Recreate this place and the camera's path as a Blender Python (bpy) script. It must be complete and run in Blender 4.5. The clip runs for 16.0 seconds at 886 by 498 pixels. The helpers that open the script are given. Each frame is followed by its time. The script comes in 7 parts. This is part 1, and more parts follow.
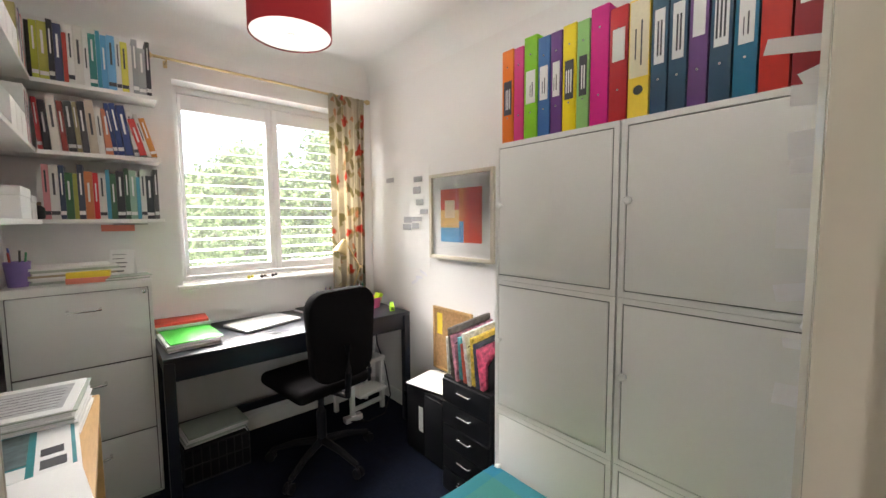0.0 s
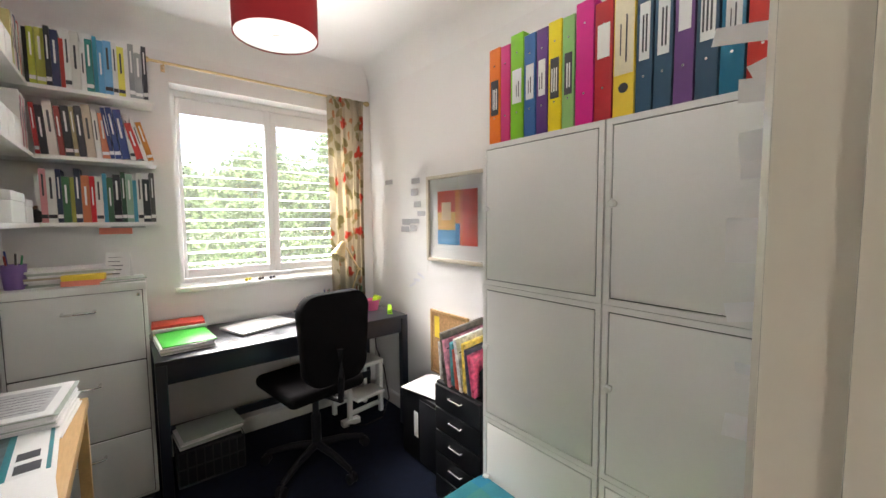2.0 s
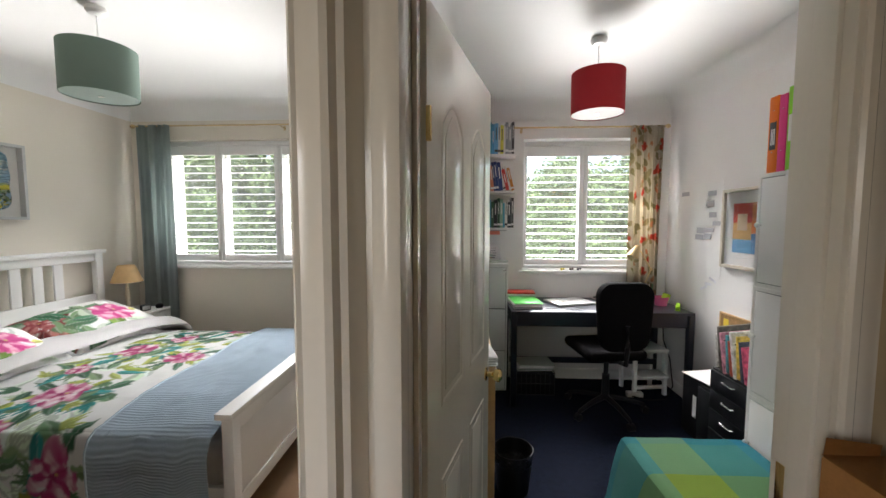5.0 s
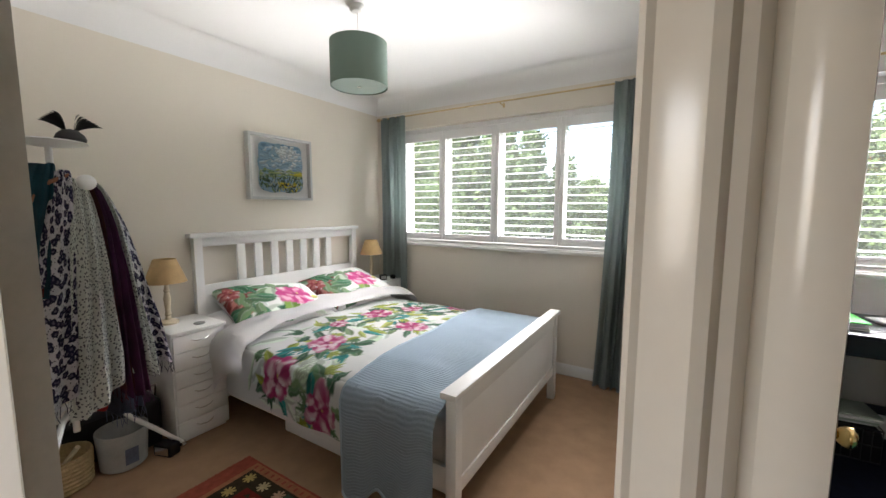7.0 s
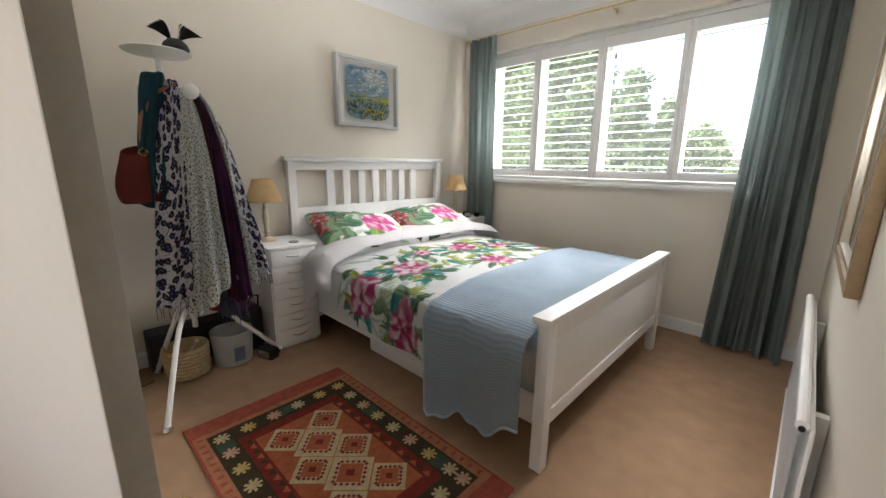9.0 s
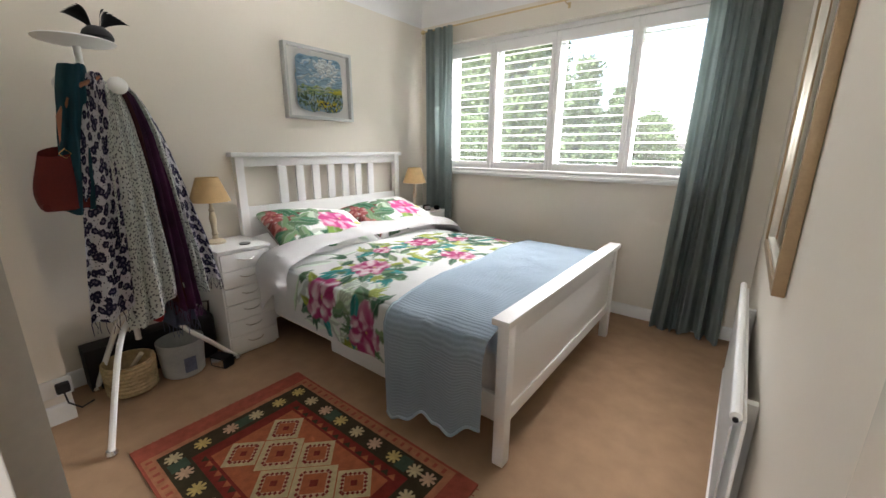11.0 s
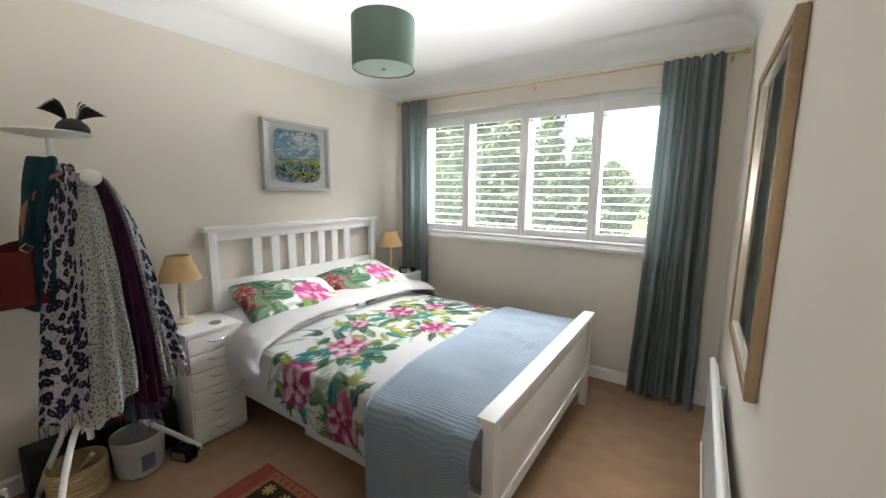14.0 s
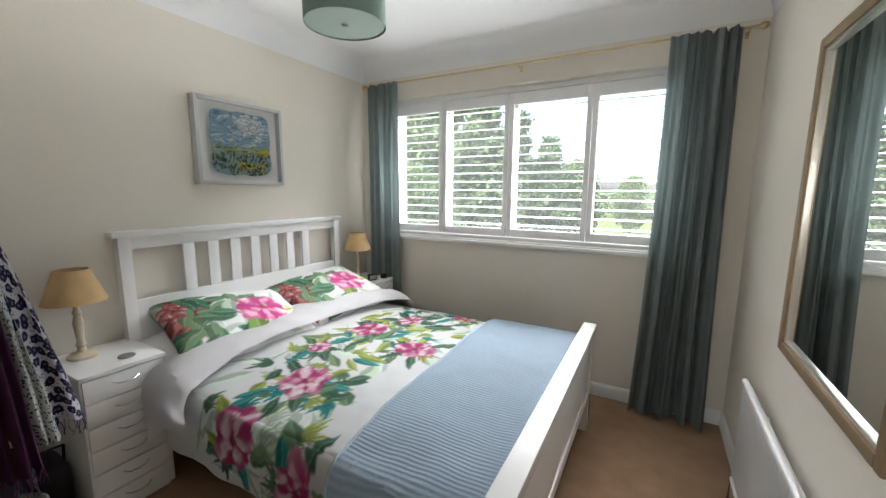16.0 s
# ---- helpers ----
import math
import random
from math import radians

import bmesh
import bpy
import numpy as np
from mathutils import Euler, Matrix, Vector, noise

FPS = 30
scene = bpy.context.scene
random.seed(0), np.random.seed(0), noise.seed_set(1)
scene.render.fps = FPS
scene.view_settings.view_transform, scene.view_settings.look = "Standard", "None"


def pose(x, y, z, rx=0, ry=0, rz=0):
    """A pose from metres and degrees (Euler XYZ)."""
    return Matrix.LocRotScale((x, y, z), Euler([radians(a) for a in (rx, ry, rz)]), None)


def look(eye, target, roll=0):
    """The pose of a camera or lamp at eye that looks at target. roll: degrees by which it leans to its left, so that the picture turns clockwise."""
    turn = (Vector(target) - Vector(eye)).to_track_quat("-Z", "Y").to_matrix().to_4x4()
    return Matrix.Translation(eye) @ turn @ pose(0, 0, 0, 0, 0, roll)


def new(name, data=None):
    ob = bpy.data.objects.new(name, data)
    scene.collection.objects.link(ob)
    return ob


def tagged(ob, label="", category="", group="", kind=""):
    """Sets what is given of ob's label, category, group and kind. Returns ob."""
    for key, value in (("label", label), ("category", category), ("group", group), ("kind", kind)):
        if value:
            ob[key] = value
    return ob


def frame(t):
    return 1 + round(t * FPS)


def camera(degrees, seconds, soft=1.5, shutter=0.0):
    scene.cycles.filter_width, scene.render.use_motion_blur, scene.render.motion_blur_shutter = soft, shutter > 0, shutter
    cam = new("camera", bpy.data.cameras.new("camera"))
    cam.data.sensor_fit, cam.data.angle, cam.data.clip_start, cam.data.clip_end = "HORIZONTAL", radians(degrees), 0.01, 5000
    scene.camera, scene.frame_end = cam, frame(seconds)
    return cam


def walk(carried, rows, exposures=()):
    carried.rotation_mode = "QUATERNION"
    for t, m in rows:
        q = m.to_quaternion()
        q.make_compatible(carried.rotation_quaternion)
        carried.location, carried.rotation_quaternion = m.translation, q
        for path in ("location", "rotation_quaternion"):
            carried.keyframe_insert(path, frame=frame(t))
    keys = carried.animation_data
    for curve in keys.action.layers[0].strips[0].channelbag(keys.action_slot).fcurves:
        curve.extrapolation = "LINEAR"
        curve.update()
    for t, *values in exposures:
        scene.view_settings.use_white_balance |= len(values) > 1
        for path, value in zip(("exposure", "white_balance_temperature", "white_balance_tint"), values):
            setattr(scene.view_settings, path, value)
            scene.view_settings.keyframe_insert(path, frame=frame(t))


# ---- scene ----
cam = camera(98.2, 16.0)
PATH = [
    (0, (0.105, 0.129, 1.412), (1.416, 1.631, 1.258), -0.4),
    (0.5, (0.114, 0.134, 1.416), (1.431, 1.632, 1.269), -0.3),
    (1, (0.131, 0.187, 1.446), (1.456, 1.677, 1.294), -0.4),
    (1.5, (0.172, 0.164, 1.446), (1.498, 1.653, 1.293), -0.5),
    (2, (0.201, 0.093, 1.421), (1.465, 1.636, 1.271), -0.5),
    (2.5, (0.165, -0.048, 1.438), (1.329, 1.572, 1.299), -0.5),
    (3, (0.099, -0.251, 1.483), (1.115, 1.466, 1.346), -0.5),
    (3.5, (0.068, -0.427, 1.492), (0.882, 1.395, 1.359), -0.5),
    (4, (0.015, -0.587, 1.461), (0.479, 1.354, 1.333), -0.3),
    (4.5, (-0.047, -0.668, 1.468), (0.121, 1.32, 1.336), -0.3),
    (5, (-0.119, -0.731, 1.474), (-0.225, 1.262, 1.335), 0.0),
    (7.5, (-0.394, -0.46, 1.377), (-1.625, 1.099, 1.148), 0.2),
    (8, (-0.421, -0.447, 1.331), (-1.778, 0.998, 1.063), 0.7),
    (8.5, (-0.451, -0.423, 1.293), (-1.818, 0.99, 0.926), 0.6),
    (9, (-0.486, -0.418, 1.217), (-1.832, 0.994, 0.778), 0.6),
    (11.5, (-0.5, -0.384, 1.343), (-1.66, 1.163, 0.835), 0.3),
    (12, (-0.511, -0.388, 1.447), (-1.658, 1.171, 0.947), 0.4),
    (12.5, (-0.509, -0.389, 1.502), (-1.647, 1.193, 1.053), 0.5),
    (13, (-0.523, -0.396, 1.543), (-1.641, 1.222, 1.183), 0.4),
    (13.5, (-0.533, -0.402, 1.523), (-1.642, 1.233, 1.211), 0.4),
    (14, (-0.543, -0.39, 1.492), (-1.64, 1.255, 1.194), 0.5),
    (14.5, (-0.589, -0.369, 1.459), (-1.677, 1.283, 1.161), 0.5),
    (15, (-0.625, -0.306, 1.441), (-1.675, 1.37, 1.142), 0.5),
    (15.5, (-0.676, -0.24, 1.433), (-1.683, 1.462, 1.133), 0.4),
    (16, (-0.83, -0.067, 1.46), (-1.784, 1.665, 1.161), 0.4),
]
walk(cam, [(t, look(eye, target, roll)) for t, eye, target, roll in PATH],
     exposures=[(0, 3.6, 6850, 13), (1.5, 3.6, 6800, 13), (3.5, 3.45, 6750, 13), (5, 2.98, 6500, 12), (7.5, 3.2, 6500, 13), (12, 3.42, 6450, 13), (14, 3.33, 6350, 12), (16, 3.1, 6200, 11)])

# ---- world and light: bright overcast day ----
world = bpy.data.worlds.new("sky")
scene.world = world
world.use_nodes = True
wn, wl = world.node_tree.nodes, world.node_tree.links
sky = wn.new("ShaderNodeTexSky")
sky.sky_type = "NISHITA"
sky.sun_disc = False
sky.sun_elevation, sky.sun_rotation = radians(60), radians(214)
sky.air_density, sky.dust_density, sky.ozone_density = 1.0, 4.0, 1.0
wl.new(sky.outputs[0], wn["Background"].inputs[0])
wn["Background"].inputs[1].default_value = 0.1
sun = new("sun", bpy.data.lights.new("sun", "SUN"))
sun.data.energy, sun.data.angle, sun.data.color = 1.3, radians(14), (1, 0.95, 0.88)
sun.matrix_world = look((-3, -4.5, 10), (0, 0, 0))


def sky_lamp(name, eye, target, sx, sy, watts, color, spread=180):
    """Stands in for the sky's light at an opening."""
    ob = new(name, bpy.data.lights.new(name, "AREA"))
    ob.data.shape, ob.data.size, ob.data.size_y, ob.data.energy, ob.data.color = "RECTANGLE", sx, sy, watts, color
    ob.data.spread = radians(spread)
    ob.matrix_world = look(eye, target)


DAY = (1, 0.98, 0.96)
# the bright open sky over the garden, above what the windows show
sky_lamp("sky_light_garden", (-0.6, 7.4, 5.4), (-0.6, 2.9, 1.6), 8.0, 2.4, 380, DAY)
# in the openings: the sky's light that goes down, and what the louvres throw up
sky_lamp("window_light_study_down", (1.02, 2.86, 1.6), (1.02, 2.22, 0.83), 1.1, 0.9, 2.0, DAY, 66)
sky_lamp("window_light_study_up", (0.95, 2.86, 1.6), (0.85, 1.97, 2.05), 1.1, 0.9, 1.15, DAY, 42)
sky_lamp("window_light_bedroom_down", (-1.85, 2.74, 1.65), (-1.85, 2.1, 0.88), 2.2, 0.9, 1.4, DAY, 66)
sky_lamp("window_light_bedroom_up", (-1.85, 2.74, 1.65), (-2.0, 1.85, 2.1), 2.2, 0.9, 1.7, DAY, 42)
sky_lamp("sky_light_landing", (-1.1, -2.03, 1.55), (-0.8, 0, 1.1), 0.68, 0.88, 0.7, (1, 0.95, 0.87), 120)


# ---- materials ----
def mat(name, color, rough=0.5, metal=0.0, var=0.08, scale=6.0, grain=120.0, bump=0.1, spec=0.5, sheen=0.0, stretch=(1, 1, 1), dirt=None):
    """A surface with stains at a large scale and grain at a small one."""
    m = bpy.data.materials.new(name)
    m.use_nodes = True
    n, l = m.node_tree.nodes, m.node_tree.links
    b = n["Principled BSDF"]
    b.inputs["Metallic"].default_value = metal
    b.inputs["Specular IOR Level"].default_value = spec
    b.inputs["Sheen Weight"].default_value = sheen
    tc = n.new("ShaderNodeTexCoord")
    mp = n.new("ShaderNodeMapping")
    mp.inputs["Scale"].default_value = stretch
    l.new(tc.outputs["Object"], mp.inputs["Vector"])
    n1, n2 = n.new("ShaderNodeTexNoise"), n.new("ShaderNodeTexNoise")
    for k, sc in ((n1, scale), (n2, grain)):
        k.inputs["Scale"].default_value = sc
        k.inputs["Detail"].default_value = 4
        l.new(mp.outputs[0], k.inputs["Vector"])
    info = n.new("ShaderNodeObjectInfo")
    add = n.new("ShaderNodeMath")
    add.operation = "MULTIPLY_ADD"
    l.new(n2.outputs[0], add.inputs[0])
    add.inputs[1].default_value = 0.5
    l.new(n1.outputs[0], add.inputs[2])
    ramp = n.new("ShaderNodeMapRange")
    ramp.inputs[1].default_value, ramp.inputs[2].default_value = 0.45, 1.05
    ramp.inputs[3].default_value, ramp.inputs[4].default_value = 1 - var, 1 + var
    l.new(add.outputs[0], ramp.inputs[0])
    mix = n.new("ShaderNodeVectorMath")
    mix.operation = "SCALE"
    mix.inputs[0].default_value = color
    l.new(ramp.outputs[0], mix.inputs["Scale"])
    l.new(mix.outputs[0], b.inputs["Base Color"])
    rr = n.new("ShaderNodeMapRange")
    rr.inputs[3].default_value, rr.inputs[4].default_value = max(rough - 0.08, 0.02), min(rough + 0.08, 1)
    l.new(n1.outputs[0], rr.inputs[0])
    l.new(rr.outputs[0], b.inputs["Roughness"])
    if bump:
        bp = n.new("ShaderNodeBump")
        bp.inputs["Strength"].default_value = bump
        bp.inputs["Distance"].default_value = 0.004
        l.new(add.outputs[0], bp.inputs["Height"])
        l.new(bp.outputs[0], b.inputs["Normal"])
    return m


M = {}


def colour(name, rgb, rough=0.5, **k):
    if name not in M:
        M[name] = mat(name, rgb, rough, **k)
    return M[name]


study_wall = colour("study white emulsion", (0.83, 0.82, 0.81), 0.75, var=0.02, scale=1.5, grain=90, bump=0.05)
bed_wall = colour("warm cream emulsion", (0.76, 0.71, 0.62), 0.75, var=0.02, scale=1.5, grain=90, bump=0.05)
hall_wall = colour("tan landing emulsion", (0.50, 0.40, 0.25), 0.75, var=0.03, scale=1.5, grain=90, bump=0.05)
ceil_paint = colour("ceiling emulsion", (0.84, 0.84, 0.83), 0.8, var=0.02, scale=1.2, grain=70, bump=0.06)
gloss = colour("cream white gloss paint", (0.80, 0.77, 0.69), 0.17, var=0.03, scale=3, grain=60, bump=0.03)
white_paint = colour("white satin paint", (0.82, 0.82, 0.80), 0.35, var=0.02, scale=4, grain=80, bump=0.02)
white_lacquer = colour("white lacquered board", (0.80, 0.79, 0.77), 0.38, var=0.015, scale=3, grain=150, bump=0.02)
shutter_white = colour("shutter white paint", (0.84, 0.84, 0.83), 0.4, var=0.015, scale=4, grain=80, bump=0.02)
navy_carpet = colour("navy loop carpet", (0.007, 0.010, 0.021), 0.95, var=0.35, scale=25, grain=500, bump=0.8, spec=0.1)
tan_carpet = colour("tan pile carpet", (0.36, 0.235, 0.145), 0.95, var=0.14, scale=9, grain=450, bump=0.7, spec=0.1)
brass = colour("polished brass", (0.80, 0.58, 0.25), 0.18, metal=1.0, var=0.05, bump=0.02)
chrome = colour("brushed chrome", (0.75, 0.75, 0.74), 0.25, metal=1.0, var=0.05, bump=0.02)


# ---- mesh tools ----
def finish(bm, bevel=0.0, seg=2, smooth=True):
    if bevel:
        bmesh.ops.bevel(bm, geom=[e for e in bm.edges if e.calc_face_angle(0) > 0.6], offset=bevel, segments=seg, affect="EDGES", profile=0.6, clamp_overlap=True)
    return bm


def mesh(bm, name, material, angle=35):
    me = bpy.data.meshes.new(name)
    bm.normal_update()
    for f in bm.faces:
        f.smooth = True
    for e in bm.edges:
        e.smooth = e.calc_face_angle(0) < radians(angle)
    bm.to_mesh(me)
    bm.free()
    for k in material if isinstance(material, (list, tuple)) else [material]:
        me.materials.append(k)
    return me


def part(name, bm, material, parent=None, label=""):
    ob = new(name, mesh(bm, name, material))
    if parent:
        ob.parent = parent
    if label:
        ob["label"] = label
    return ob


def piece(name, me, parent, m):
    """One more object on mesh data that alike pieces share."""
    ob = new(name, me)
    ob.parent, ob.matrix_basis = parent, m
    return ob


def thing(name, at=(0, 0, 0), rz=0.0, label="", category="", group="", kind=""):
    ob = new(name)
    ob.matrix_world = pose(*at, 0, 0, rz)
    ob.empty_display_size = 0.1
    return tagged(ob, label, category, group, kind)


def add_box(bm, lo, hi, m=None):
    c = [(a + b) / 2 for a, b in zip(lo, hi)]
    s = [max(b - a, 1e-4) for a, b in zip(lo, hi)]
    mx = Matrix.Translation(c) @ Matrix.Diagonal((*s, 1))
    return bmesh.ops.create_cube(bm, size=1, matrix=(m @ mx) if m else mx)["verts"]


def box(lo, hi, bevel=0.0, seg=2, m=None):
    bm = bmesh.new()
    add_box(bm, lo, hi, m)
    return finish(bm, bevel, seg)


def boxes(items, bevel=0.0):
    bm = bmesh.new()
    for lo, hi in items:
        add_box(bm, lo, hi)
    return finish(bm, bevel)


def lathe(profile, n=24, caps=True):
    """A turned body round z from (radius, height) pairs."""
    bm = bmesh.new()
    rings = [[bm.verts.new((r * math.cos(2 * math.pi * k / n), r * math.sin(2 * math.pi * k / n), z)) for k in range(n)] for r, z in profile]
    for a, b in zip(rings, rings[1:]):
        for k in range(n):
            bm.faces.new((a[k], a[(k + 1) % n], b[(k + 1) % n], b[k]))
    if caps:
        bm.faces.new(rings[0][::-1])
        bm.faces.new(rings[-1])
    return bm


def tube(points, radius, n=8, closed=False):
    """A round bar along points."""
    bm = bmesh.new()
    P = [Vector(p) for p in points]
    rings = []
    for i, p in enumerate(P):
        d = (P[min(i + 1, len(P) - 1)] - P[max(i - 1, 0)]).normalized()
        q = d.to_track_quat("Z", "Y")
        r = radius(i / (len(P) - 1)) if callable(radius) else radius
        rings.append([bm.verts.new(p + q @ Vector((r * math.cos(2 * math.pi * k / n), r * math.sin(2 * math.pi * k / n), 0))) for k in range(n)])
    for a, b in zip(rings, rings[1:]):
        for k in range(n):
            bm.faces.new((a[k], a[(k + 1) % n], b[(k + 1) % n], b[k]))
    bm.faces.new(rings[0][::-1])
    bm.faces.new(rings[-1])
    return bm


def sheet(f, nu, nv, thick=0.0):
    """A surface f(u, v) over the unit square, with thickness where given."""
    bm = bmesh.new()
    V = [[bm.verts.new(f(i / nu, j / nv)) for j in range(nv + 1)] for i in range(nu + 1)]
    for i in range(nu):
        for j in range(nv):
            bm.faces.new((V[i][j], V[i + 1][j], V[i + 1][j + 1], V[i][j + 1]))
    if thick:
        bmesh.ops.solidify(bm, geom=bm.faces[:], thickness=thick)
    return bm


def prism(outline, lo, hi, axis="z", bevel=0.0):
    """An outline in the plane across an axis, drawn out along it."""
    bm = bmesh.new()
    put3 = {"z": lambda a, b, h: (a, b, h), "y": lambda a, b, h: (a, h, b), "x": lambda a, b, h: (h, a, b)}[axis]
    low = [bm.verts.new(put3(a, b, lo)) for a, b in outline]
    high = [bm.verts.new(put3(a, b, hi)) for a, b in outline]
    bm.faces.new(low[::-1])
    bm.faces.new(high)
    k = len(outline)
    for i in range(k):
        bm.faces.new((low[i], low[(i + 1) % k], high[(i + 1) % k], high[i]))
    bmesh.ops.recalc_face_normals(bm, faces=bm.faces[:])
    return finish(bm, bevel)


def noisy(v, amp, scale):
    return Vector(v) + amp * noise.noise_vector(Vector(v) * scale)


# ---- the large structure ----
CEIL, COVE = 2.56, 0.15
# study: x -0.275..1.74, y 0.15..2.88; bedroom: x -3.22..-0.355, y -0.65..2.76; landing south of y -0.04
def slab(name, lo, hi, material, bevel=0.0):
    return tagged(part(name, box(lo, hi, bevel), material), kind="structure")


def wall_with_hole(name, x0, x1, y0, y1, hole, material, z1=CEIL):
    """A wall along x with one opening (x0, x1, z0, z1)."""
    hx0, hx1, hz0, hz1 = hole
    items = [((x0, y0, 0), (hx0, y1, z1)), ((hx1, y0, 0), (x1, y1, z1)), ((hx0, y0, hz1), (hx1, y1, z1))]
    if hz0 > 0:
        items.append(((hx0, y0, 0), (hx1, y1, hz0)))
    return tagged(part(name, boxes(items), material), kind="structure")


slab("floor_study", (-0.315, 0.06, -0.1), (1.84, 3.2, 0.0), navy_carpet)
slab("floor_bedroom", (-3.4, -1.5, -0.1), (-0.315, 3.2, 0.0), tan_carpet)
slab("floor_landing", (-0.315, -2.0, -0.1), (1.84, 0.06, 0.0), tan_carpet)
SW = (0.43, 1.62, 1.03, 2.235)
BW = (-3.04, -0.66, 1.07, 2.235)
wall_with_hole("wall_study_window", -0.315, 1.84, 2.88, 3.18, SW, study_wall)
wall_with_hole("wall_bedroom_window", -3.4, -0.315, 2.76, 3.18, BW, bed_wall)
slab("wall_study_east", (1.74, 0.06, 0), (1.84, 2.88, CEIL), study_wall)
slab("wall_bedroom_west", (-3.4, -1.5, 0), (-3.22, 2.76, CEIL), bed_wall)
slab("wall_bedroom_jut", (-3.22, -1.5, 0), (-2.90, -0.21, CEIL), bed_wall)
slab("wall_party_bedroom_side", (-0.355, -0.02, 0), (-0.3155, 2.76, CEIL), bed_wall)
slab("wall_party_study_side", (-0.3145, 0.16, 0), (-0.275, 2.88, CEIL), study_wall)
# door wall of the study: study face white, landing face magnolia
DOOR_X0, DOOR_X1, DOOR_H = -0.225, 0.598, 2.03
wall_with_hole("wall_study_door_inside", -0.275, 1.74, 0.06, 0.155, (DOOR_X0 - 0.031, DOOR_X1 + 0.031, 0, DOOR_H + 0.031), study_wall)
wall_with_hole("wall_study_door_landing", -0.3145, 1.84, 0.044, 0.0595, (DOOR_X0 - 0.031, DOOR_X1 + 0.031, 0, DOOR_H + 0.031), hall_wall)
slab("wall_landing_east", (1.74, -2.0, 0), (1.84, 0.044, CEIL), hall_wall)
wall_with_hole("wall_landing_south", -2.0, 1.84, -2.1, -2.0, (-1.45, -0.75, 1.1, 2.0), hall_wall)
slab("wall_landing_west", (-2.0, -2.0, 0), (-1.9, -0.76, CEIL), hall_wall)
slab("wall_bedroom_south", (-2.90, -0.76, 0), (-1.76, -0.66, CEIL), bed_wall)
slab("ceiling_study", (-0.315, 0.06, CEIL), (1.84, 3.2, CEIL + 0.1), ceil_paint)
slab("ceiling_bedroom", (-3.4, -1.5, CEIL), (-0.315, 3.2, CEIL + 0.1), ceil_paint)
slab("ceiling_landing", (-0.315, -2.1, CEIL), (1.84, 0.06, CEIL + 0.1), ceil_paint)
slab("ceiling_landing_end", (-2.0, -2.1, CEIL), (-0.315, -1.5, CEIL + 0.1), ceil_paint)
slab("floor_landing_end", (-2.0, -2.1, -0.1), (-0.315, -1.5, 0), tan_carpet)

# ---- trim, doors, windows ----
def cove(name, x0, x1, y0, y1, material):
    """A quarter-round plaster cove round a ceiling."""
    bm = bmesh.new()
    prof = [(COVE * (1 - math.cos(a)), -COVE * (1 - math.sin(a))) for a in [k * math.pi / 16 for k in range(9)]] + [(0.0, 0.0)]
    for a, b, nrm in (((x0, y0), (x1, y0), (0, 1)), ((x1, y0), (x1, y1), (-1, 0)), ((x1, y1), (x0, y1), (0, -1)), ((x0, y1), (x0, y0), (1, 0))):
        ends = []
        for p, s in ((a, 1), (b, -1)):
            d = ((b[0] - a[0]), (b[1] - a[1]))
            ln = math.hypot(*d)
            d = (d[0] / ln * s, d[1] / ln * s)
            ends.append([bm.verts.new((p[0] + nrm[0] * o + d[0] * o, p[1] + nrm[1] * o + d[1] * o, CEIL - 0.003 + h)) for o, h in prof])
        for i in range(len(prof)):
            j = (i + 1) % len(prof)
            bm.faces.new((ends[0][i], ends[0][j], ends[1][j], ends[1][i]))
    bmesh.ops.recalc_face_normals(bm, faces=bm.faces[:])
    return tagged(part(name, bm, material), kind="structure")


cove("trim_cove_study", -0.274, 1.739, 0.156, 2.879, ceil_paint)
cove("trim_cove_bedroom", -3.219, -0.356, -0.205, 2.759, ceil_paint)

SKIRT = [(0, 0), (0.016, 0), (0.016, 0.075), (0.012, 0.088), (0.005, 0.095), (0, 0.095)]


def skirting(a, b, side):
    """A moulded board along a wall from a to b; side is the way it faces."""
    along = "x" if a[1] == b[1] else "y"
    if along == "x":
        bm = prism([(a[1] + side * o, h + 0.001) for o, h in SKIRT], min(a[0], b[0]), max(a[0], b[0]), "x")
    else:
        bm = prism([(a[0] + side * o, h + 0.001) for o, h in SKIRT], min(a[1], b[1]), max(a[1], b[1]), "y")
    return tagged(part("baseboard", bm, white_paint), kind="structure")


for a, b, sd in (((-3.2, 2.759), (-0.372, 2.759), -1), ((-3.219, -0.2), (-3.219, 2.74), 1), ((-0.356, 0.0), (-0.356, 2.74), -1), ((-2.899, -0.64), (-2.899, -0.21), 1),
                 ((-0.25, 2.879), (1.72, 2.879), -1), ((1.739, 0.18), (1.739, 2.86), -1), ((0.70, 0.043), (1.73, 0.043), -1)):
    skirting(a, b, sd)

# study door lining, stops and architraves
frame_1 = thing("door_frame_1", kind="structure", label="cream gloss painted timber door frame with moulded architrave", category="door frame")
part("lining_jamb", box((DOOR_X1, 0.034, 0), (DOOR_X1 + 0.03, 0.168, DOOR_H + 0.03), 0.004), gloss, frame_1)
part("lining_jamb", box((DOOR_X0 - 0.03, 0.0, 0), (DOOR_X0, 0.168, DOOR_H + 0.03), 0.004), gloss, frame_1)
part("lining_head", box((DOOR_X0, 0.034, DOOR_H), (DOOR_X1, 0.168, DOOR_H + 0.03), 0.004), gloss, frame_1)
part("stop", box((DOOR_X1 - 0.012, 0.06, 0), (DOOR_X1 - 0.0005, 0.115, DOOR_H), 0.003), gloss, frame_1)
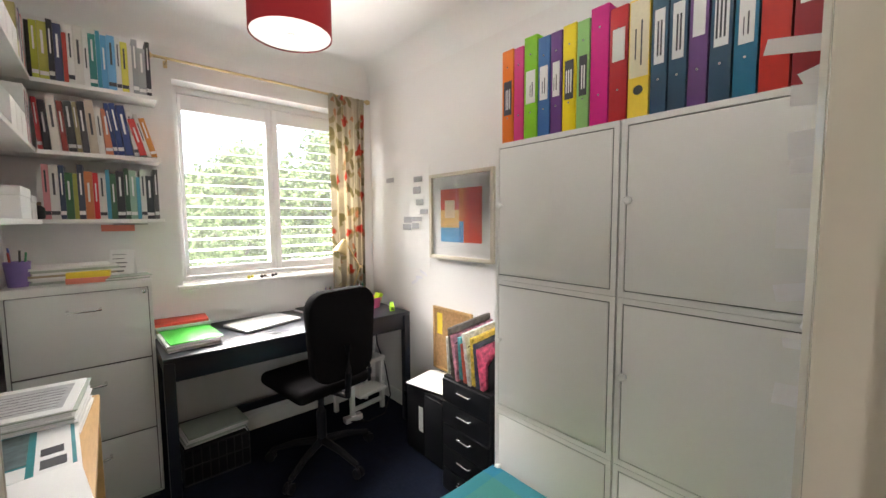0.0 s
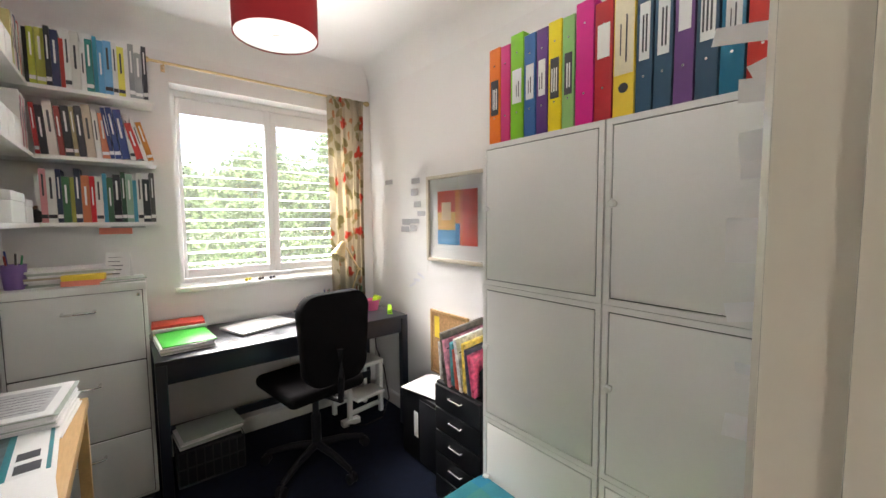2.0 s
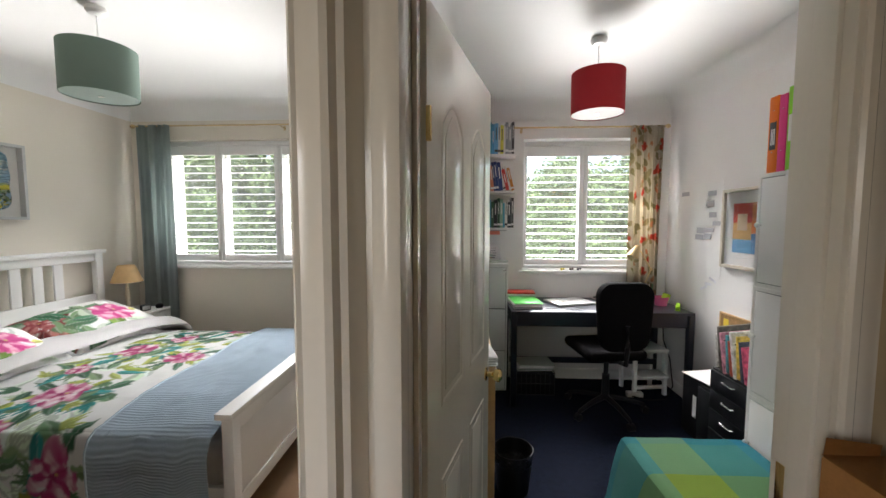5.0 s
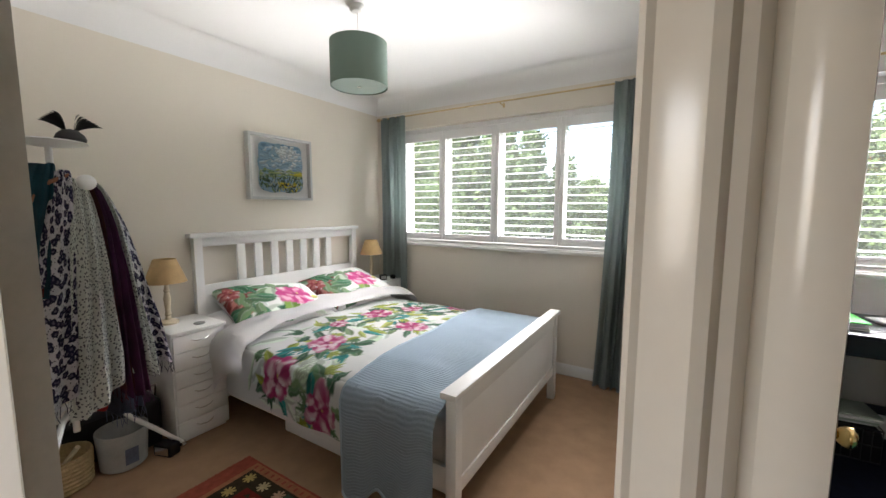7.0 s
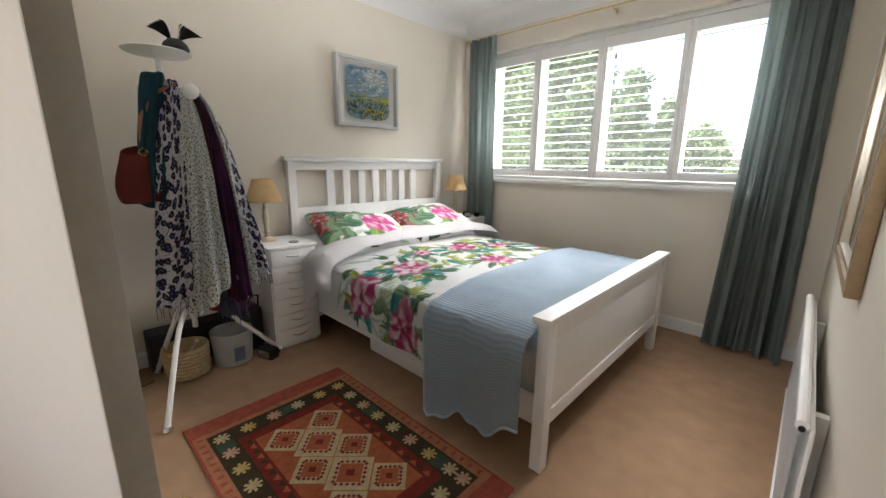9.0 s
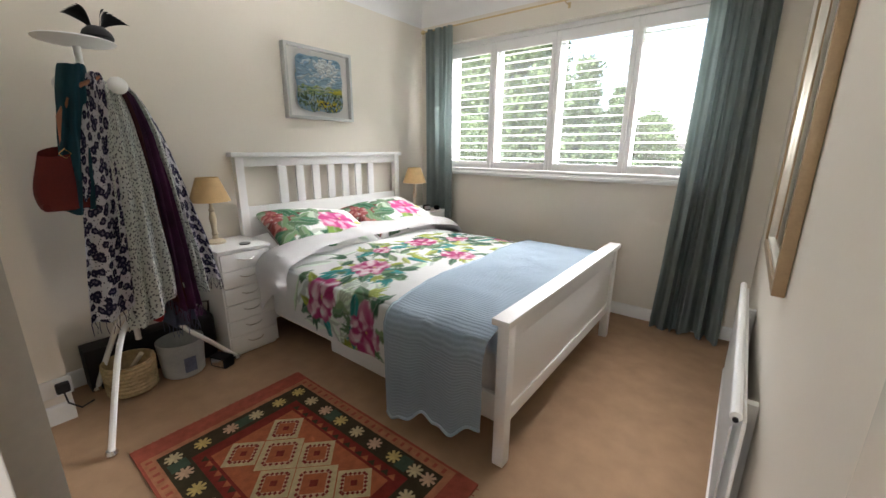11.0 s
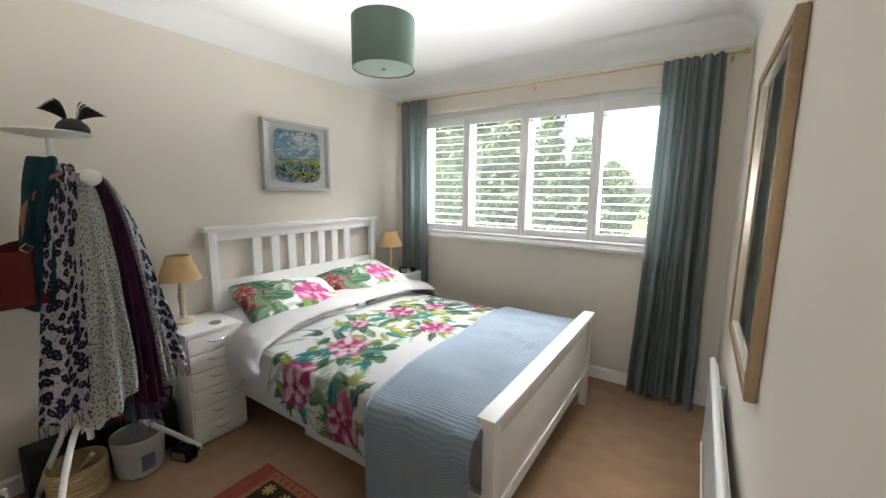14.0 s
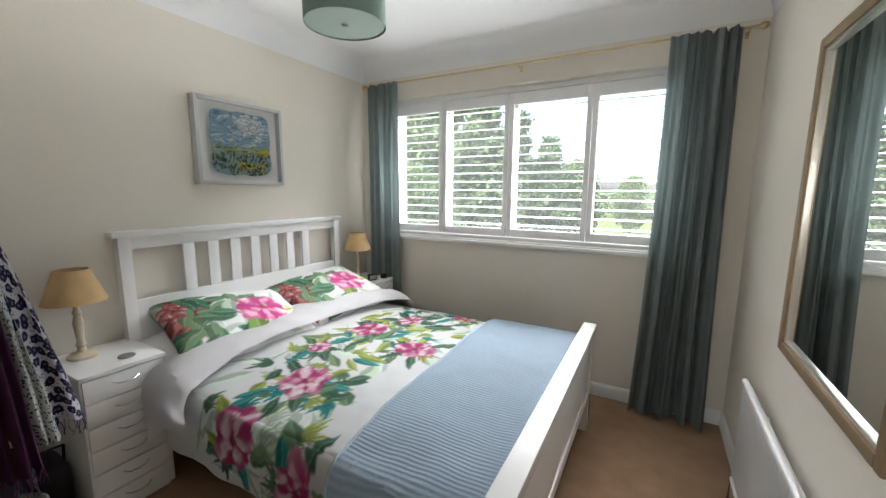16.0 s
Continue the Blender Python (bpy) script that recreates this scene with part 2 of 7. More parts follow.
part("stop", box((DOOR_X0 + 0.0005, 0.06, 0), (DOOR_X0 + 0.012, 0.115, DOOR_H), 0.003), gloss, frame_1)
ARCH = [(0.0, 0.0), (0.0, 0.014), (0.006, 0.02), (0.02, 0.021), (0.026, 0.016), (0.045, 0.016), (0.058, 0.01), (0.066, 0.01), (0.07, 0.006), (0.07, 0.0)]
part("architrave", prism([(DOOR_X1 + 0.012 + o, 0.043 - h) for o, h in ARCH], 0, 2.11, "z"), gloss, frame_1)
part("architrave", prism([(DOOR_X1 + 0.012 + o, 0.156 + h) for o, h in ARCH], 0, 2.11, "z"), gloss, frame_1)
part("architrave_head", prism([(0.043 - h, DOOR_H + 0.012 + o) for o, h in ARCH], -0.28, DOOR_X1 + 0.08, "x"), gloss, frame_1)
part("strike_plate", box((DOOR_X1 - 0.002, 0.12, 0.83), (DOOR_X1 + 0.002, 0.15, 0.93), 0.001), brass, frame_1)
part("lock_keep", box((DOOR_X1 - 0.006, 0.037, 0.50), (DOOR_X1 + 0.001, 0.058, 0.57), 0.002), brass, frame_1)

# the post between the two doorways, with both mouldings
post = [(-0.225, 0.0), (-0.225, -0.028), (-0.232, -0.05), (-0.25, -0.056), (-0.272, -0.052), (-0.284, -0.043), (-0.296, -0.043), (-0.305, -0.075), (-0.313, -0.098), (-0.325, -0.104),
        (-0.333, -0.12), (-0.345, -0.126), (-0.36, -0.121), (-0.385, -0.121), (-0.392, -0.126), (-0.398, -0.12), (-0.398, -0.021), (-0.3156, -0.021), (-0.3156, 0.0)]
tagged(part("trim_door_post", prism(post, 0, CEIL - 0.004, "z"), gloss), kind="structure")
part_hook = thing("latch_hook", (-0.398, -0.06, 1.5), label="small brass latch plate on the gloss door post", category="latch")
part("plate", box((-0.003, -0.012, -0.03), (-0.0003, 0.012, 0.03), 0.001), brass, part_hook)


def bead(pts, w, h, base, face):
    """A moulding of width w and height h that follows a closed outline on a door's face."""
    bm = bmesh.new()
    k = len(pts)
    rings = []
    for o, up in ((0, 0), (w * 0.3, h), (w * 0.65, h * 0.8), (w, -0.002)):
        ring = []
        for i in range(k):
            a, c, e = (Vector(pts[j % k]) for j in (i - 1, i, i + 1))
            n1, n2 = [Vector((-(q - p).y, (q - p).x)).normalized() for p, q in ((a, c), (c, e))]
            nn = (n1 + n2)
            nn = nn / max(nn.length_squared / 2, 0.3)
            ring.append(bm.verts.new((c.x + nn.x * o, face * (base + up), c.y + nn.y * o)))
        rings.append(ring)
    for r0, r1 in zip(rings, rings[1:]):
        for i in range(k):
            bm.faces.new((r0[i], r0[(i + 1) % k], r1[(i + 1) % k], r1[i]))
    bmesh.ops.recalc_face_normals(bm, faces=bm.faces[:])
    return bm


# cream door paint with the unlit edge's shade put into its colour
edge_shade_paint = colour("cream paint greyed for shade", (0.46, 0.44, 0.39), 0.6, var=0.1, scale=8, grain=90, bump=0.1)


def panel_door(name, hinge, free, label, knob_z, faces=(-1, 1)):
    """A moulded six-panel leaf from the hinge to the free edge, with a brass knob on either face."""
    dx, dy = free[0] - hinge[0], free[1] - hinge[1]
    w, ang = math.hypot(dx, dy), math.degrees(math.atan2(dy, dx))
    d = thing(name, (hinge[0], hinge[1], 0), ang, label=label, category="door", kind="structure")
    part("leaf", box((0, -0.019, 0.012), (w, 0.019, 1.985), 0.003), gloss, d)
    # added thin strip whose grey paints the shade on the free edge
    part("edge_shade_strip", box((w + 0.0002, -0.0185, 0.014), (w + 0.003, 0.0185, 1.983), 0.001), edge_shade_paint, d, "door edge strip with its shade painted grey")
    c = w / 2
    for face in (-1, 1):
        for x0, x1 in ((0.10, c - 0.045), (c + 0.045, w - 0.10)) if face in faces else ():
            for z0, z1, arch in ((0.20, 0.78, 0), (0.98, 1.80, 0.07)):
                n = 12
                pts = [(x0, z0), (x1, z0)] + [(x1 - (x1 - x0) * k / n, z1 - arch + arch * math.sin(math.pi * k / n)) for k in range(n + 1)]
                part("panel_moulding", bead(pts, 0.018, 0.0035, 0.0188, face), gloss, d)
                q = 0.035
                pts2 = [(x0 + q, z0 + q), (x1 - q, z0 + q)] + [(x1 - q - (x1 - x0 - 2 * q) * k / n, z1 - q - arch + arch * math.sin(math.pi * k / n)) for k in range(n + 1)]
                part("raised_panel", prism(pts2, min(face * 0.0185, face * 0.021), max(face * 0.0185, face * 0.021), "y", 0.002), gloss, d)
        kb = part("door_knob", lathe([(0.027, 0.0), (0.027, 0.004), (0.011, 0.008), (0.010, 0.026), (0.02, 0.034), (0.027, 0.046), (0.026, 0.058), (0.016, 0.066), (0.004, 0.068)], 20), brass, d, "polished brass knob")
        kb.matrix_basis = pose(w - 0.055, face * 0.0192, knob_z, -90 * face, 0, 0)
    part("latch_plate", box((w + 0.0032, -0.011, knob_z - 0.05), (w + 0.0045, 0.011, knob_z + 0.05), 0.0004), chrome, d)
    for z in (0.25, 1.7):
        part("hinge", box((-0.006, -0.03, z - 0.04), (0.004, -0.018, z + 0.04), 0.002), brass, d)
    return d


panel_door("door_1", (-0.222, 0.17), (-0.030, 0.855), "cream gloss panelled study door standing open", 0.86)
panel_door("door_2", (-1.70, -0.62), (-1.01, -0.388), "cream gloss bedroom door standing ajar", 0.70, ())

glass = bpy.data.materials.new("window glass")
glass.use_nodes = True
_n, _l = glass.node_tree.nodes, glass.node_tree.links
_n.remove(_n["Principled BSDF"])
_t, _g, _x, _f = _n.new("ShaderNodeBsdfTransparent"), _n.new("ShaderNodeBsdfGlossy"), _n.new("ShaderNodeMixShader"), _n.new("ShaderNodeFresnel")
_g.inputs["Roughness"].default_value = 0.02
_l.new(_f.outputs[0], _x.inputs[0])
_l.new(_t.outputs[0], _x.inputs[1])
_l.new(_g.outputs[0], _x.inputs[2])
# small translucent share added to imitate veiling glare over the view
_d, _y = _n.new("ShaderNodeBsdfTranslucent"), _n.new("ShaderNodeMixShader")
_y.inputs[0].default_value = 0.037
_l.new(_x.outputs[0], _y.inputs[1])
_l.new(_d.outputs[0], _y.inputs[2])
_l.new(_y.outputs[0], _n["Material Output"].inputs[0])


def slat_mesh(w):
    bm = bmesh.new()
    n = 10
    ring = [(0.029 * math.cos(2 * math.pi * k / n), 0.0036 * math.sin(2 * math.pi * k / n)) for k in range(n)]
    a = [bm.verts.new((0, y, z)) for y, z in ring]
    b = [bm.verts.new((w, y, z)) for y, z in ring]
    for k in range(n):
        bm.faces.new((a[k], a[(k + 1) % n], b[(k + 1) % n], b[k]))
    bm.faces.new(a)
    bm.faces.new(b[::-1])
    bmesh.ops.recalc_face_normals(bm, faces=bm.faces[:])
    return mesh(bm, "slat", shutter_white)


def shutter_window(name, hole, y, wall_y, panels, lz0, lz1, slats, tilt, label):
    """Plantation shutters in a recess, with the glazed window behind and a sill in front. panels: louvre openings (x0, x1)."""
    x0, x1, z0, z1 = hole
    w = thing(name, label=label, category="window", kind="structure")
    fr = [((x0, y - 0.02, z0), (x0 + 0.035, y + 0.03, z1)), ((x1 - 0.035, y - 0.02, z0), (x1, y + 0.03, z1)), ((x0 + 0.035, y - 0.02, z1 - 0.04), (x1 - 0.035, y + 0.03, z1)), ((x0 + 0.035, y - 0.02, z0), (x1 - 0.035, y + 0.03, z0 + 0.03))]
    for lo, hi in fr:
        part("shutter_frame", box(lo, hi, 0.004), shutter_white, w)
    edges = [x0 + 0.037] + [(a[1] + b[0]) / 2 for a, b in zip(panels, panels[1:])] + [x1 - 0.037]
    for k, (p0, p1) in enumerate(panels):
        e0, e1 = edges[k] + 0.0015, edges[k + 1] - 0.0015
        pan = part("shutter_panel", boxes([((e0, y - 0.012, z0 + 0.033), (p0, y + 0.014, z1 - 0.043)), ((p1, y - 0.012, z0 + 0.033), (e1, y + 0.014, z1 - 0.043)),
                                           ((p0, y - 0.0115, lz1), (p1, y + 0.0135, z1 - 0.043)), ((p0, y - 0.0115, z0 + 0.033), (p1, y + 0.0135, lz0))], 0.003), shutter_white, w)
        me = slat_mesh(p1 - p0 - 0.004)
        for j in range(slats):
            piece("slat", me, pan, pose(p0 + 0.002, y, lz0 + (j + 0.5) * (lz1 - lz0) / slats, tilt + 1.5 * math.sin(3.1 * j + k)))
        part("hinge", box((e0 - 0.004, y - 0.018, lz1 - 0.02), (e0 + 0.008, y - 0.0125, lz1 + 0.04), 0.002), shutter_white, w)
        part("hinge", box((e0 - 0.004, y - 0.018, lz0 + 0.02), (e0 + 0.008, y - 0.0125, lz0 + 0.08), 0.002), shutter_white, w)
    # outer window: frame, casement bars and panes
    yo = y + 0.10
    n = len(panels)
    upvc = shutter_white
    for a, b in (((x0, yo, z0), (x0 + 0.06, yo + 0.05, z1)), ((x1 - 0.06, yo, z0), (x1, yo + 0.05, z1)), ((x0 + 0.06, yo, z1 - 0.06), (x1 - 0.06, yo + 0.05, z1)), ((x0 + 0.06, yo, z0), (x1 - 0.06, yo + 0.05, z0 + 0.06))):
        part("window_frame", box(a, b, 0.005), upvc, w)
    for k in range(1, n):
        xm = x0 + (x1 - x0) * k / n
        part("window_mullion", box((xm - 0.022, yo, z0 + 0.06), (xm + 0.022, yo + 0.05, z1 - 0.06), 0.005), upvc, w)
    for k in range(n):
        a, b = x0 + (x1 - x0) * k / n + 0.036, x0 + (x1 - x0) * (k + 1) / n - 0.036
        pn = part("pane", sheet(lambda u, v, a=a, b=b: Vector((a + (b - a) * u, yo + 0.022, z0 + 0.061 + (z1 - z0 - 0.122) * v)), 1, 1), glass, w)
        pn.visible_shadow = False
    part("window_sill", box((x0 - 0.03, wall_y - 0.045, z0 - 0.028), (x1 + 0.03, wall_y - 0.0005, z0 - 0.001), 0.006), white_paint, w)
    part("window_board", box((x0 + 0.001, wall_y - 0.0005, z0 - 0.0005), (x1 - 0.001, y - 0.0205, z0 + 0.004)), white_paint, w)
    return w


shutter_window("window_1", SW, 3.03, 2.88, [(0.487, 0.98), (1.06, 1.56)], 1.118, 2.10, 14, 6, "white plantation shutter window with open louvres above the desk")
shutter_window("window_2", BW, 2.85, 2.76, [(-2.975, -2.475), (-2.405, -1.90), (-1.825, -1.30), (-1.225, -0.725)], 1.165, 2.11, 14, 3, "wide white plantation shutter window with open louvres")

# ---- outdoors: lawn, hedges, trees ----
grass = colour("mown grass", (0.09, 0.12, 0.04), 0.9, var=0.3, scale=0.4, grain=8, bump=0.3, spec=0.1)
leaf_mat = colour("summer leaves", (0.115, 0.17, 0.07), 0.7, var=0.28, scale=0.6, grain=9, bump=0.1, spec=0.2)
conifer_mat = colour("dark conifer leaves", (0.10, 0.15, 0.07), 0.8, var=0.28, scale=0.7, grain=9, bump=0.1, spec=0.2)
bark = colour("grey brown bark", (0.11, 0.08, 0.055), 0.95, var=0.3, scale=5, grain=40, bump=0.7)
tagged(part("ground", box((-900, 3.4, -2.9), (900, 2200, -2.7)), grass), kind="structure")


def tree(x, y, h, r, material, seed, cone=False, label=""):
    rnd = random.Random(seed)
    t = thing("tree", (x, y, -2.7), label=label, category="tree", group="garden trees")
    part("trunk", tube([(0, 0, 0), (0.05 * r, 0, h * 0.3), (0.02 * r, 0.05, h * 0.62), (0, 0, h * 0.9)], lambda u: 0.22 * (1 - 0.8 * u) * h / 9, 8), bark, t)
    for k in range(5):
        a, z = rnd.uniform(0, 6.28), h * rnd.uniform(0.25, 0.6)
        part("limb", tube([(0, 0, z), (r * 0.4 * math.cos(a), r * 0.4 * math.sin(a), z + h * 0.10), (r * 0.75 * math.cos(a), r * 0.75 * math.sin(a), z + h * 0.2)], lambda u: 0.07 * (1 - 0.7 * u), 6), bark, t)
    verts, faces = [], []
    clumps = []
    for _ in range(170):
        u = rnd.random() ** (1.4 if cone else 0.9)
        z = h * (0.12 + 0.88 * u)
        rr = r * ((1 - u) * 0.95 + 0.08 if cone else math.sqrt(max(0.05, 1 - (2 * u - 0.95) ** 2)))
        a = rnd.uniform(0, 6.28)
        q = rnd.random() ** 0.5 * rr
        clumps.append((q * math.cos(a), q * math.sin(a), z, r * rnd.uniform(0.16, 0.36)))
    for cx, cy, cz, cr in clumps:
        for _ in range(105):
            d = Vector((rnd.gauss(0, 1), rnd.gauss(0, 1), rnd.gauss(0, 0.8))).normalized() * cr * rnd.uniform(0.5, 1.05)
            p = Vector((cx, cy, cz)) + d
            s = rnd.uniform(0.09, 0.20) * h / 9
            e1 = Vector((rnd.gauss(0, 1), rnd.gauss(0, 1), rnd.gauss(0, 1))).normalized() * s
            e2 = e1.cross(Vector((rnd.gauss(0, 1), rnd.gauss(0, 1), rnd.gauss(0, 1)))).normalized() * s * 0.6
            i = len(verts)
            verts += [p - e1, p + e2, p + e1, p - e2]
            faces.append((i, i + 1, i + 2, i + 3))
    me = bpy.data.meshes.new("crown")
    me.from_pydata([tuple(v) for v in verts], [], faces)
    me.materials.append(material)
    ob = new("crown", me)
    ob.parent = t
    return t


broad, dark = "broad leafy green garden tree on the lawn", "tall dark green conifer on the lawn"
for k, (x, y, h, r, cone) in enumerate(((-24, 25, 12, 4.2, 0), (-18.5, 24, 12, 4.0, 0), (-14.2, 24, 11.6, 3.4, 0), (-11.0, 24, 10.6, 3.0, 1), (-8.8, 24, 8.9, 2.3, 1), (-7.0, 25, 7.3, 1.8, 1), (-5.6, 27, 6.0, 1.5, 0), (-12.5, 17, 5.2, 2.6, 0),
                                       (-3.0, 44, 5.4, 1.8, 0), (2.4, 26, 6.9, 3.0, 0), (6.0, 24, 7.8, 3.4, 0), (10.5, 22, 8.6, 3.8, 0), (15.5, 21, 10, 4.0, 0), (4.2, 17, 4.8, 2.2, 0), (9.0, 16, 4.4, 2.4, 0))):
    tree(x, y, h, r, conifer_mat if cone else leaf_mat, 40 + k, bool(cone), dark if cone else broad)
rnd = random.Random(5)
verts, faces = [], []
for k in range(9000):
    x = rnd.uniform(-60, 60)
    top = 3.4 + 1.6 * noise.noise(Vector((x * 0.12, 3.3, 0)))
    p = Vector((x, 70 + rnd.uniform(-2, 2), -2.7 + top * rnd.random() ** 0.6))
    s = rnd.uniform(0.25, 0.6)
    e1 = Vector((rnd.gauss(0, 1), rnd.gauss(0, 1), rnd.gauss(0, 1))).normalized() * s
    e2 = e1.cross(Vector((rnd.gauss(0, 1), rnd.gauss(0, 1), rnd.gauss(0, 1)))).normalized() * s * 0.6
    i = len(verts)
    verts += [tuple(p - e1), tuple(p + e2), tuple(p + e1), tuple(p - e2)]
    faces.append((i, i + 1, i + 2, i + 3))
me = bpy.data.meshes.new("far_hedge")
me.from_pydata(verts, [], faces)
me.materials.append(conifer_mat)
tagged(new("far_hedge", me), "distant dark green hedgerow across the field", "hedge", kind="stuff")

# ---- study: storage cabinets, binders ----
paper = colour("white paper", (0.82, 0.82, 0.81), 0.8, var=0.03, scale=6, grain=90, bump=0.03)
lav_paper = colour("pale lavender paper", (0.80, 0.80, 0.85), 0.8, var=0.03, bump=0.03)
ink = colour("dark grey print", (0.06, 0.06, 0.07), 0.6, var=0.1, bump=0)
black_plastic = colour("black plastic", (0.009, 0.009, 0.011), 0.5, var=0.15, bump=0.05, spec=0.3)
black_steel = colour("black painted steel", (0.014, 0.015, 0.018), 0.35, var=0.1, bump=0.02)
navy_wood = colour("blue-black stained wood", (0.007, 0.010, 0.020), 0.3, var=0.15, scale=4, grain=60, bump=0.04, stretch=(0.3, 2, 2))
pine = colour("honey pine wood", (0.58, 0.36, 0.15), 0.4, var=0.2, scale=3, grain=40, bump=0.06, stretch=(4, 0.5, 4))
grey_metal = colour("light grey enamelled metal", (0.70, 0.71, 0.69), 0.4, var=0.02, scale=3, grain=150, bump=0.02)
dark_gap = colour("shadow gap grey", (0.10, 0.10, 0.10), 0.8, var=0.05, bump=0)


def cabinet_column(y0, y1, z_rows, label):
    """White cube cabinets in a column; the doors face the room."""
    c = thing("storage_cabinet", (1.22, y0, 0), label=label, category="cabinet", group="white study cabinets")
    w = y1 - y0
    part("body", box((0.004, 0.001, 0.0), (0.508, w - 0.001, z_rows[-1]), 0.003), white_lacquer, c)
    for a, b in zip(z_rows, z_rows[1:]):
        part("front_frame", boxes([((-0.004, 0.002, a + 0.001), (0.0038, 0.018, b - 0.001)), ((-0.004, w - 0.018, a + 0.001), (0.0038, w - 0.002, b - 0.001)),
                                   ((-0.0035, 0.018, a + 0.001), (0.0036, w - 0.018, a + 0.018)), ((-0.0035, 0.018, b - 0.018), (0.0036, w - 0.018, b - 0.001))]), white_lacquer, c)
        part("shadow_gap", box((0.001, 0.0185, a + 0.0185), (0.0037, w - 0.0185, b - 0.0185)), dark_gap, c)
        d = part("door", box((-0.004, 0.0215, a + 0.0215), (0.0005, w - 0.0215, b - 0.0215), 0.0012), white_lacquer, c)
        k = part("knob", lathe([(0.006, 0), (0.006, 0.008), (0.011, 0.012), (0.012, 0.02), (0.008, 0.025)], 14), white_paint, d, "round white knob")
        k.matrix_basis = pose(-0.004, w - 0.03 if a < 0.6 or True else 0.03, a + (b - a) * 0.55, 0, -90, 0)
    return c


ROWS_Z = [0.0, 0.17, 0.675, 1.182, 1.69]
cabinet_column(0.633, 1.10, ROWS_Z, "tall white lacquered cube cabinet with round knobs")
cabinet_column(0.165, 0.631, ROWS_Z, "tall white lacquered cube cabinet beside the doorway")

BINDERS = ((0.055, (0.86, 0.20, 0.01), "orange", 0.33, 2), (0.045, (0.72, 0.04, 0.22), "pink", 0.325, 0), (0.058, (0.24, 0.62, 0.02), "lime green", 0.345, 1), (0.05, (0.04, 0.15, 0.40), "blue", 0.325, 1),
           (0.045, (0.13, 0.04, 0.22), "purple", 0.325, 1), (0.05, (0.90, 0.72, 0.01), "yellow", 0.33, 2), (0.045, (0.28, 0.55, 0.18), "pale green", 0.325, 2), (0.06, (0.70, 0.01, 0.25), "magenta", 0.345, 0),
           (0.055, (0.52, 0.02, 0.03), "dark red", 0.32, 3), (0.068, (0.92, 0.68, 0.06), "cream and yellow", 0.32, 4), (0.05, (0.03, 0.085, 0.15), "dark blue", 0.325, 5), (0.052, (0.03, 0.085, 0.15), "dark blue", 0.325, 5),
           (0.052, (0.15, 0.06, 0.22), "violet", 0.325, 3), (0.055, (0.03, 0.08, 0.14), "slate blue", 0.32, 5), (0.055, (0.01, 0.16, 0.28), "teal blue", 0.32, 1), (0.065, (0.55, 0.03, 0.02), "red", 0.32, 0),
           (0.06, (0.32, 0.02, 0.03), "maroon", 0.315, 3), (0.05, (0.04, 0.13, 0.08), "dark green", 0.31, 0))
y = 1.085
for w, c, word, h, lab in BINDERS:
    w *= 0.97 if y > 0.66 else 0.86
    b = thing("ring_binder", (1.235, y - w, 1.691), label=f"{word} lever arch file standing on the white cabinet", category="binder", group="files on the cabinets")
    m = colour(f"{word} binder card", c, 0.35, var=0.06, scale=8, grain=60, bump=0.03)
    part("cover", boxes([((0, 0.001, 0), (0.004, w - 0.002, h)), ((0.004, 0.001, 0), (0.28, 0.004, h)), ((0.004, w - 0.005, 0), (0.28, w - 0.002, h))], 0.0015), m, b)
    part("sheets", box((0.012, 0.006, 0.006), (0.262, w - 0.007, h - 0.012)), paper, b)
    if lab != 4 and lab != 0:
        z0, z1 = {1: (0.12, 0.23), 2: (0.10, 0.22), 3: (0.17, 0.26), 5: (0.13, 0.27)}[lab]
        lm = ink if lab == 2 else paper
        lb = part("spine_label", box((-0.0012, 0.008, z0), (-0.0002, w - 0.010, z1), 0.0003), lm, b, "printed spine label")
        if lab in (2, 5):
            bars = [((-0.0018, 0.014 + 0.008 * k, z0 + 0.02), (-0.0012, 0.018 + 0.008 * k, z1 - 0.03)) for k in range(int((w - 0.03) / 0.008) + 1)]
            part("lettering", boxes(bars), paper if lab == 2 else ink, lb)
        elif lab == 1:
            part("lettering", boxes([((-0.0018, 0.018, z0 + 0.02), (-0.0012, 0.021, z1 - 0.04)), ((-0.0018, 0.027, z0 + 0.02), (-0.0012, 0.029, z1 - 0.05))]), ink, lb)
    if lab == 4:
        lb = part("spine_label", box((-0.0012, 0.003, 0.11), (-0.0002, w - 0.005, h - 0.005), 0.0003), colour("aged cream label", (0.80, 0.72, 0.52), 0.7, var=0.08), b, "aged cream spine label")
        part("lettering", boxes([((-0.0018, 0.02, 0.14), (-0.0012, 0.024, 0.26)), ((-0.0018, 0.036, 0.16), (-0.0012, 0.039, 0.24))]), ink, lb)
        o = part("finger_hole", lathe([(0.013, 0), (0.013, 0.001)], 16), ink, b)
        o.matrix_basis = pose(-0.0003, (w - 0.002) / 2, 0.075, 0, -90, 0)
    for z in (0.09, h - 0.06):
        if lab != 4:
            r = part("rivet", lathe([(0.003, 0), (0.003, 0.0008)], 8), chrome, b)
            r.matrix_basis = pose(-0.0002, w / 2, z, 0, -90, 0)
    y -= w + 0.001

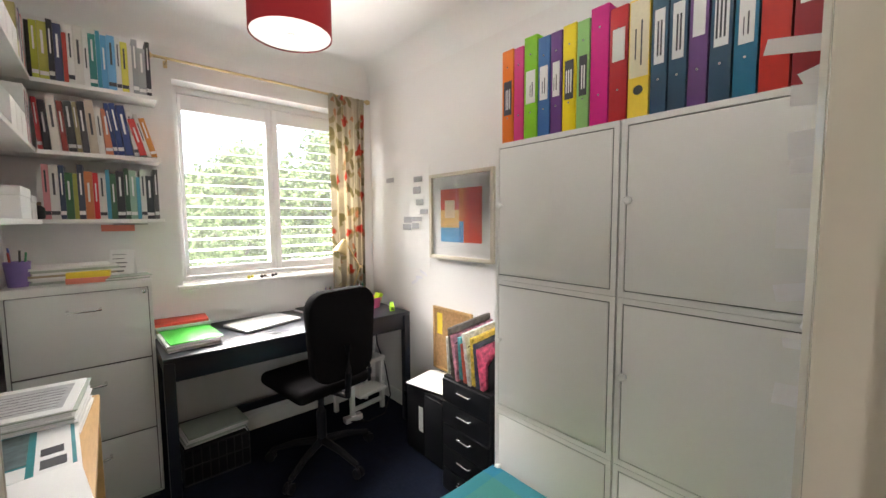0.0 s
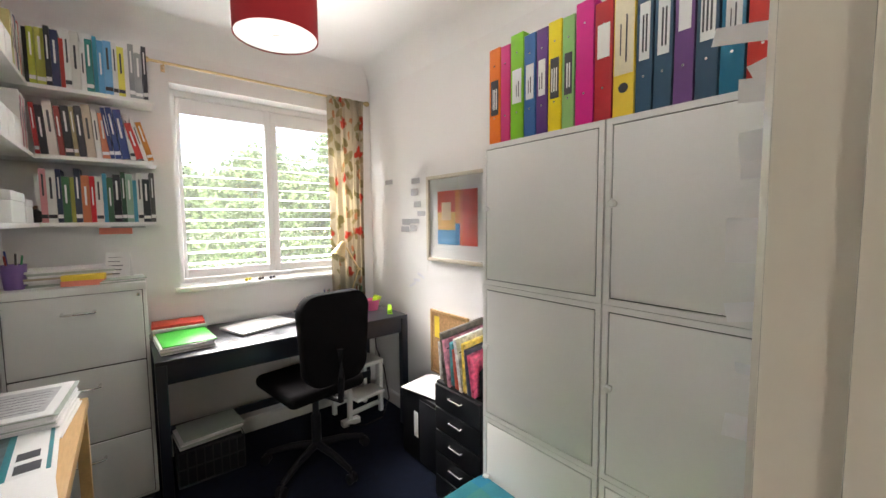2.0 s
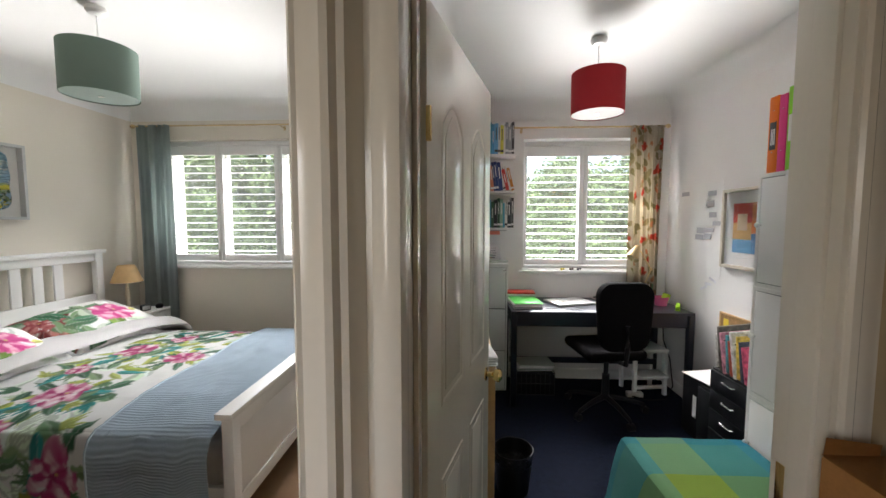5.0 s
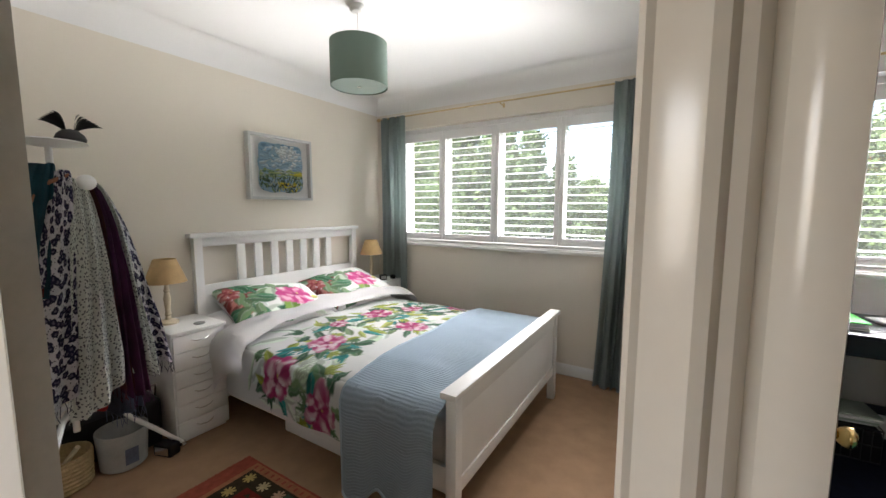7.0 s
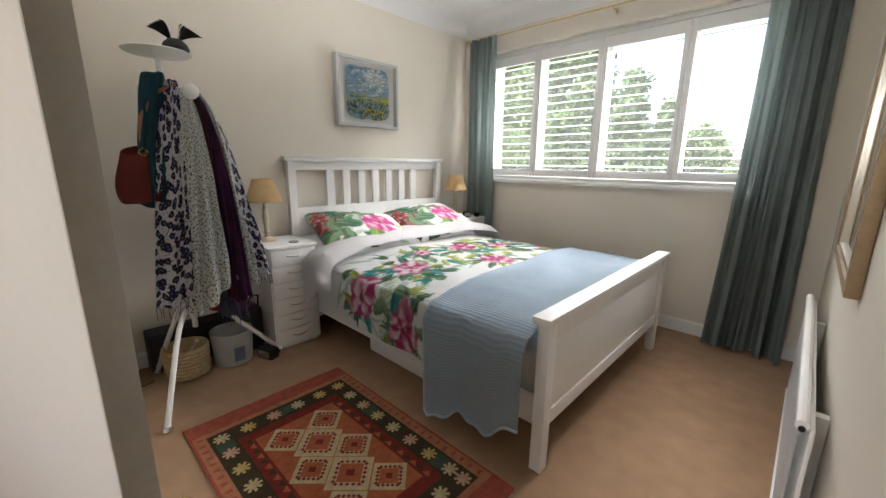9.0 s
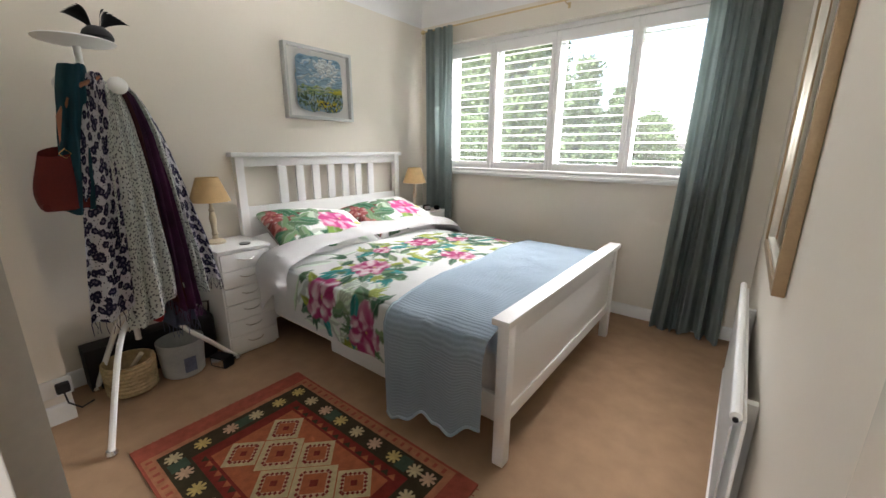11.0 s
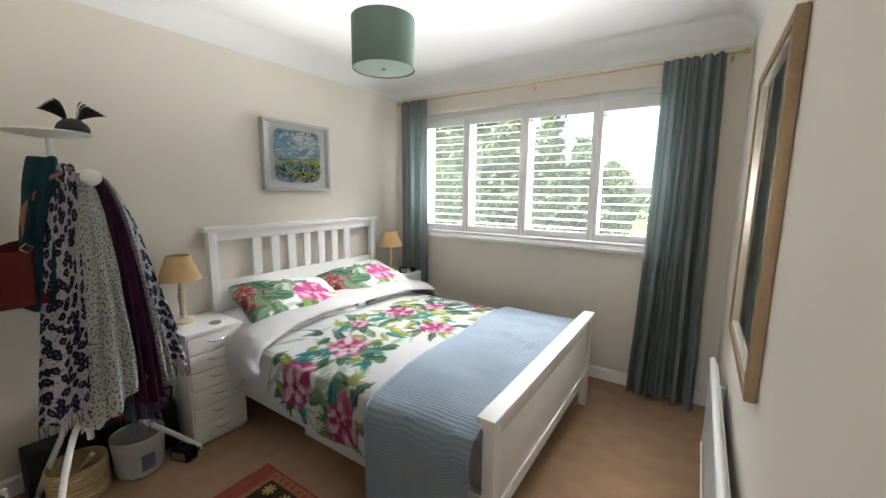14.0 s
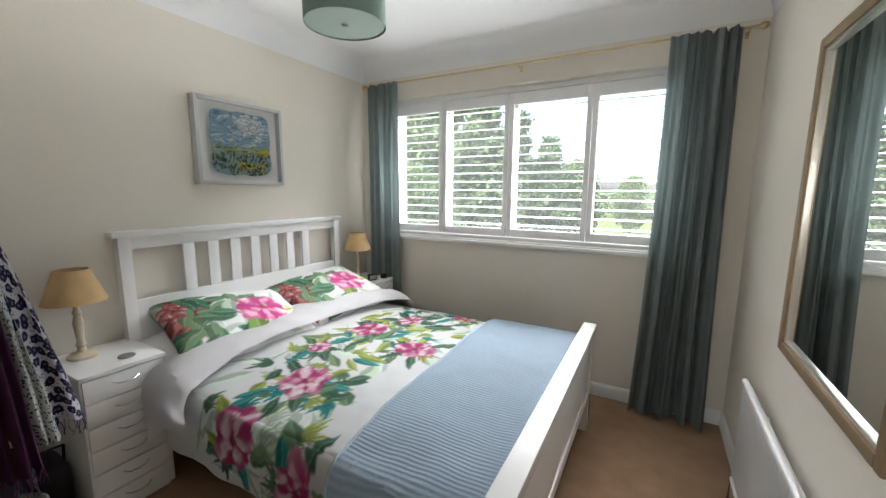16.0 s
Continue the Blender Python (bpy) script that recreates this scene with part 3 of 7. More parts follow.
# paper strips taped to the inside of the doorway
thin_paper = bpy.data.materials.new("thin white note paper")
thin_paper.use_nodes = True
_n, _l = thin_paper.node_tree.nodes, thin_paper.node_tree.links
_d, _t, _x = _n.new("ShaderNodeBsdfDiffuse"), _n.new("ShaderNodeBsdfTranslucent"), _n.new("ShaderNodeMixShader")
_d.inputs["Color"].default_value = _t.inputs["Color"].default_value = (0.86, 0.86, 0.88, 1)
_l.new(_d.outputs[0], _x.inputs[1])
_l.new(_t.outputs[0], _x.inputs[2])
_l.new(_x.outputs[0], _n["Material Output"].inputs[0])
_n.remove(_n["Principled BSDF"])
STRIPS = ((1.578, 0.055, 0.014, 0, 12), (1.553, 0.024, 0.022, 0, -25), (1.532, 0.03, 0.018, 1, 0), (1.487, 0.032, 0.024, 1, -4), (1.464, 0.03, 0.014, 0, 0), (1.40, 0.036, 0.036, 1, 0),
          (1.338, 0.036, 0.016, 1, -12), (1.314, 0.012, 0.010, 0, 0), (1.296, 0.014, 0.008, 0, 20), (1.281, 0.028, 0.009, 1, -8), (1.256, 0.01, 0.016, 0, 0), (1.224, 0.03, 0.02, 0, 6))
for z, ln, hgt, lv, tilt in STRIPS:
    ln, hgt = ln * 1.0, hgt * 1.15
    s = thing("paper_strip", (0.636, 0.176, z), label="torn paper note taped to the door frame edge", category="paper note", group="notes on the door frame")
    s.matrix_world = pose(0.636 + 0.004 * math.sin(90 * z), 0.1665, z, tilt, 0, 0)
    part("slip", sheet(lambda u, v, ln=ln, hgt=hgt, z=z: Vector((0.010 * u * u * math.sin(40 * z), ln * u, hgt * (v - 0.5))), 6, 2), thin_paper, s)

# ---- filing cabinet ----
fc = thing("filing_cabinet", (-0.25, 2.49, 0), label="light grey metal three-drawer filing cabinet", category="filing cabinet")
part("body", box((0, 0.012, 0.03), (0.505, 0.385, 1.13), 0.004), grey_metal, fc)
part("plinth", box((0.02, 0.03, 0), (0.485, 0.37, 0.03)), black_steel, fc)
part("shadow_gap", box((0.014, 0.0085, 0.045), (0.491, 0.0119, 1.0925)), dark_gap, fc)
for z0, z1 in ((0.05, 0.375), (0.383, 0.738), (0.746, 1.09)):
    d = part("drawer_front", box((0.018, 0.0, z0), (0.487, 0.0118, z1), 0.003), grey_metal, fc)
    zc = z0 + (z1 - z0) * 0.78
    part("handle", tube([(0.20, 0.0, zc), (0.20, -0.022, zc - 0.004), (0.215, -0.028, zc - 0.004), (0.295, -0.028, zc - 0.004), (0.31, -0.022, zc - 0.004), (0.31, 0.0, zc)], 0.006, 8), chrome, d, "bent chrome bar handle")
lock = part("lock", lathe([(0.009, 0), (0.009, 0.004), (0.006, 0.005)], 14), chrome, fc)
lock.matrix_basis = pose(0.472, -0.0002, 1.072, 90, 0, 0)
part("reflection_edge", box((0.0, 0.0, 1.093), (0.505, 0.0118, 1.13), 0.003), grey_metal, fc)

purple = colour("translucent purple plastic", (0.20, 0.12, 0.36), 0.3, var=0.1, bump=0.02)
yellow_card = colour("yellow card", (0.88, 0.66, 0.06), 0.7, var=0.08)
pink_card = colour("salmon pink card", (0.85, 0.28, 0.20), 0.7, var=0.08)
grey_green = colour("grey green board", (0.42, 0.48, 0.42), 0.6, var=0.08)
pot = thing("pen_pot", (-0.20, 2.60, 1.131), label="purple plastic pen pot on the filing cabinet", category="pen pot")
part("cup", lathe([(0.034, 0.0), (0.044, 0.11), (0.041, 0.11), (0.032, 0.006)], 20, True), purple, pot)
for k, c in enumerate(((0.02, 0.25, 0.10), (0.75, 0.75, 0.72), (0.02, 0.05, 0.3), (0.3, 0.02, 0.02), (0.03, 0.03, 0.03))):
    a = k * 1.3
    part("pen", tube([(0.015 * math.cos(a), 0.015 * math.sin(a), 0.01), (0.03 * math.cos(a), 0.03 * math.sin(a), 0.15 + 0.01 * (k % 3))], 0.004, 6), colour(f"pen barrel {k}", c, 0.3), pot)


def stack(name, at, size, rz, n, mats, label, category="paper stack", group="", jitter=0.012):
    """A pile of loose sheets or cards, each a slab of its own."""
    s = thing(name, at, rz, label, category, group)
    r = random.Random(int(at[0] * 1000) + n)
    h = size[2] / n
    for k in range(n):
        dx, dy = r.uniform(-jitter, jitter), r.uniform(-jitter, jitter)
        part("sheet", box((dx - size[0] / 2, dy - size[1] / 2, k * h + 0.0002), (dx + size[0] / 2, dy + size[1] / 2, (k + 1) * h - 0.0002), 0.0008), mats[k % len(mats)], s)
    return s


stack("paper_stack", (-0.02, 2.70, 1.131), (0.30, 0.22, 0.075), 4, 7, [grey_green, paper, paper, colour("buff folder", (0.42, 0.36, 0.26), 0.7), paper], "stack of papers and folders on the filing cabinet")
stack("note_block", (0.03, 2.56, 1.131), (0.15, 0.07, 0.05), -5, 2, [pink_card, yellow_card], "salmon and yellow sticky note blocks", "notepad", jitter=0.003)
stack("clipboard_pile", (0.16, 2.58, 1.131), (0.17, 0.11, 0.018), 8, 3, [grey_green, paper, grey_green], "grey green booklets on the filing cabinet")
card = thing("desk_calendar", (0.155, 2.66, 1.131), -20, "white standing card with small printed lines", "card")
part("front_leaf", prism([(-0.03, 0), (-0.028, 0), (0.002, 0.14), (0.0, 0.14)], -0.05, 0.05, "x"), paper, card)
part("back_leaf", prism([(0.03, 0), (0.032, 0), (0.002, 0.14), (0.0, 0.14)], -0.05, 0.05, "x"), paper, card)
part("lettering", boxes([((-0.04, -0.0235 + 0.0045 * k, 0.03 + 0.02 * k), (0.01 + 0.006 * (k % 3), -0.0225 + 0.0045 * k, 0.036 + 0.02 * k)) for k in range(5)]), ink, card)
clip = thing("hanging_card", (0.16, 2.872, 1.36), 0, "small red and white card hung under the shelf", "card")
part("red_band", box((-0.08, 0.0, 0.0), (0.06, 0.004, 0.035), 0.001), pink_card, clip)
part("sheet", box((-0.075, 0.0005, -0.07), (0.055, 0.003, 0.0)), paper, clip)
part("bar", box((-0.03, -0.006, 0.034), (0.12, 0.0, 0.042), 0.001), colour("grey clip", (0.4, 0.4, 0.4), 0.4), clip)

# ---- shelves and books ----
def shelf(lo, hi, label):
    s = thing("wall_shelf", (0, 0, 0), label=label, category="shelf", group="white wall shelves")
    part("board", box(lo, hi, 0.003), white_lacquer, s)
    return s


BOOK_COLS = {"b": [(0.02, 0.02, 0.022), (0.45, 0.50, 0.05), (0.50, 0.52, 0.10), (0.03, 0.03, 0.04), (0.05, 0.06, 0.14), (0.62, 0.06, 0.04), (0.78, 0.77, 0.74), (0.70, 0.68, 0.64), (0.78, 0.77, 0.75), (0.03, 0.22, 0.20),
                   (0.04, 0.28, 0.42), (0.10, 0.34, 0.62), (0.16, 0.42, 0.70), (0.75, 0.75, 0.73), (0.72, 0.66, 0.10), (0.74, 0.73, 0.70), (0.30, 0.32, 0.33), (0.34, 0.36, 0.37), (0.04, 0.04, 0.05)],
             "c": [(0.45, 0.03, 0.03), (0.03, 0.03, 0.035), (0.70, 0.66, 0.60), (0.30, 0.05, 0.04), (0.04, 0.04, 0.045), (0.35, 0.30, 0.16), (0.05, 0.05, 0.06), (0.55, 0.46, 0.36), (0.74, 0.72, 0.68), (0.65, 0.22, 0.12), (0.02, 0.04, 0.16),
                   (0.02, 0.05, 0.20), (0.03, 0.06, 0.22), (0.70, 0.69, 0.67), (0.60, 0.05, 0.04), (0.72, 0.70, 0.66), (0.55, 0.22, 0.03)],
             "d": [(0.70, 0.69, 0.67), (0.72, 0.30, 0.32), (0.74, 0.73, 0.70), (0.03, 0.05, 0.10), (0.05, 0.15, 0.07), (0.40, 0.42, 0.10), (0.05, 0.06, 0.10), (0.62, 0.20, 0.08), (0.65, 0.02, 0.03), (0.72, 0.70, 0.66), (0.06, 0.30, 0.46),
                   (0.06, 0.14, 0.08), (0.03, 0.03, 0.035), (0.04, 0.10, 0.06), (0.30, 0.46, 0.36), (0.08, 0.35, 0.50), (0.75, 0.74, 0.70), (0.04, 0.05, 0.06), (0.10, 0.10, 0.10)]}
WORDS = {0: "dark", 1: "red", 2: "green", 3: "blue", 4: "pale", 5: "yellow", 6: "grey"}


def book_word(c):
    r, g, b = c
    if max(c) < 0.08:
        return "dark"
    if min(c) > 0.5:
        return "pale"
    if max(c) - min(c) < 0.06:
        return "grey"
    if r > 0.38 and g > 0.38:
        return "yellow-green"
    if r > g and r > b:
        return "red-brown"
    return "green" if g > b else "blue"


def book(at, w, d, h, c, lean=0.0, axis="x", cover="paperback", where="the wall shelf"):
    """A book standing with its spine to the room."""
    b = thing("book", at, 0, f"{book_word(c)} {cover} book standing upright on {where}", "book", "books on the shelves")
    b.matrix_world = pose(*at, 0, lean if axis == "x" else 0, 0 if axis == "x" else 90) if axis == "x" else pose(*at, 0, 0, 90) @ pose(0, 0, 0, 0, lean, 0)
    m = colour("book cover %.2f %.2f %.2f" % c, c, 0.4, var=0.08, scale=12, grain=80, bump=0.03)
    part("cover", boxes([((0, 0, 0), (w, 0.0018, h)), ((0, 0.0018, 0), (0.0016, d, h)), ((w - 0.0016, 0.0018, 0), (w, d, h))]), m, b)
    part("pages", box((0.0017, 0.002, 0.002), (w - 0.0017, d - 0.003, h - 0.003)), paper, b)
    if w > 0.016:
        light = ink if sum(c) > 1.2 else paper
        k = abs(math.sin(at[0] * 97))
        part("spine_lettering", box((w * 0.35, -0.0006, h * (0.35 + 0.15 * k)), (w * 0.62, -0.0001, h * (0.75 + 0.15 * k))), light, b)
        if k > 0.6:
            part("spine_band", box((0.0005, -0.0006, h * 0.08), (w - 0.0005, -0.0001, h * 0.15)), light, b)
    return b


SHELF_Z = {"b": 2.071, "c": 1.748, "d": 1.425}
for row, z in SHELF_Z.items():
    shelf((-0.272, 2.70, z - 0.02), (0.343, 2.878, z), "white wall shelf full of books beside the window")
    r = random.Random(ord(row))
    x = -0.13 if row != "c" else -0.12
    cols = BOOK_COLS[row]
    total = sum([0.5 + ((k * 7) % 5) * 0.12 for k in range(len(cols))])
    for k, c in enumerate(cols):
        w = (0.455 - (0.03 if row == "c" else 0)) * (0.5 + ((k * 7) % 5) * 0.12) / total
        h = r.uniform(0.235, 0.295) if row == "b" else r.uniform(0.22, 0.26) if row == "c" else r.uniform(0.22, 0.268)
        lean = -7 if row == "c" and k > 9 else -3 if row == "c" else 0
        if row == "c" and k > 13:
            lean, h = -14, h * 0.85
        book((x + (0.004 if lean else 0), 2.715 + r.uniform(0, 0.02), z + 0.0005 + (w * math.sin(radians(-lean)) if lean else 0)), w * 0.96, 0.14, h, c, lean)
        x += w + (0.0015 if lean else 0)

for z, ylow in ((2.071, 1.75), (1.748, 1.75), (1.425, 1.75)):
    shelf((-0.273, ylow, z - 0.02), (-0.12, 2.699, z), "white wall shelf with boxes and books on the side wall")
for row, z in (("d", 2.071), ("b", 1.748)):
    y = 2.66
    for k, c in enumerate(((0.62, 0.06, 0.04), (0.74, 0.73, 0.7), (0.05, 0.06, 0.16), (0.7, 0.45, 0.5), (0.74, 0.73, 0.7), (0.55, 0.5, 0.2)) if row == "d" else ((0.74, 0.73, 0.7), (0.72, 0.35, 0.4), (0.76, 0.75, 0.73), (0.4, 0.05, 0.1), (0.74, 0.72, 0.7))):
        w = 0.022 + 0.006 * (k % 3)
        book((-0.128, y - w, z + 0.0005), w * 0.95, 0.14, 0.24 - 0.015 * (k % 2), c, 0, "y", "large", "the side wall shelf")
        y -= w + 0.002


def magazine_box(y, z, w=0.11, h=0.24, label="white card magazine box on the side wall shelf"):
    b = thing("magazine_box", (-0.265, y, z + 0.0005), 0, label, "storage box", "white boxes on the shelves")
    side = [(0, 0), (0.19, 0), (0.19, h * 0.45), (0.06, h), (0, h)]
    for s in (0.0, w - 0.003):
        part("side", prism([(a * 0.74, q) for a, q in side], s, s + 0.003, "y"), paper, b)
    part("front", box((0.138, 0.003, 0.0), (0.1406, w - 0.003, h * 0.45)), paper, b)
    part("base", box((0.0, 0.003, 0.0), (0.138, w - 0.003, 0.003)), paper, b)
    part("contents", box((0.006, 0.01, 0.004), (0.06, w - 0.01, h * 0.8)), colour("grey papers", (0.45, 0.46, 0.44), 0.8, var=0.2, scale=40), b)
    return b


for yy in (2.38, 2.26, 2.14):
    magazine_box(yy, 1.748)
for yy in (2.34, 2.22, 2.10, 1.98):
    magazine_box(yy, 2.071)
for k, (yy, w, h) in enumerate(((2.48, 0.14, 0.10), (2.20, 0.24, 0.12))):
    b = thing("card_box", (-0.262, yy, 1.4255), 0, "plain white cardboard box on the lowest shelf", "storage box", "white boxes on the shelves")
    part("tray", box((0, 0, 0), (0.135, w, h * 0.7), 0.003), paper, b)
    part("lid", box((-0.002, -0.002, h * 0.7 + 0.0005), (0.137, w + 0.002, h), 0.003), paper, b)
j = thing("dark_jar", (-0.13, 2.655, 1.4255), 0, "small dark glass jar on the shelf", "jar")
part("jar_body", lathe([(0.022, 0), (0.026, 0.01), (0.026, 0.05), (0.014, 0.062)], 16), black_plastic, j)
part("lid", lathe([(0.015, 0.0625), (0.015, 0.078)], 16), colour("brown cap", (0.10, 0.06, 0.03), 0.5), j)

# ---- desk and what stands on it ----
desk = thing("desk", (0.262, 2.27, 0), label="blue-black wooden desk with a single drawer rail", category="desk")
DW, DD, DZ = 1.40, 0.595, 0.775
part("tabletop", box((0, 0, DZ - 0.022), (DW, DD, DZ), 0.003), navy_wood, desk)
part("drawer_rail", box((0.03, 0.012, DZ - 0.12), (DW - 0.03, 0.03, DZ - 0.0225), 0.002), navy_wood, desk)
part("back_rail", box((0.03, DD - 0.03, DZ - 0.12), (DW - 0.03, DD - 0.012, DZ - 0.0225), 0.002), navy_wood, desk)
part("side_rail", box((0.012, 0.03, DZ - 0.12), (0.03, DD - 0.03, DZ - 0.0225), 0.002), navy_wood, desk)
part("side_rail", box((DW - 0.03, 0.03, DZ - 0.12), (DW - 0.012, DD - 0.03, DZ - 0.0225), 0.002), navy_wood, desk)
for x0, y0 in ((0.0, 0.0), (DW - 0.045, 0.0), (0.0, DD - 0.045), (DW - 0.045, DD - 0.045)):
    part("leg", box((x0, y0, 0), (x0 + 0.045, y0 + 0.045, DZ - 0.0225), 0.003), navy_wood, desk)
part("stretcher", box((0.045, 0.46, 0.20), (DW - 0.045, 0.48, 0.25), 0.002), navy_wood, desk)

lap = thing("laptop", (0.80, 2.62, DZ), 18, "closed silver laptop lying on the desk", "laptop")
alu = colour("silver aluminium", (0.80, 0.80, 0.80), 0.3, metal=0.4, var=0.03, bump=0.01)
part("base", box((-0.18, -0.125, 0.004), (0.18, 0.125, 0.013), 0.004), alu, lap)
part("lid", box((-0.18, -0.125, 0.0135), (0.18, 0.125, 0.019), 0.003), alu, lap)
part("lid_mark", box((-0.012, -0.012, 0.0191), (0.012, 0.012, 0.0196)), grey_metal, lap)
for a, b in ((-0.15, -0.1), (0.15, -0.1), (-0.15, 0.1), (0.15, 0.1)):
    ft = part("rubber_foot", lathe([(0.008, 0), (0.008, 0.004)], 10), black_plastic, lap)
    ft.location = (a, b, 0)
green_pl = colour("bright green polypropylene", (0.05, 0.50, 0.05), 0.3, var=0.05, scale=10, bump=0.03)
stack("document_pile", (0.40, 2.52, DZ + 0.0005), (0.23, 0.31, 0.042), 3, 6, [paper, grey_green, paper, colour("clear wallet", (0.6, 0.63, 0.62), 0.2), paper, green_pl], "pile of papers topped with a bright green folder", jitter=0.008)
stack("document_pile", (0.40, 2.76, DZ + 0.0005), (0.25, 0.16, 0.075), -3, 5, [paper, yellow_card, paper, paper, colour("red card folder", (0.62, 0.05, 0.03), 0.5)], "pile of papers topped with a red folder", jitter=0.01)
stack("notebook_pile", (1.15, 2.79, DZ + 0.0005), (0.16, 0.10, 0.02), 12, 2, [paper, black_plastic], "small notebooks at the back of the desk", "notebook")

lp = thing("desk_lamp", (1.45, 2.76, DZ), 0, "antique brass jointed desk lamp", "desk lamp")
lbrass = colour("pale satin brass", (0.60, 0.46, 0.25), 0.3, metal=0.8, var=0.08, bump=0.02)
part("base", lathe([(0.06, 0), (0.065, 0.008), (0.05, 0.02), (0.012, 0.026)], 24), lbrass, lp)
part("lower_arm", tube([(0, 0, 0.02), (0.10, 0.0, 0.28)], 0.006), lbrass, lp)
part("upper_arm", tube([(0.10, 0.0, 0.28), (0.0, -0.02, 0.44), (-0.03, -0.02, 0.47)], 0.006), lbrass, lp)
part("joint", tube([(0.10, -0.012, 0.28), (0.10, 0.012, 0.28)], 0.012), lbrass, lp)
hd = part("shade", lathe([(0.012, 0.05), (0.02, 0.045), (0.032, 0.0), (0.055, -0.06), (0.053, -0.06), (0.03, 0.0), (0.018, 0.042)], 20, False), lbrass, lp)
hd.matrix_basis = pose(-0.045, -0.02, 0.45, 0, 25, 0)
pk = thing("storage_tub", (1.545, 2.56, DZ), 0, "pink plastic tub with bright notes inside", "tub")
part("tub", lathe([(0.045, 0), (0.06, 0.075), (0.056, 0.075), (0.042, 0.006)], 20), colour("hot pink plastic", (0.75, 0.14, 0.32), 0.35), pk)
part("note", box((-0.02, -0.03, 0.02), (0.03, 0.01, 0.11), 0.002, 2, pose(0, 0, 0, 14, 12, 30)), colour("neon lime paper", (0.50, 0.78, 0.03), 0.6), pk)
st = thing("stapler", (1.60, 2.40, DZ), 60, "lime green stapler on the desk", "stapler")
lime = colour("lime plastic", (0.36, 0.72, 0.03), 0.35)
part("base", box((-0.06, -0.018, 0), (0.06, 0.018, 0.012), 0.004), lime, st)
part("arm", box((-0.06, -0.015, 0.02), (0.055, 0.015, 0.042), 0.006, 2, pose(0, 0, 0, 0, -6, 0)), lime, st)
part("spring_block", box((-0.058, -0.012, 0.011), (-0.03, 0.012, 0.024)), black_plastic, st)
for k, (x, y, h, c, what) in enumerate(((1.30, 2.78, 0.09, (0.02, 0.03, 0.06), "dark blue"), (1.36, 2.70, 0.07, (0.30, 0.04, 0.05), "dark red"), (1.24, 2.80, 0.06, (0.05, 0.20, 0.45), "blue"), (1.52, 2.70, 0.10, (0.06, 0.05, 0.05), "black"), (1.20, 2.74, 0.05, (0.5, 0.06, 0.05), "red"))):
    p = thing("small_pot", (x, y, DZ), 0, f"{what} little pot of pens on the desk", "pen pot", "pots on the desk")
    part("cup", lathe([(0.022, 0), (0.025, h), (0.022, h), (0.02, 0.005)], 14), colour(f"{what} glaze", c, 0.3), p)
    for q in range(4):
        a = q * 1.6 + k
        part("pen", tube([(0.008 * math.cos(a), 0.008 * math.sin(a), 0.01), (0.02 * math.cos(a), 0.02 * math.sin(a), h + 0.06)], 0.0035, 6), colour(f"pen barrel {(q + k) % 5}", (0.3, 0.3, 0.3)), p)
for k, (x, c) in enumerate(((0.80, (0.75, 0.62, 0.05)), (0.88, (0.10, 0.08, 0.06)), (0.95, (0.05, 0.05, 0.06)))):
    f = thing("figurine", (x, 2.855, SW[2] - 0.0005), 0, "tiny toy bee ornament on the window sill" if k == 0 else "tiny dark ornament on the window sill", "ornament", "ornaments on the sill")
    bm = bmesh.new()
    bmesh.ops.create_uvsphere(bm, u_segments=10, v_segments=7, radius=0.012, matrix=pose(-0.01, 0, 0.012))
    bmesh.ops.create_uvsphere(bm, u_segments=10, v_segments=7, radius=0.009, matrix=pose(0.01, 0, 0.016))
    f_ob = part("figure", bm, colour(f"toy {k}", c, 0.4), f)

# ---- swivel chair ----
ch = thing("office_chair", (0.99, 2.24, 0), 8, "black fabric swivel office chair on castors", "office chair")
fabric = colour("black woven fabric", (0.006, 0.0055, 0.006), 0.95, var=0.2, scale=20, grain=400, bump=0.5, spec=0.06)


def cushion(lo, hi, r):
    bm = bmesh.new()
    add_box(bm, lo, hi)
    bmesh.ops.bevel(bm, geom=bm.edges[:], offset=r, segments=4, affect="EDGES", profile=0.5, clamp_overlap=True)
    return bm


seat = part("seat", cushion((-0.24, -0.20, 0.46), (0.22, 0.26, 0.54), 0.038), fabric, ch)
corner = [(cx + 0.10 * math.cos(radians(q)), cz + 0.10 * math.sin(radians(q))) for cx, cz, q0 in ((0.105, 0.95, 0), (-0.105, 0.95, 90), (-0.085, 0.66, 180), (0.085, 0.66, 270)) for q in range(q0, q0 + 91, 15)]
bk = part("backrest", prism(corner, -0.265, -0.195, "y", 0.02), fabric, ch)
part("back_bracket", tube([(0, -0.12, 0.45), (0, -0.27, 0.47), (0, -0.285, 0.60), (0, -0.28, 0.75)], 0.018), black_plastic, ch)
part("gas_column", lathe([(0.028, 0.10), (0.028, 0.30), (0.018, 0.301), (0.018, 0.46)], 16), black_steel, ch)
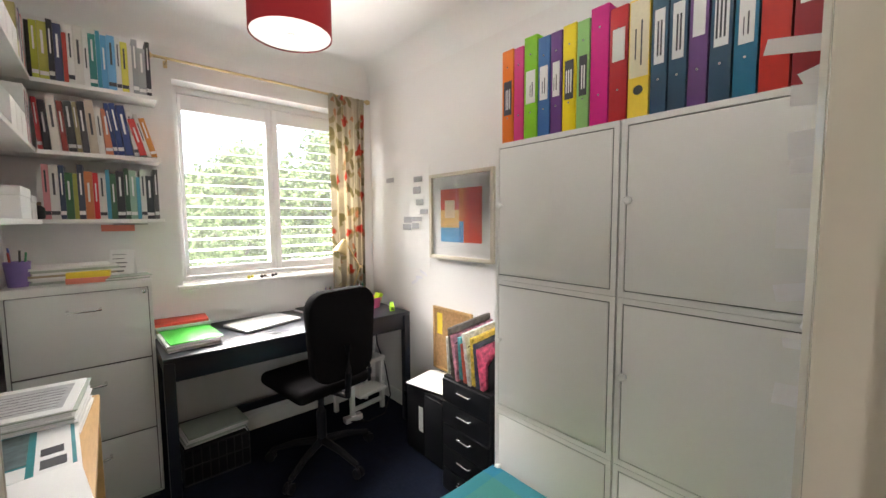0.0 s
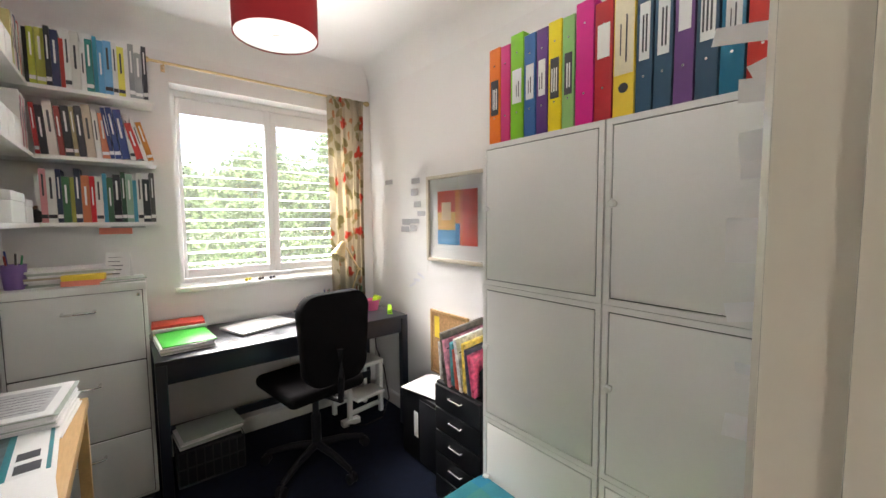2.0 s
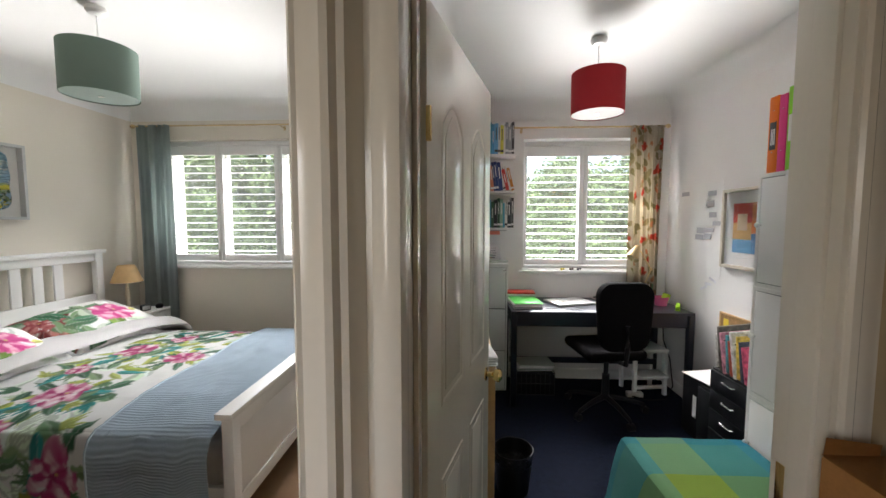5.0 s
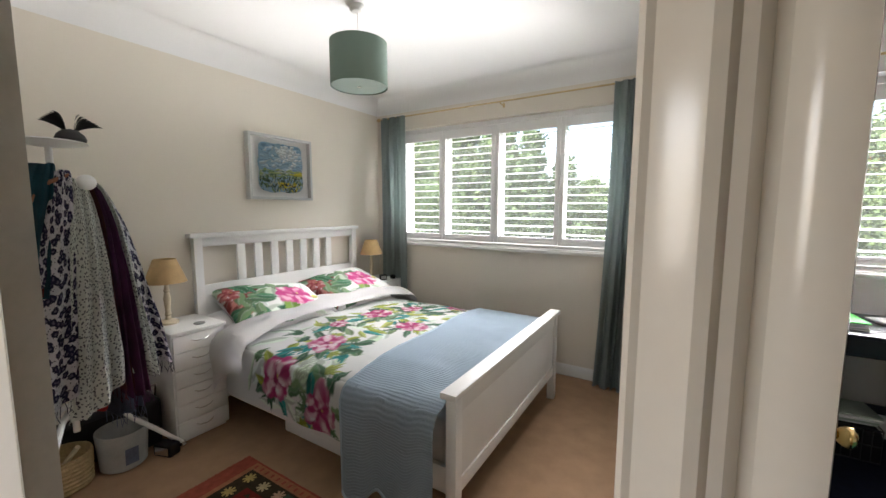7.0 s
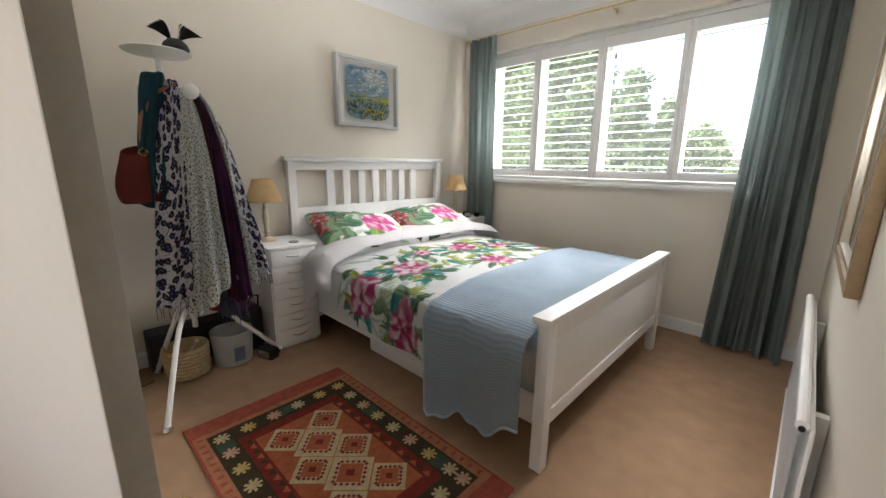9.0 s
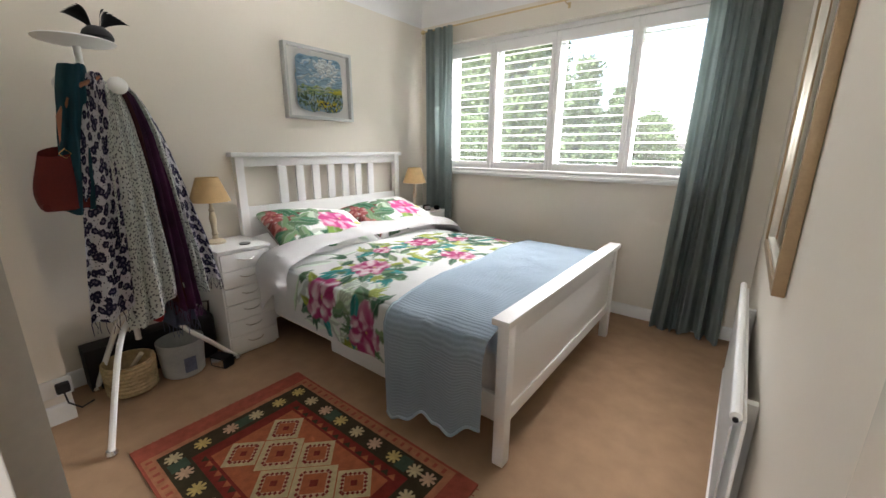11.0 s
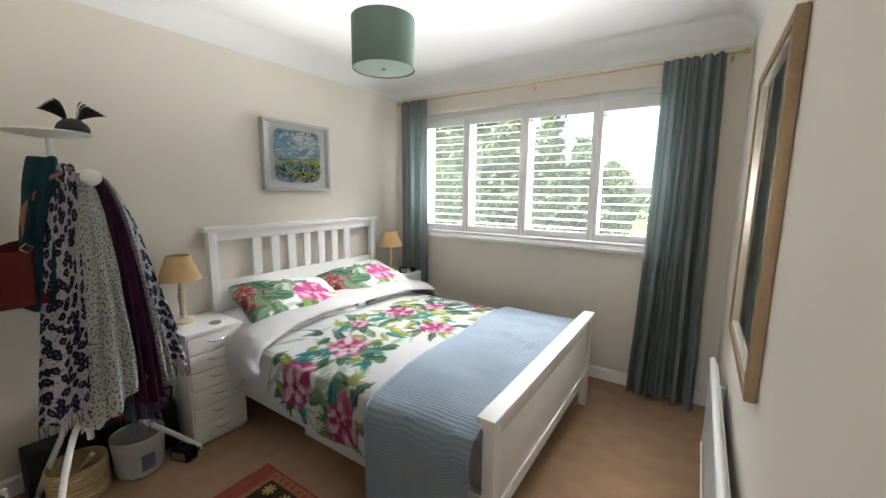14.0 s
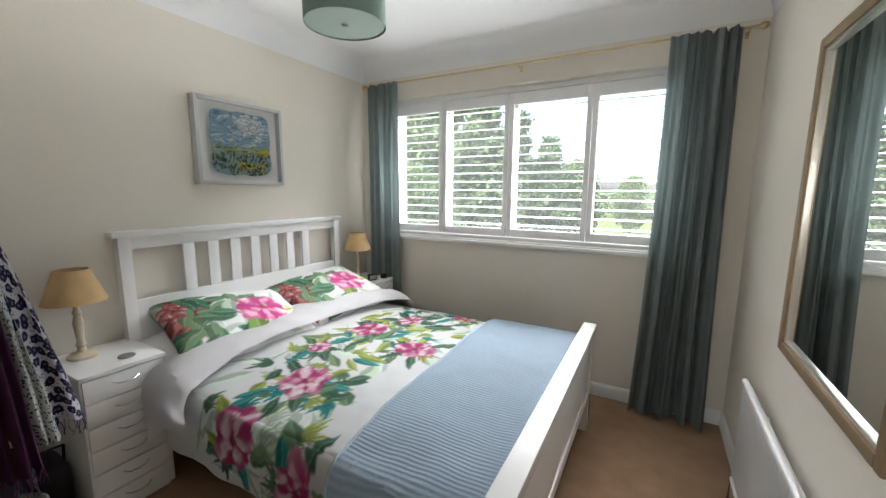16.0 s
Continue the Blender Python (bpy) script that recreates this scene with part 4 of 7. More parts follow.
for k in range(5):
    a = radians(72 * k - 11)
    c, s = math.cos(a), math.sin(a)
    arm = part("base_arm", tube([(0.02 * c, 0.02 * s, 0.12), (0.16 * c, 0.16 * s, 0.105), (0.29 * c, 0.29 * s, 0.07)], lambda u: 0.024 - 0.009 * u, 8), black_plastic, ch)
    for o in (-0.014, 0.014):
        wh = part("castor_wheel", lathe([(0.012, -0.009), (0.027, -0.008), (0.028, 0.0), (0.027, 0.008), (0.012, 0.009)], 16), black_plastic, arm)
        wh.matrix_basis = pose(0.30 * c - o * s, 0.30 * s + o * c, 0.029, 90, 0, math.degrees(a))
    part("castor_stem", tube([(0.30 * c, 0.30 * s, 0.03), (0.29 * c, 0.29 * s, 0.075)], 0.008), black_plastic, arm)

# ---- below the desk ----
sl = thing("step_stool", (1.32, 2.50, 0), 8, "white plastic step stool under the desk", "stool")
for a, b in ((0.0, 0.0), (0.27, 0.0), (0.0, 0.20), (0.27, 0.20)):
    part("leg", box((a, b, 0), (a + 0.03, b + 0.03, 0.37), 0.005), white_paint, sl)
part("top", box((-0.005, -0.005, 0.3705), (0.305, 0.235, 0.40), 0.008), white_paint, sl)
part("step", box((0.031, -0.06, 0.17), (0.269, 0.10, 0.195), 0.006), white_paint, sl)
part("rail", box((0.031, 0.205, 0.06), (0.269, 0.225, 0.09), 0.004), white_paint, sl)
part("rail", box((0.031, 0.004, 0.06), (0.269, 0.024, 0.09), 0.004), white_paint, sl)
stack("document_pile", (0.50, 2.62, 0.2005), (0.30, 0.22, 0.05), 5, 5, [paper, grey_green, paper], "pile of papers on a low crate under the desk")
cr = thing("wire_crate", (0.50, 2.62, 0), 0, "black wire crate under the desk", "crate")
for k in range(9):
    x = -0.16 + 0.04 * k
    part("wire", tube([(x, -0.13, 0.195), (x, -0.13, 0.004), (x, 0.13, 0.004), (x, 0.13, 0.195)], 0.003, 6), black_steel, cr)
for z in (0.004, 0.10, 0.195):
    part("hoop", tube([(-0.16, -0.13, z), (0.16, -0.13, z), (0.16, 0.13, z), (-0.16, 0.13, z), (-0.16, -0.13, z)], 0.004, 6), black_steel, cr)
part("base_sheet", box((-0.158, -0.128, 0.008), (0.158, 0.128, 0.18), 0.004), black_plastic, cr)
pl = thing("extension_cable", (1.30, 2.30, 0), 0, "black cable hanging down beside the desk", "cable")
part("cord", tube([(0.34, 0.40, 0.62), (0.33, 0.36, 0.45), (0.36, 0.30, 0.3), (0.34, 0.2, 0.10), (0.25, 0.14, 0.012), (0.1, 0.12, 0.012), (0.0, 0.2, 0.012)], 0.005, 6), black_plastic, pl)
part("socket_block", box((-0.03, 0.19, 0.001), (0.10, 0.24, 0.04), 0.005), white_paint, pl)

# ---- beside the cabinets ----
dr = thing("drawer_unit", (1.35, 1.235, 0), label="black metal drawer unit with chrome handles", category="drawer unit")
part("body", box((0.003, 0, 0.02), (0.385, 0.325, 0.625), 0.003), black_steel, dr)
for k in range(5):
    z = 0.035 + 0.117 * k
    d = part("drawer_front", box((-0.012, 0.006, z), (0.0025, 0.319, z + 0.111), 0.003), black_steel, dr)
    part("handle", tube([(-0.012, 0.12, z + 0.075), (-0.026, 0.122, z + 0.073), (-0.026, 0.20, z + 0.073), (-0.012, 0.202, z + 0.075)], 0.004, 6), chrome, d, "slim chrome bow handle")
part("plinth", box((0.02, 0.02, 0), (0.37, 0.305, 0.02)), black_plastic, dr)
mf = thing("magazine_file", (1.37, 1.27, 0.6255), 0, "clear file bulging with magazines on the drawer unit", "magazine file")
part("side", prism([(0, 0), (0.30, 0), (0.30, 0.22), (0.10, 0.20), (0, 0.12)], 0.0, 0.004, "y"), black_plastic, mf)
part("side", prism([(0, 0), (0.30, 0), (0.30, 0.22), (0.10, 0.20), (0, 0.12)], 0.27, 0.274, "y"), black_plastic, mf)
for k, c in enumerate(((0.7, 0.1, 0.2), (0.05, 0.06, 0.1), (0.75, 0.55, 0.1), (0.7, 0.7, 0.68), (0.55, 0.1, 0.06), (0.10, 0.35, 0.4), (0.72, 0.3, 0.4), (0.12, 0.10, 0.08), (0.66, 0.64, 0.6))):
    part("magazine", box((0.0, 0.012 + 0.028 * k, 0.004), (0.29, 0.032 + 0.028 * k, 0.20 + 0.02 * (k % 4)), 0.002, 2, pose(-0.02, 0, 0.0, 3 * ((k % 3) - 1), -6, 0)), colour("magazine %d" % k, c, 0.3, var=0.5, scale=30, grain=60), mf)
part("spectacles", tube([(-0.02, 0.09, 0.20), (-0.03, 0.12, 0.18), (-0.02, 0.15, 0.19), (-0.02, 0.17, 0.20), (-0.03, 0.20, 0.18), (-0.02, 0.23, 0.20), (0.08, 0.23, 0.21)], 0.003, 6), black_plastic, mf)
pc = thing("computer_case", (1.45, 1.66, 0), 0, "black computer case with papers on top", "computer")
part("case", box((0.0, 0, 0.005), (0.28, 0.36, 0.41), 0.006), black_plastic, pc)
part("front_label", box((-0.0015, 0.20, 0.15), (-0.0002, 0.24, 0.30)), paper, pc)
part("front_bezel", box((-0.006, 0.02, 0.02), (-0.0016, 0.18, 0.39), 0.002), black_steel, pc)
stack("paper_stack", (1.58, 1.86, 0.4105), (0.24, 0.28, 0.02), 12, 4, [paper], "loose white papers on the black computer case", jitter=0.02)
for k, (x, y, h) in enumerate(((1.64, 1.72, 0.13), (1.60, 1.68, 0.09))):
    bt = thing("bottle", (x, y, 0.431), 0, "small dark brown bottle with a black cap", "bottle", "bottles on the papers")
    part("glass_body", lathe([(0.024, 0), (0.026, 0.01), (0.026, h * 0.6), (0.012, h * 0.75), (0.012, h * 0.8)], 16), colour("brown glass", (0.05, 0.025, 0.012), 0.15), bt)
    part("cap", lathe([(0.015, h * 0.8), (0.015, h)], 14), black_plastic, bt)
cb = thing("cork_board", (1.732, 1.72, 0.42), 0, "small pine-framed cork board leaning on the wall", "cork board")
part("cork", box((-0.012, 0.015, 0.015), (-0.004, 0.345, 0.405)), colour("cork", (0.46, 0.27, 0.12), 0.9, var=0.3, scale=60, grain=200, bump=0.4), cb)
part("frame", boxes([((-0.018, 0, 0), (0, 0.015, 0.42)), ((-0.018, 0.345, 0), (0, 0.36, 0.42)), ((-0.018, 0.015, 0), (0, 0.345, 0.015)), ((-0.018, 0.015, 0.405), (0, 0.345, 0.42))], 0.002), pine, cb)
part("note", box((-0.0135, 0.27, 0.24), (-0.0122, 0.32, 0.38)), yellow_card, cb)

# ---- on the east wall ----
pf = thing("framed_print", (1.739, 1.545, 1.16), 0, "abstract red, blue and orange print in a pale wood frame", "picture")
pale = colour("pale limed wood", (0.62, 0.57, 0.47), 0.5, var=0.12, scale=4, grain=60, stretch=(3, 1, 1))
PW, PH = 0.56, 0.54
part("frame", boxes([((-0.03, 0, 0), (0, 0.022, PH)), ((-0.03, PW - 0.022, 0), (0, PW, PH)), ((-0.03, 0.022, 0), (0, PW - 0.022, 0.022)), ((-0.03, 0.022, PH - 0.022), (0, PW - 0.022, PH))], 0.003), pale, pf)
part("mount", box((-0.012, 0.022, 0.022), (-0.004, PW - 0.022, PH - 0.022)), paper, pf)
art = [((0.10, 0.11), (0.22, 0.44), (0.70, 0.06, 0.02)), ((0.22, 0.11), (0.25, 0.44), (0.72, 0.12, 0.03)), ((0.25, 0.11), (0.29, 0.24), (0.05, 0.25, 0.50)), ((0.25, 0.24), (0.29, 0.44), (0.76, 0.20, 0.03)), ((0.29, 0.11), (0.46, 0.20), (0.10, 0.35, 0.60)),
       ((0.29, 0.20), (0.46, 0.31), (0.80, 0.50, 0.18)), ((0.29, 0.31), (0.46, 0.44), (0.65, 0.08, 0.04)), ((0.33, 0.26), (0.42, 0.37), (0.82, 0.65, 0.45))]
for k, (a, b, c) in enumerate(art):
    part("painted_block", box((-0.0128 - 0.0003 * (k == 7), a[0], a[1]), (-0.0121, b[0], b[1])), colour(f"print ink {k}", c, 0.6, var=0.1, scale=20), pf)
pg = part("glazing", sheet(lambda u, v: Vector((-0.021, PW - 0.022 - (PW - 0.044) * u, 0.022 + (PH - 0.044) * v)), 1, 1), glass, pf)
pg.visible_shadow = False
sh = thing("wall_planner", (1.7385, 2.13, 1.07), 0, "large white paper chart with grey notes taped to it", "wall chart")
part("sheet", box((-0.0032, 0, 0), (-0.0018, 0.62, 0.70)), paper, sh)
r = random.Random(9)
for yy, zz in ((0.08, 0.60), (0.10, 0.52), (0.07, 0.44), (0.09, 0.33), (0.2, 0.32), (0.12, 0.28), (0.21, 0.27), (0.42, 0.62), (0.02, 0.38)):
    part("note", box((-0.0105, yy - 0.01, zz), (-0.009, yy + 0.07 + 0.03 * r.random(), zz + 0.03 + 0.02 * r.random()), 0.0, 2), colour("grey note", (0.42, 0.42, 0.45), 0.8), sh)
for k in range(3):
    fl = thing("paper_slip", (1.73, 2.16 + 0.05 * k, 1.03 - 0.02 * k), 0, "curled slip of paper stuck on the wall", "paper note", "slips on the wall")
    part("slip", sheet(lambda u, v, k=k: Vector((-0.012 * u * u, 0.06 * u, 0.02 * (v - 0.5) - 0.03 * u * (k - 1))), 5, 2, 0.0004), lav_paper, fl)

# ---- curtain rod, curtain, pendant ----
def rod(x0, x1, y, z, wall_y, label, material, r=0.008, mids=()):
    t = thing("curtain_rod", (0, 0, 0), label=label, category="curtain rod")
    part("pole", tube([(x0, y, z), (x1, y, z)], r, 12), material, t)
    for x in (x0, x1):
        s = -1 if x == x0 else 1
        f = part("finial", lathe([(0.006, 0), (0.014, 0.008), (0.02, 0.024), (0.014, 0.04), (0.004, 0.046)], 16), material, t)
        f.matrix_basis = pose(x, y, z, 0, 90 * s, 0)
    for x in (x0 + 0.06, *mids, x1 - 0.04):
        part("bracket", tube([(x, y, z - 0.004), (x, y, z - 0.016), (x, wall_y - 0.001, z - 0.016)], 0.005, 8), material, t)
        part("wall_plate", box((x - 0.01, wall_y - 0.006, z - 0.035), (x + 0.01, wall_y - 0.0005, z + 0.005), 0.002), material, t)
    return t


rod(0.345, 1.655, 2.816, 2.32, 2.88, "slim brass curtain rod with ball finials", lbrass)
RED = (0.55, 0.05, 0.025)
floral = bpy.data.materials.new("cream curtain cotton with red flowers")
floral.use_nodes = True
n, l = floral.node_tree.nodes, floral.node_tree.links
b = n["Principled BSDF"]
b.inputs["Roughness"].default_value = 0.9
tc, mp = n.new("ShaderNodeTexCoord"), n.new("ShaderNodeMapping")
l.new(tc.outputs["UV"], mp.inputs["Vector"])


def spots(nodes, links, vec, scale, thr, seed, petals=0, rot=0.0, long=1.0):
    """A mask of scattered round or petalled marks, one in most cells."""
    mm = nodes.new("ShaderNodeMapping")
    mm.inputs["Location"].default_value = (seed, seed * 1.7, 0)
    mm.inputs["Rotation"].default_value = (0, 0, rot)
    links.new(vec, mm.inputs["Vector"])
    turned, mm = mm, nodes.new("ShaderNodeMapping")
    mm.inputs["Scale"].default_value = (1, long, 1)
    links.new(turned.outputs[0], mm.inputs["Vector"])
    nz = nodes.new("ShaderNodeTexNoise")
    nz.inputs["Scale"].default_value = scale * (4 if petals else 2.2)
    links.new(mm.outputs[0], nz.inputs["Vector"])
    wob = nodes.new("ShaderNodeTexNoise")
    wob.inputs["Scale"].default_value = scale * 2.5
    links.new(mm.outputs[0], wob.inputs["Vector"])
    bend = nodes.new("ShaderNodeVectorMath")
    bend.operation = "MULTIPLY_ADD"
    links.new(wob.outputs["Color"], bend.inputs[0])
    bend.inputs[1].default_value = (0.45 / scale,) * 3
    links.new(mm.outputs[0], bend.inputs[2])
    v = nodes.new("ShaderNodeTexVoronoi")
    v.voronoi_dimensions = "2D"
    v.inputs["Scale"].default_value = scale
    links.new(bend.outputs[0], v.inputs["Vector"])
    ad = nodes.new("ShaderNodeMath")
    ad.operation = "MULTIPLY_ADD"
    links.new(nz.outputs[0], ad.inputs[0])
    ad.inputs[1].default_value = 0.45 if petals else 0.35
    links.new(v.outputs["Distance"], ad.inputs[2])
    lt = nodes.new("ShaderNodeMapRange")
    lt.inputs[1].default_value, lt.inputs[2].default_value = thr + 0.02, thr - 0.02
    links.new(ad.outputs[0], lt.inputs[0])
    return lt.outputs[0], v


def layered(nodes, links, vec, base, layers):
    """Colours laid over one another through masks."""
    last = None
    for mask_args, col in layers:
        mask, v = spots(nodes, links, vec, *mask_args)
        mx = nodes.new("ShaderNodeMix")
        mx.data_type = "RGBA"
        links.new(mask, mx.inputs[0])
        if last is None:
            mx.inputs[6].default_value = (*base, 1)
        else:
            links.new(last, mx.inputs[6])
        mx.inputs[7].default_value = (*col, 1)
        last = mx.outputs[2]
    return last


l.new(layered(n, l, mp.outputs[0], (0.50, 0.45, 0.35), [((11, 0.42, 3.0, 0, 0.7, 0.5), (0.26, 0.23, 0.12)), ((8, 0.36, 5.0, 0, 2.0, 0.45), (0.33, 0.28, 0.16)), ((6, 0.30, 7.0), (0.46, 0.22, 0.12)), ((4.2, 0.36, 1.3, 1), (0.48, 0.06, 0.035)), ((4.2, 0.24, 1.3, 1), (0.60, 0.12, 0.07))]), b.inputs["Base Color"])


def curtain(name, x0, x1, y, z0, z1, folds, depth, material, label, flare=0.0, seed=0, thick=0.0015):
    """Hanging cloth with gathered folds; wider towards the hem. Its cloth runs on inside the folds."""
    t = thing(name, (0, 0, 0), label=label, category="curtain")
    nu, nv = folds * 16, 30

    def at(u, v):
        z = z1 + (z0 - z1) * v
        amp = depth * (0.45 + 0.55 * v)
        ph = 2 * math.pi * folds * (u + 0.06 * math.sin(5 * u + seed + 1.2 * v) + 0.028 * math.sin(12 * u + 2 * seed + 0.7 * v))
        s = math.sin(ph) + 0.35 * math.sin(2.3 * ph + seed)
        xa, xb = x0 - flare * v * v, x1 + 0.25 * flare * v
        return Vector((xa + (xb - xa) * u + 0.010 * v * math.sin(ph * 0.5 + seed), y + amp * s * (0.75 + 0.25 * math.sin(4.7 * u + seed)), z + 0.006 * math.sin(7 * u + seed) * v))

    bm = sheet(at, nu, nv)
    uv = bm.loops.layers.uv.new("cloth")
    for f in bm.faces:
        for lp_ in f.loops:
            i = lp_.vert.index
            lp_[uv].uv = (0, 0)
    bm.verts.index_update()
    for f in bm.faces:
        for lp_ in f.loops:
            i = lp_.vert.index
            lp_[uv].uv = ((i // (nv + 1)) / nu * (x1 - x0) * 1.9, (i % (nv + 1)) / nv * (z1 - z0))
    bmesh.ops.solidify(bm, geom=bm.faces[:], thickness=thick)
    part("cloth", bm, material, t)
    return t


curtain("curtain", 1.355, 1.64, 2.80, 0.80, 2.325, 5, 0.034, floral, "cream cotton curtain printed with red flowers", 0.0, 1)


def pendant(x, y, r, z0, z1, cloth, inner, label):
    """A drum shade on a flex from a ceiling rose."""
    p = thing("pendant_lamp", (x, y, 0), label=label, category="ceiling lamp")
    part("ceiling_rose", lathe([(0.045, CEIL - 0.001), (0.047, CEIL - 0.02), (0.035, CEIL - 0.034), (0.008, CEIL - 0.04)], 24), white_paint, p)
    part("flex", tube([(0, 0, CEIL - 0.035), (0, 0, z1 - 0.03)], 0.0035, 6), white_paint, p)
    part("shade", lathe([(r, z0), (r, z1), (r - 0.002, z1), (r - 0.002, z0)], 40, False), cloth, p)
    part("lining", lathe([(r - 0.004, z0 + 0.002), (r - 0.004, z1 - 0.002)], 40, False), inner, p)
    part("lamp_holder", lathe([(0.018, z1 - 0.09), (0.02, z1 - 0.03), (0.008, z1 - 0.02)], 16), white_paint, p)
    part("bulb", lathe([(0.004, z1 - 0.175), (0.022, z1 - 0.165), (0.03, z1 - 0.14), (0.024, z1 - 0.11), (0.014, z1 - 0.09)], 16), paper, p)
    for a in range(3):
        c, s = math.cos(a * 2.094), math.sin(a * 2.094)
        part("spoke", tube([(0.012 * c, 0.012 * s, z1 - 0.04), ((r - 0.003) * c, (r - 0.003) * s, z1 - 0.012)], 0.002, 6), white_paint, p)
    part("diffuser", lathe([(0.003, z0 + 0.004), (r - 0.005, z0 + 0.004), (r - 0.005, z0 + 0.007), (0.003, z0 + 0.007)], 40, False), inner, p, "white frosted diffuser disc")
    part("diffuser_knob", lathe([(0.012, z0 - 0.001), (0.012, z0 + 0.004)], 14), chrome, p)
    return p


pendant(0.68, 1.67, 0.152, 2.12, 2.36, colour("crimson lampshade cotton", (0.36, 0.012, 0.018), 0.9, var=0.06, grain=350, bump=0.3), colour("greyed white shade lining", (0.42, 0.39, 0.37), 0.8), "crimson fabric drum pendant lamp")

# ---- wooden table with papers, bin, covered stool ----
tb = thing("side_table", (-0.268, 1.12, 0), 0, "narrow honey pine table against the wall", "table")
part("tabletop", box((0, 0, 0.715), (0.315, 0.965, 0.75), 0.004), pine, tb)
for a, b in ((0.005, 0.01), (0.275, 0.01), (0.005, 0.92), (0.275, 0.92)):
    part("leg", box((a, b, 0), (a + 0.035, b + 0.035, 0.7145), 0.003), pine, tb)
part("apron", box((0.28, 0.046, 0.64), (0.30, 0.919, 0.7145), 0.002), pine, tb)
teal = colour("teal book cover", (0.02, 0.22, 0.25), 0.4, var=0.3, scale=15)
photo = colour("printed photo page", (0.10, 0.14, 0.15), 0.35, var=0.6, scale=22, grain=60)
grey_print = colour("grey newsprint", (0.52, 0.52, 0.53), 0.7, var=0.2, scale=60, grain=300)


def page_print(pile, w, d, z, blocks, material, turn=0.0):
    """Printed blocks on the top sheet of a pile: (x0, y0, x1, y1) as shares of the page."""
    for a0, b0, a1, b1 in blocks:
        part("printed_block", box(((a0 - 0.5) * w, (b0 - 0.5) * d, z), ((a1 - 0.5) * w, (b1 - 0.5) * d, z + 0.0006), 0, 2, pose(0, 0, 0, 0, 0, turn)), material, pile)


pile = stack("book_pile", (-0.12, 1.60, 0.7505), (0.25, 0.32, 0.042), 4, 7, [teal, paper, teal, paper, grey_green, paper, teal], "teal workbooks and magazines lying on the pine table", "book", jitter=0.010)
page_print(pile, 0.25, 0.32, 0.042, ((0.04, 0.30, 0.62, 0.95),), photo)
page_print(pile, 0.25, 0.32, 0.042, ((0.68, 0.05, 0.96, 0.95), (0.04, 0.05, 0.62, 0.26)), paper)
page_print(pile, 0.25, 0.32, 0.0426, ((0.72, 0.12, 0.92, 0.28), (0.72, 0.36, 0.90, 0.50)), ink)
pile = stack("paper_stack", (-0.12, 1.90, 0.7505), (0.26, 0.30, 0.088), -5, 16, [paper, paper, grey_green, paper], "tall stack of printed papers and magazines on the table", jitter=0.010)
page_print(pile, 0.26, 0.30, 0.088, ((0.10, 0.12, 0.88, 0.86),), grey_print)
page_print(pile, 0.26, 0.30, 0.0887, tuple((0.14, 0.18 + 0.09 * k, 0.82, 0.185 + 0.09 * k) for k in range(7)), ink)
stack("paper_stack", (-0.09, 1.30, 0.7505), (0.25, 0.29, 0.045), 8, 12, [paper], "white papers at the end of the table", jitter=0.008)
bn = thing("waste_bin", (0.16, 1.32, 0), 0, "black waste bin on the navy carpet", "bin")
part("bin_body", lathe([(0.085, 0.0), (0.108, 0.23), (0.111, 0.235), (0.105, 0.235), (0.083, 0.006)], 24), black_plastic, bn)
part("bin_bag", lathe([(0.109, 0.238), (0.104, 0.17), (0.07, 0.10), (0.003, 0.10)], 24, False), colour("dark bin bag", (0.03, 0.03, 0.03), 0.25, var=0.6, scale=30), bn)

blanket = bpy.data.materials.new("blue green checked wool throw")
blanket.use_nodes = True
n, l = blanket.node_tree.nodes, blanket.node_tree.links
b = n["Principled BSDF"]
b.inputs["Roughness"].default_value = 0.95
tc, sep = n.new("ShaderNodeTexCoord"), n.new("ShaderNodeSeparateXYZ")
l.new(tc.outputs["Object"], sep.inputs[0])


def stripes(axis, cols):
    rp = n.new("ShaderNodeValToRGB")
    rp.color_ramp.interpolation = "EASE"
    mr = n.new("ShaderNodeMapRange")
    mr.inputs[1].default_value, mr.inputs[2].default_value = -0.35, 0.95
    l.new(sep.outputs[axis], mr.inputs[0])
    l.new(mr.outputs[0], rp.inputs[0])
    while len(rp.color_ramp.elements) < len(cols):
        rp.color_ramp.elements.new(0.5)
    for k, c in enumerate(cols):
        rp.color_ramp.elements[k].position = k / len(cols)
        rp.color_ramp.elements[k].color = (*c, 1)
    rp.color_ramp.interpolation = "CONSTANT"
    return rp.outputs[0]


sx = stripes(0, [(0.05, 0.30, 0.28), (0.10, 0.36, 0.30), (0.32, 0.46, 0.06), (0.06, 0.30, 0.26), (0.02, 0.26, 0.42), (0.03, 0.22, 0.34)])
sy = stripes(1, [(0.30, 0.46, 0.06), (0.30, 0.48, 0.07), (0.34, 0.48, 0.06), (0.30, 0.46, 0.06), (0.08, 0.34, 0.32), (0.02, 0.28, 0.42)])
mx = n.new("ShaderNodeMix")
mx.data_type = "RGBA"
mx.inputs[0].default_value = 0.5
l.new(sx, mx.inputs[6])
l.new(sy, mx.inputs[7])
nz = n.new("ShaderNodeTexNoise")
nz.inputs["Scale"].default_value = 350
bp = n.new("ShaderNodeBump")
bp.inputs["Strength"].default_value = 0.5
bp.inputs["Distance"].default_value = 0.003
l.new(nz.outputs[0], bp.inputs["Height"])
l.new(bp.outputs[0], b.inputs["Normal"])
l.new(mx.outputs[2], b.inputs["Base Color"])
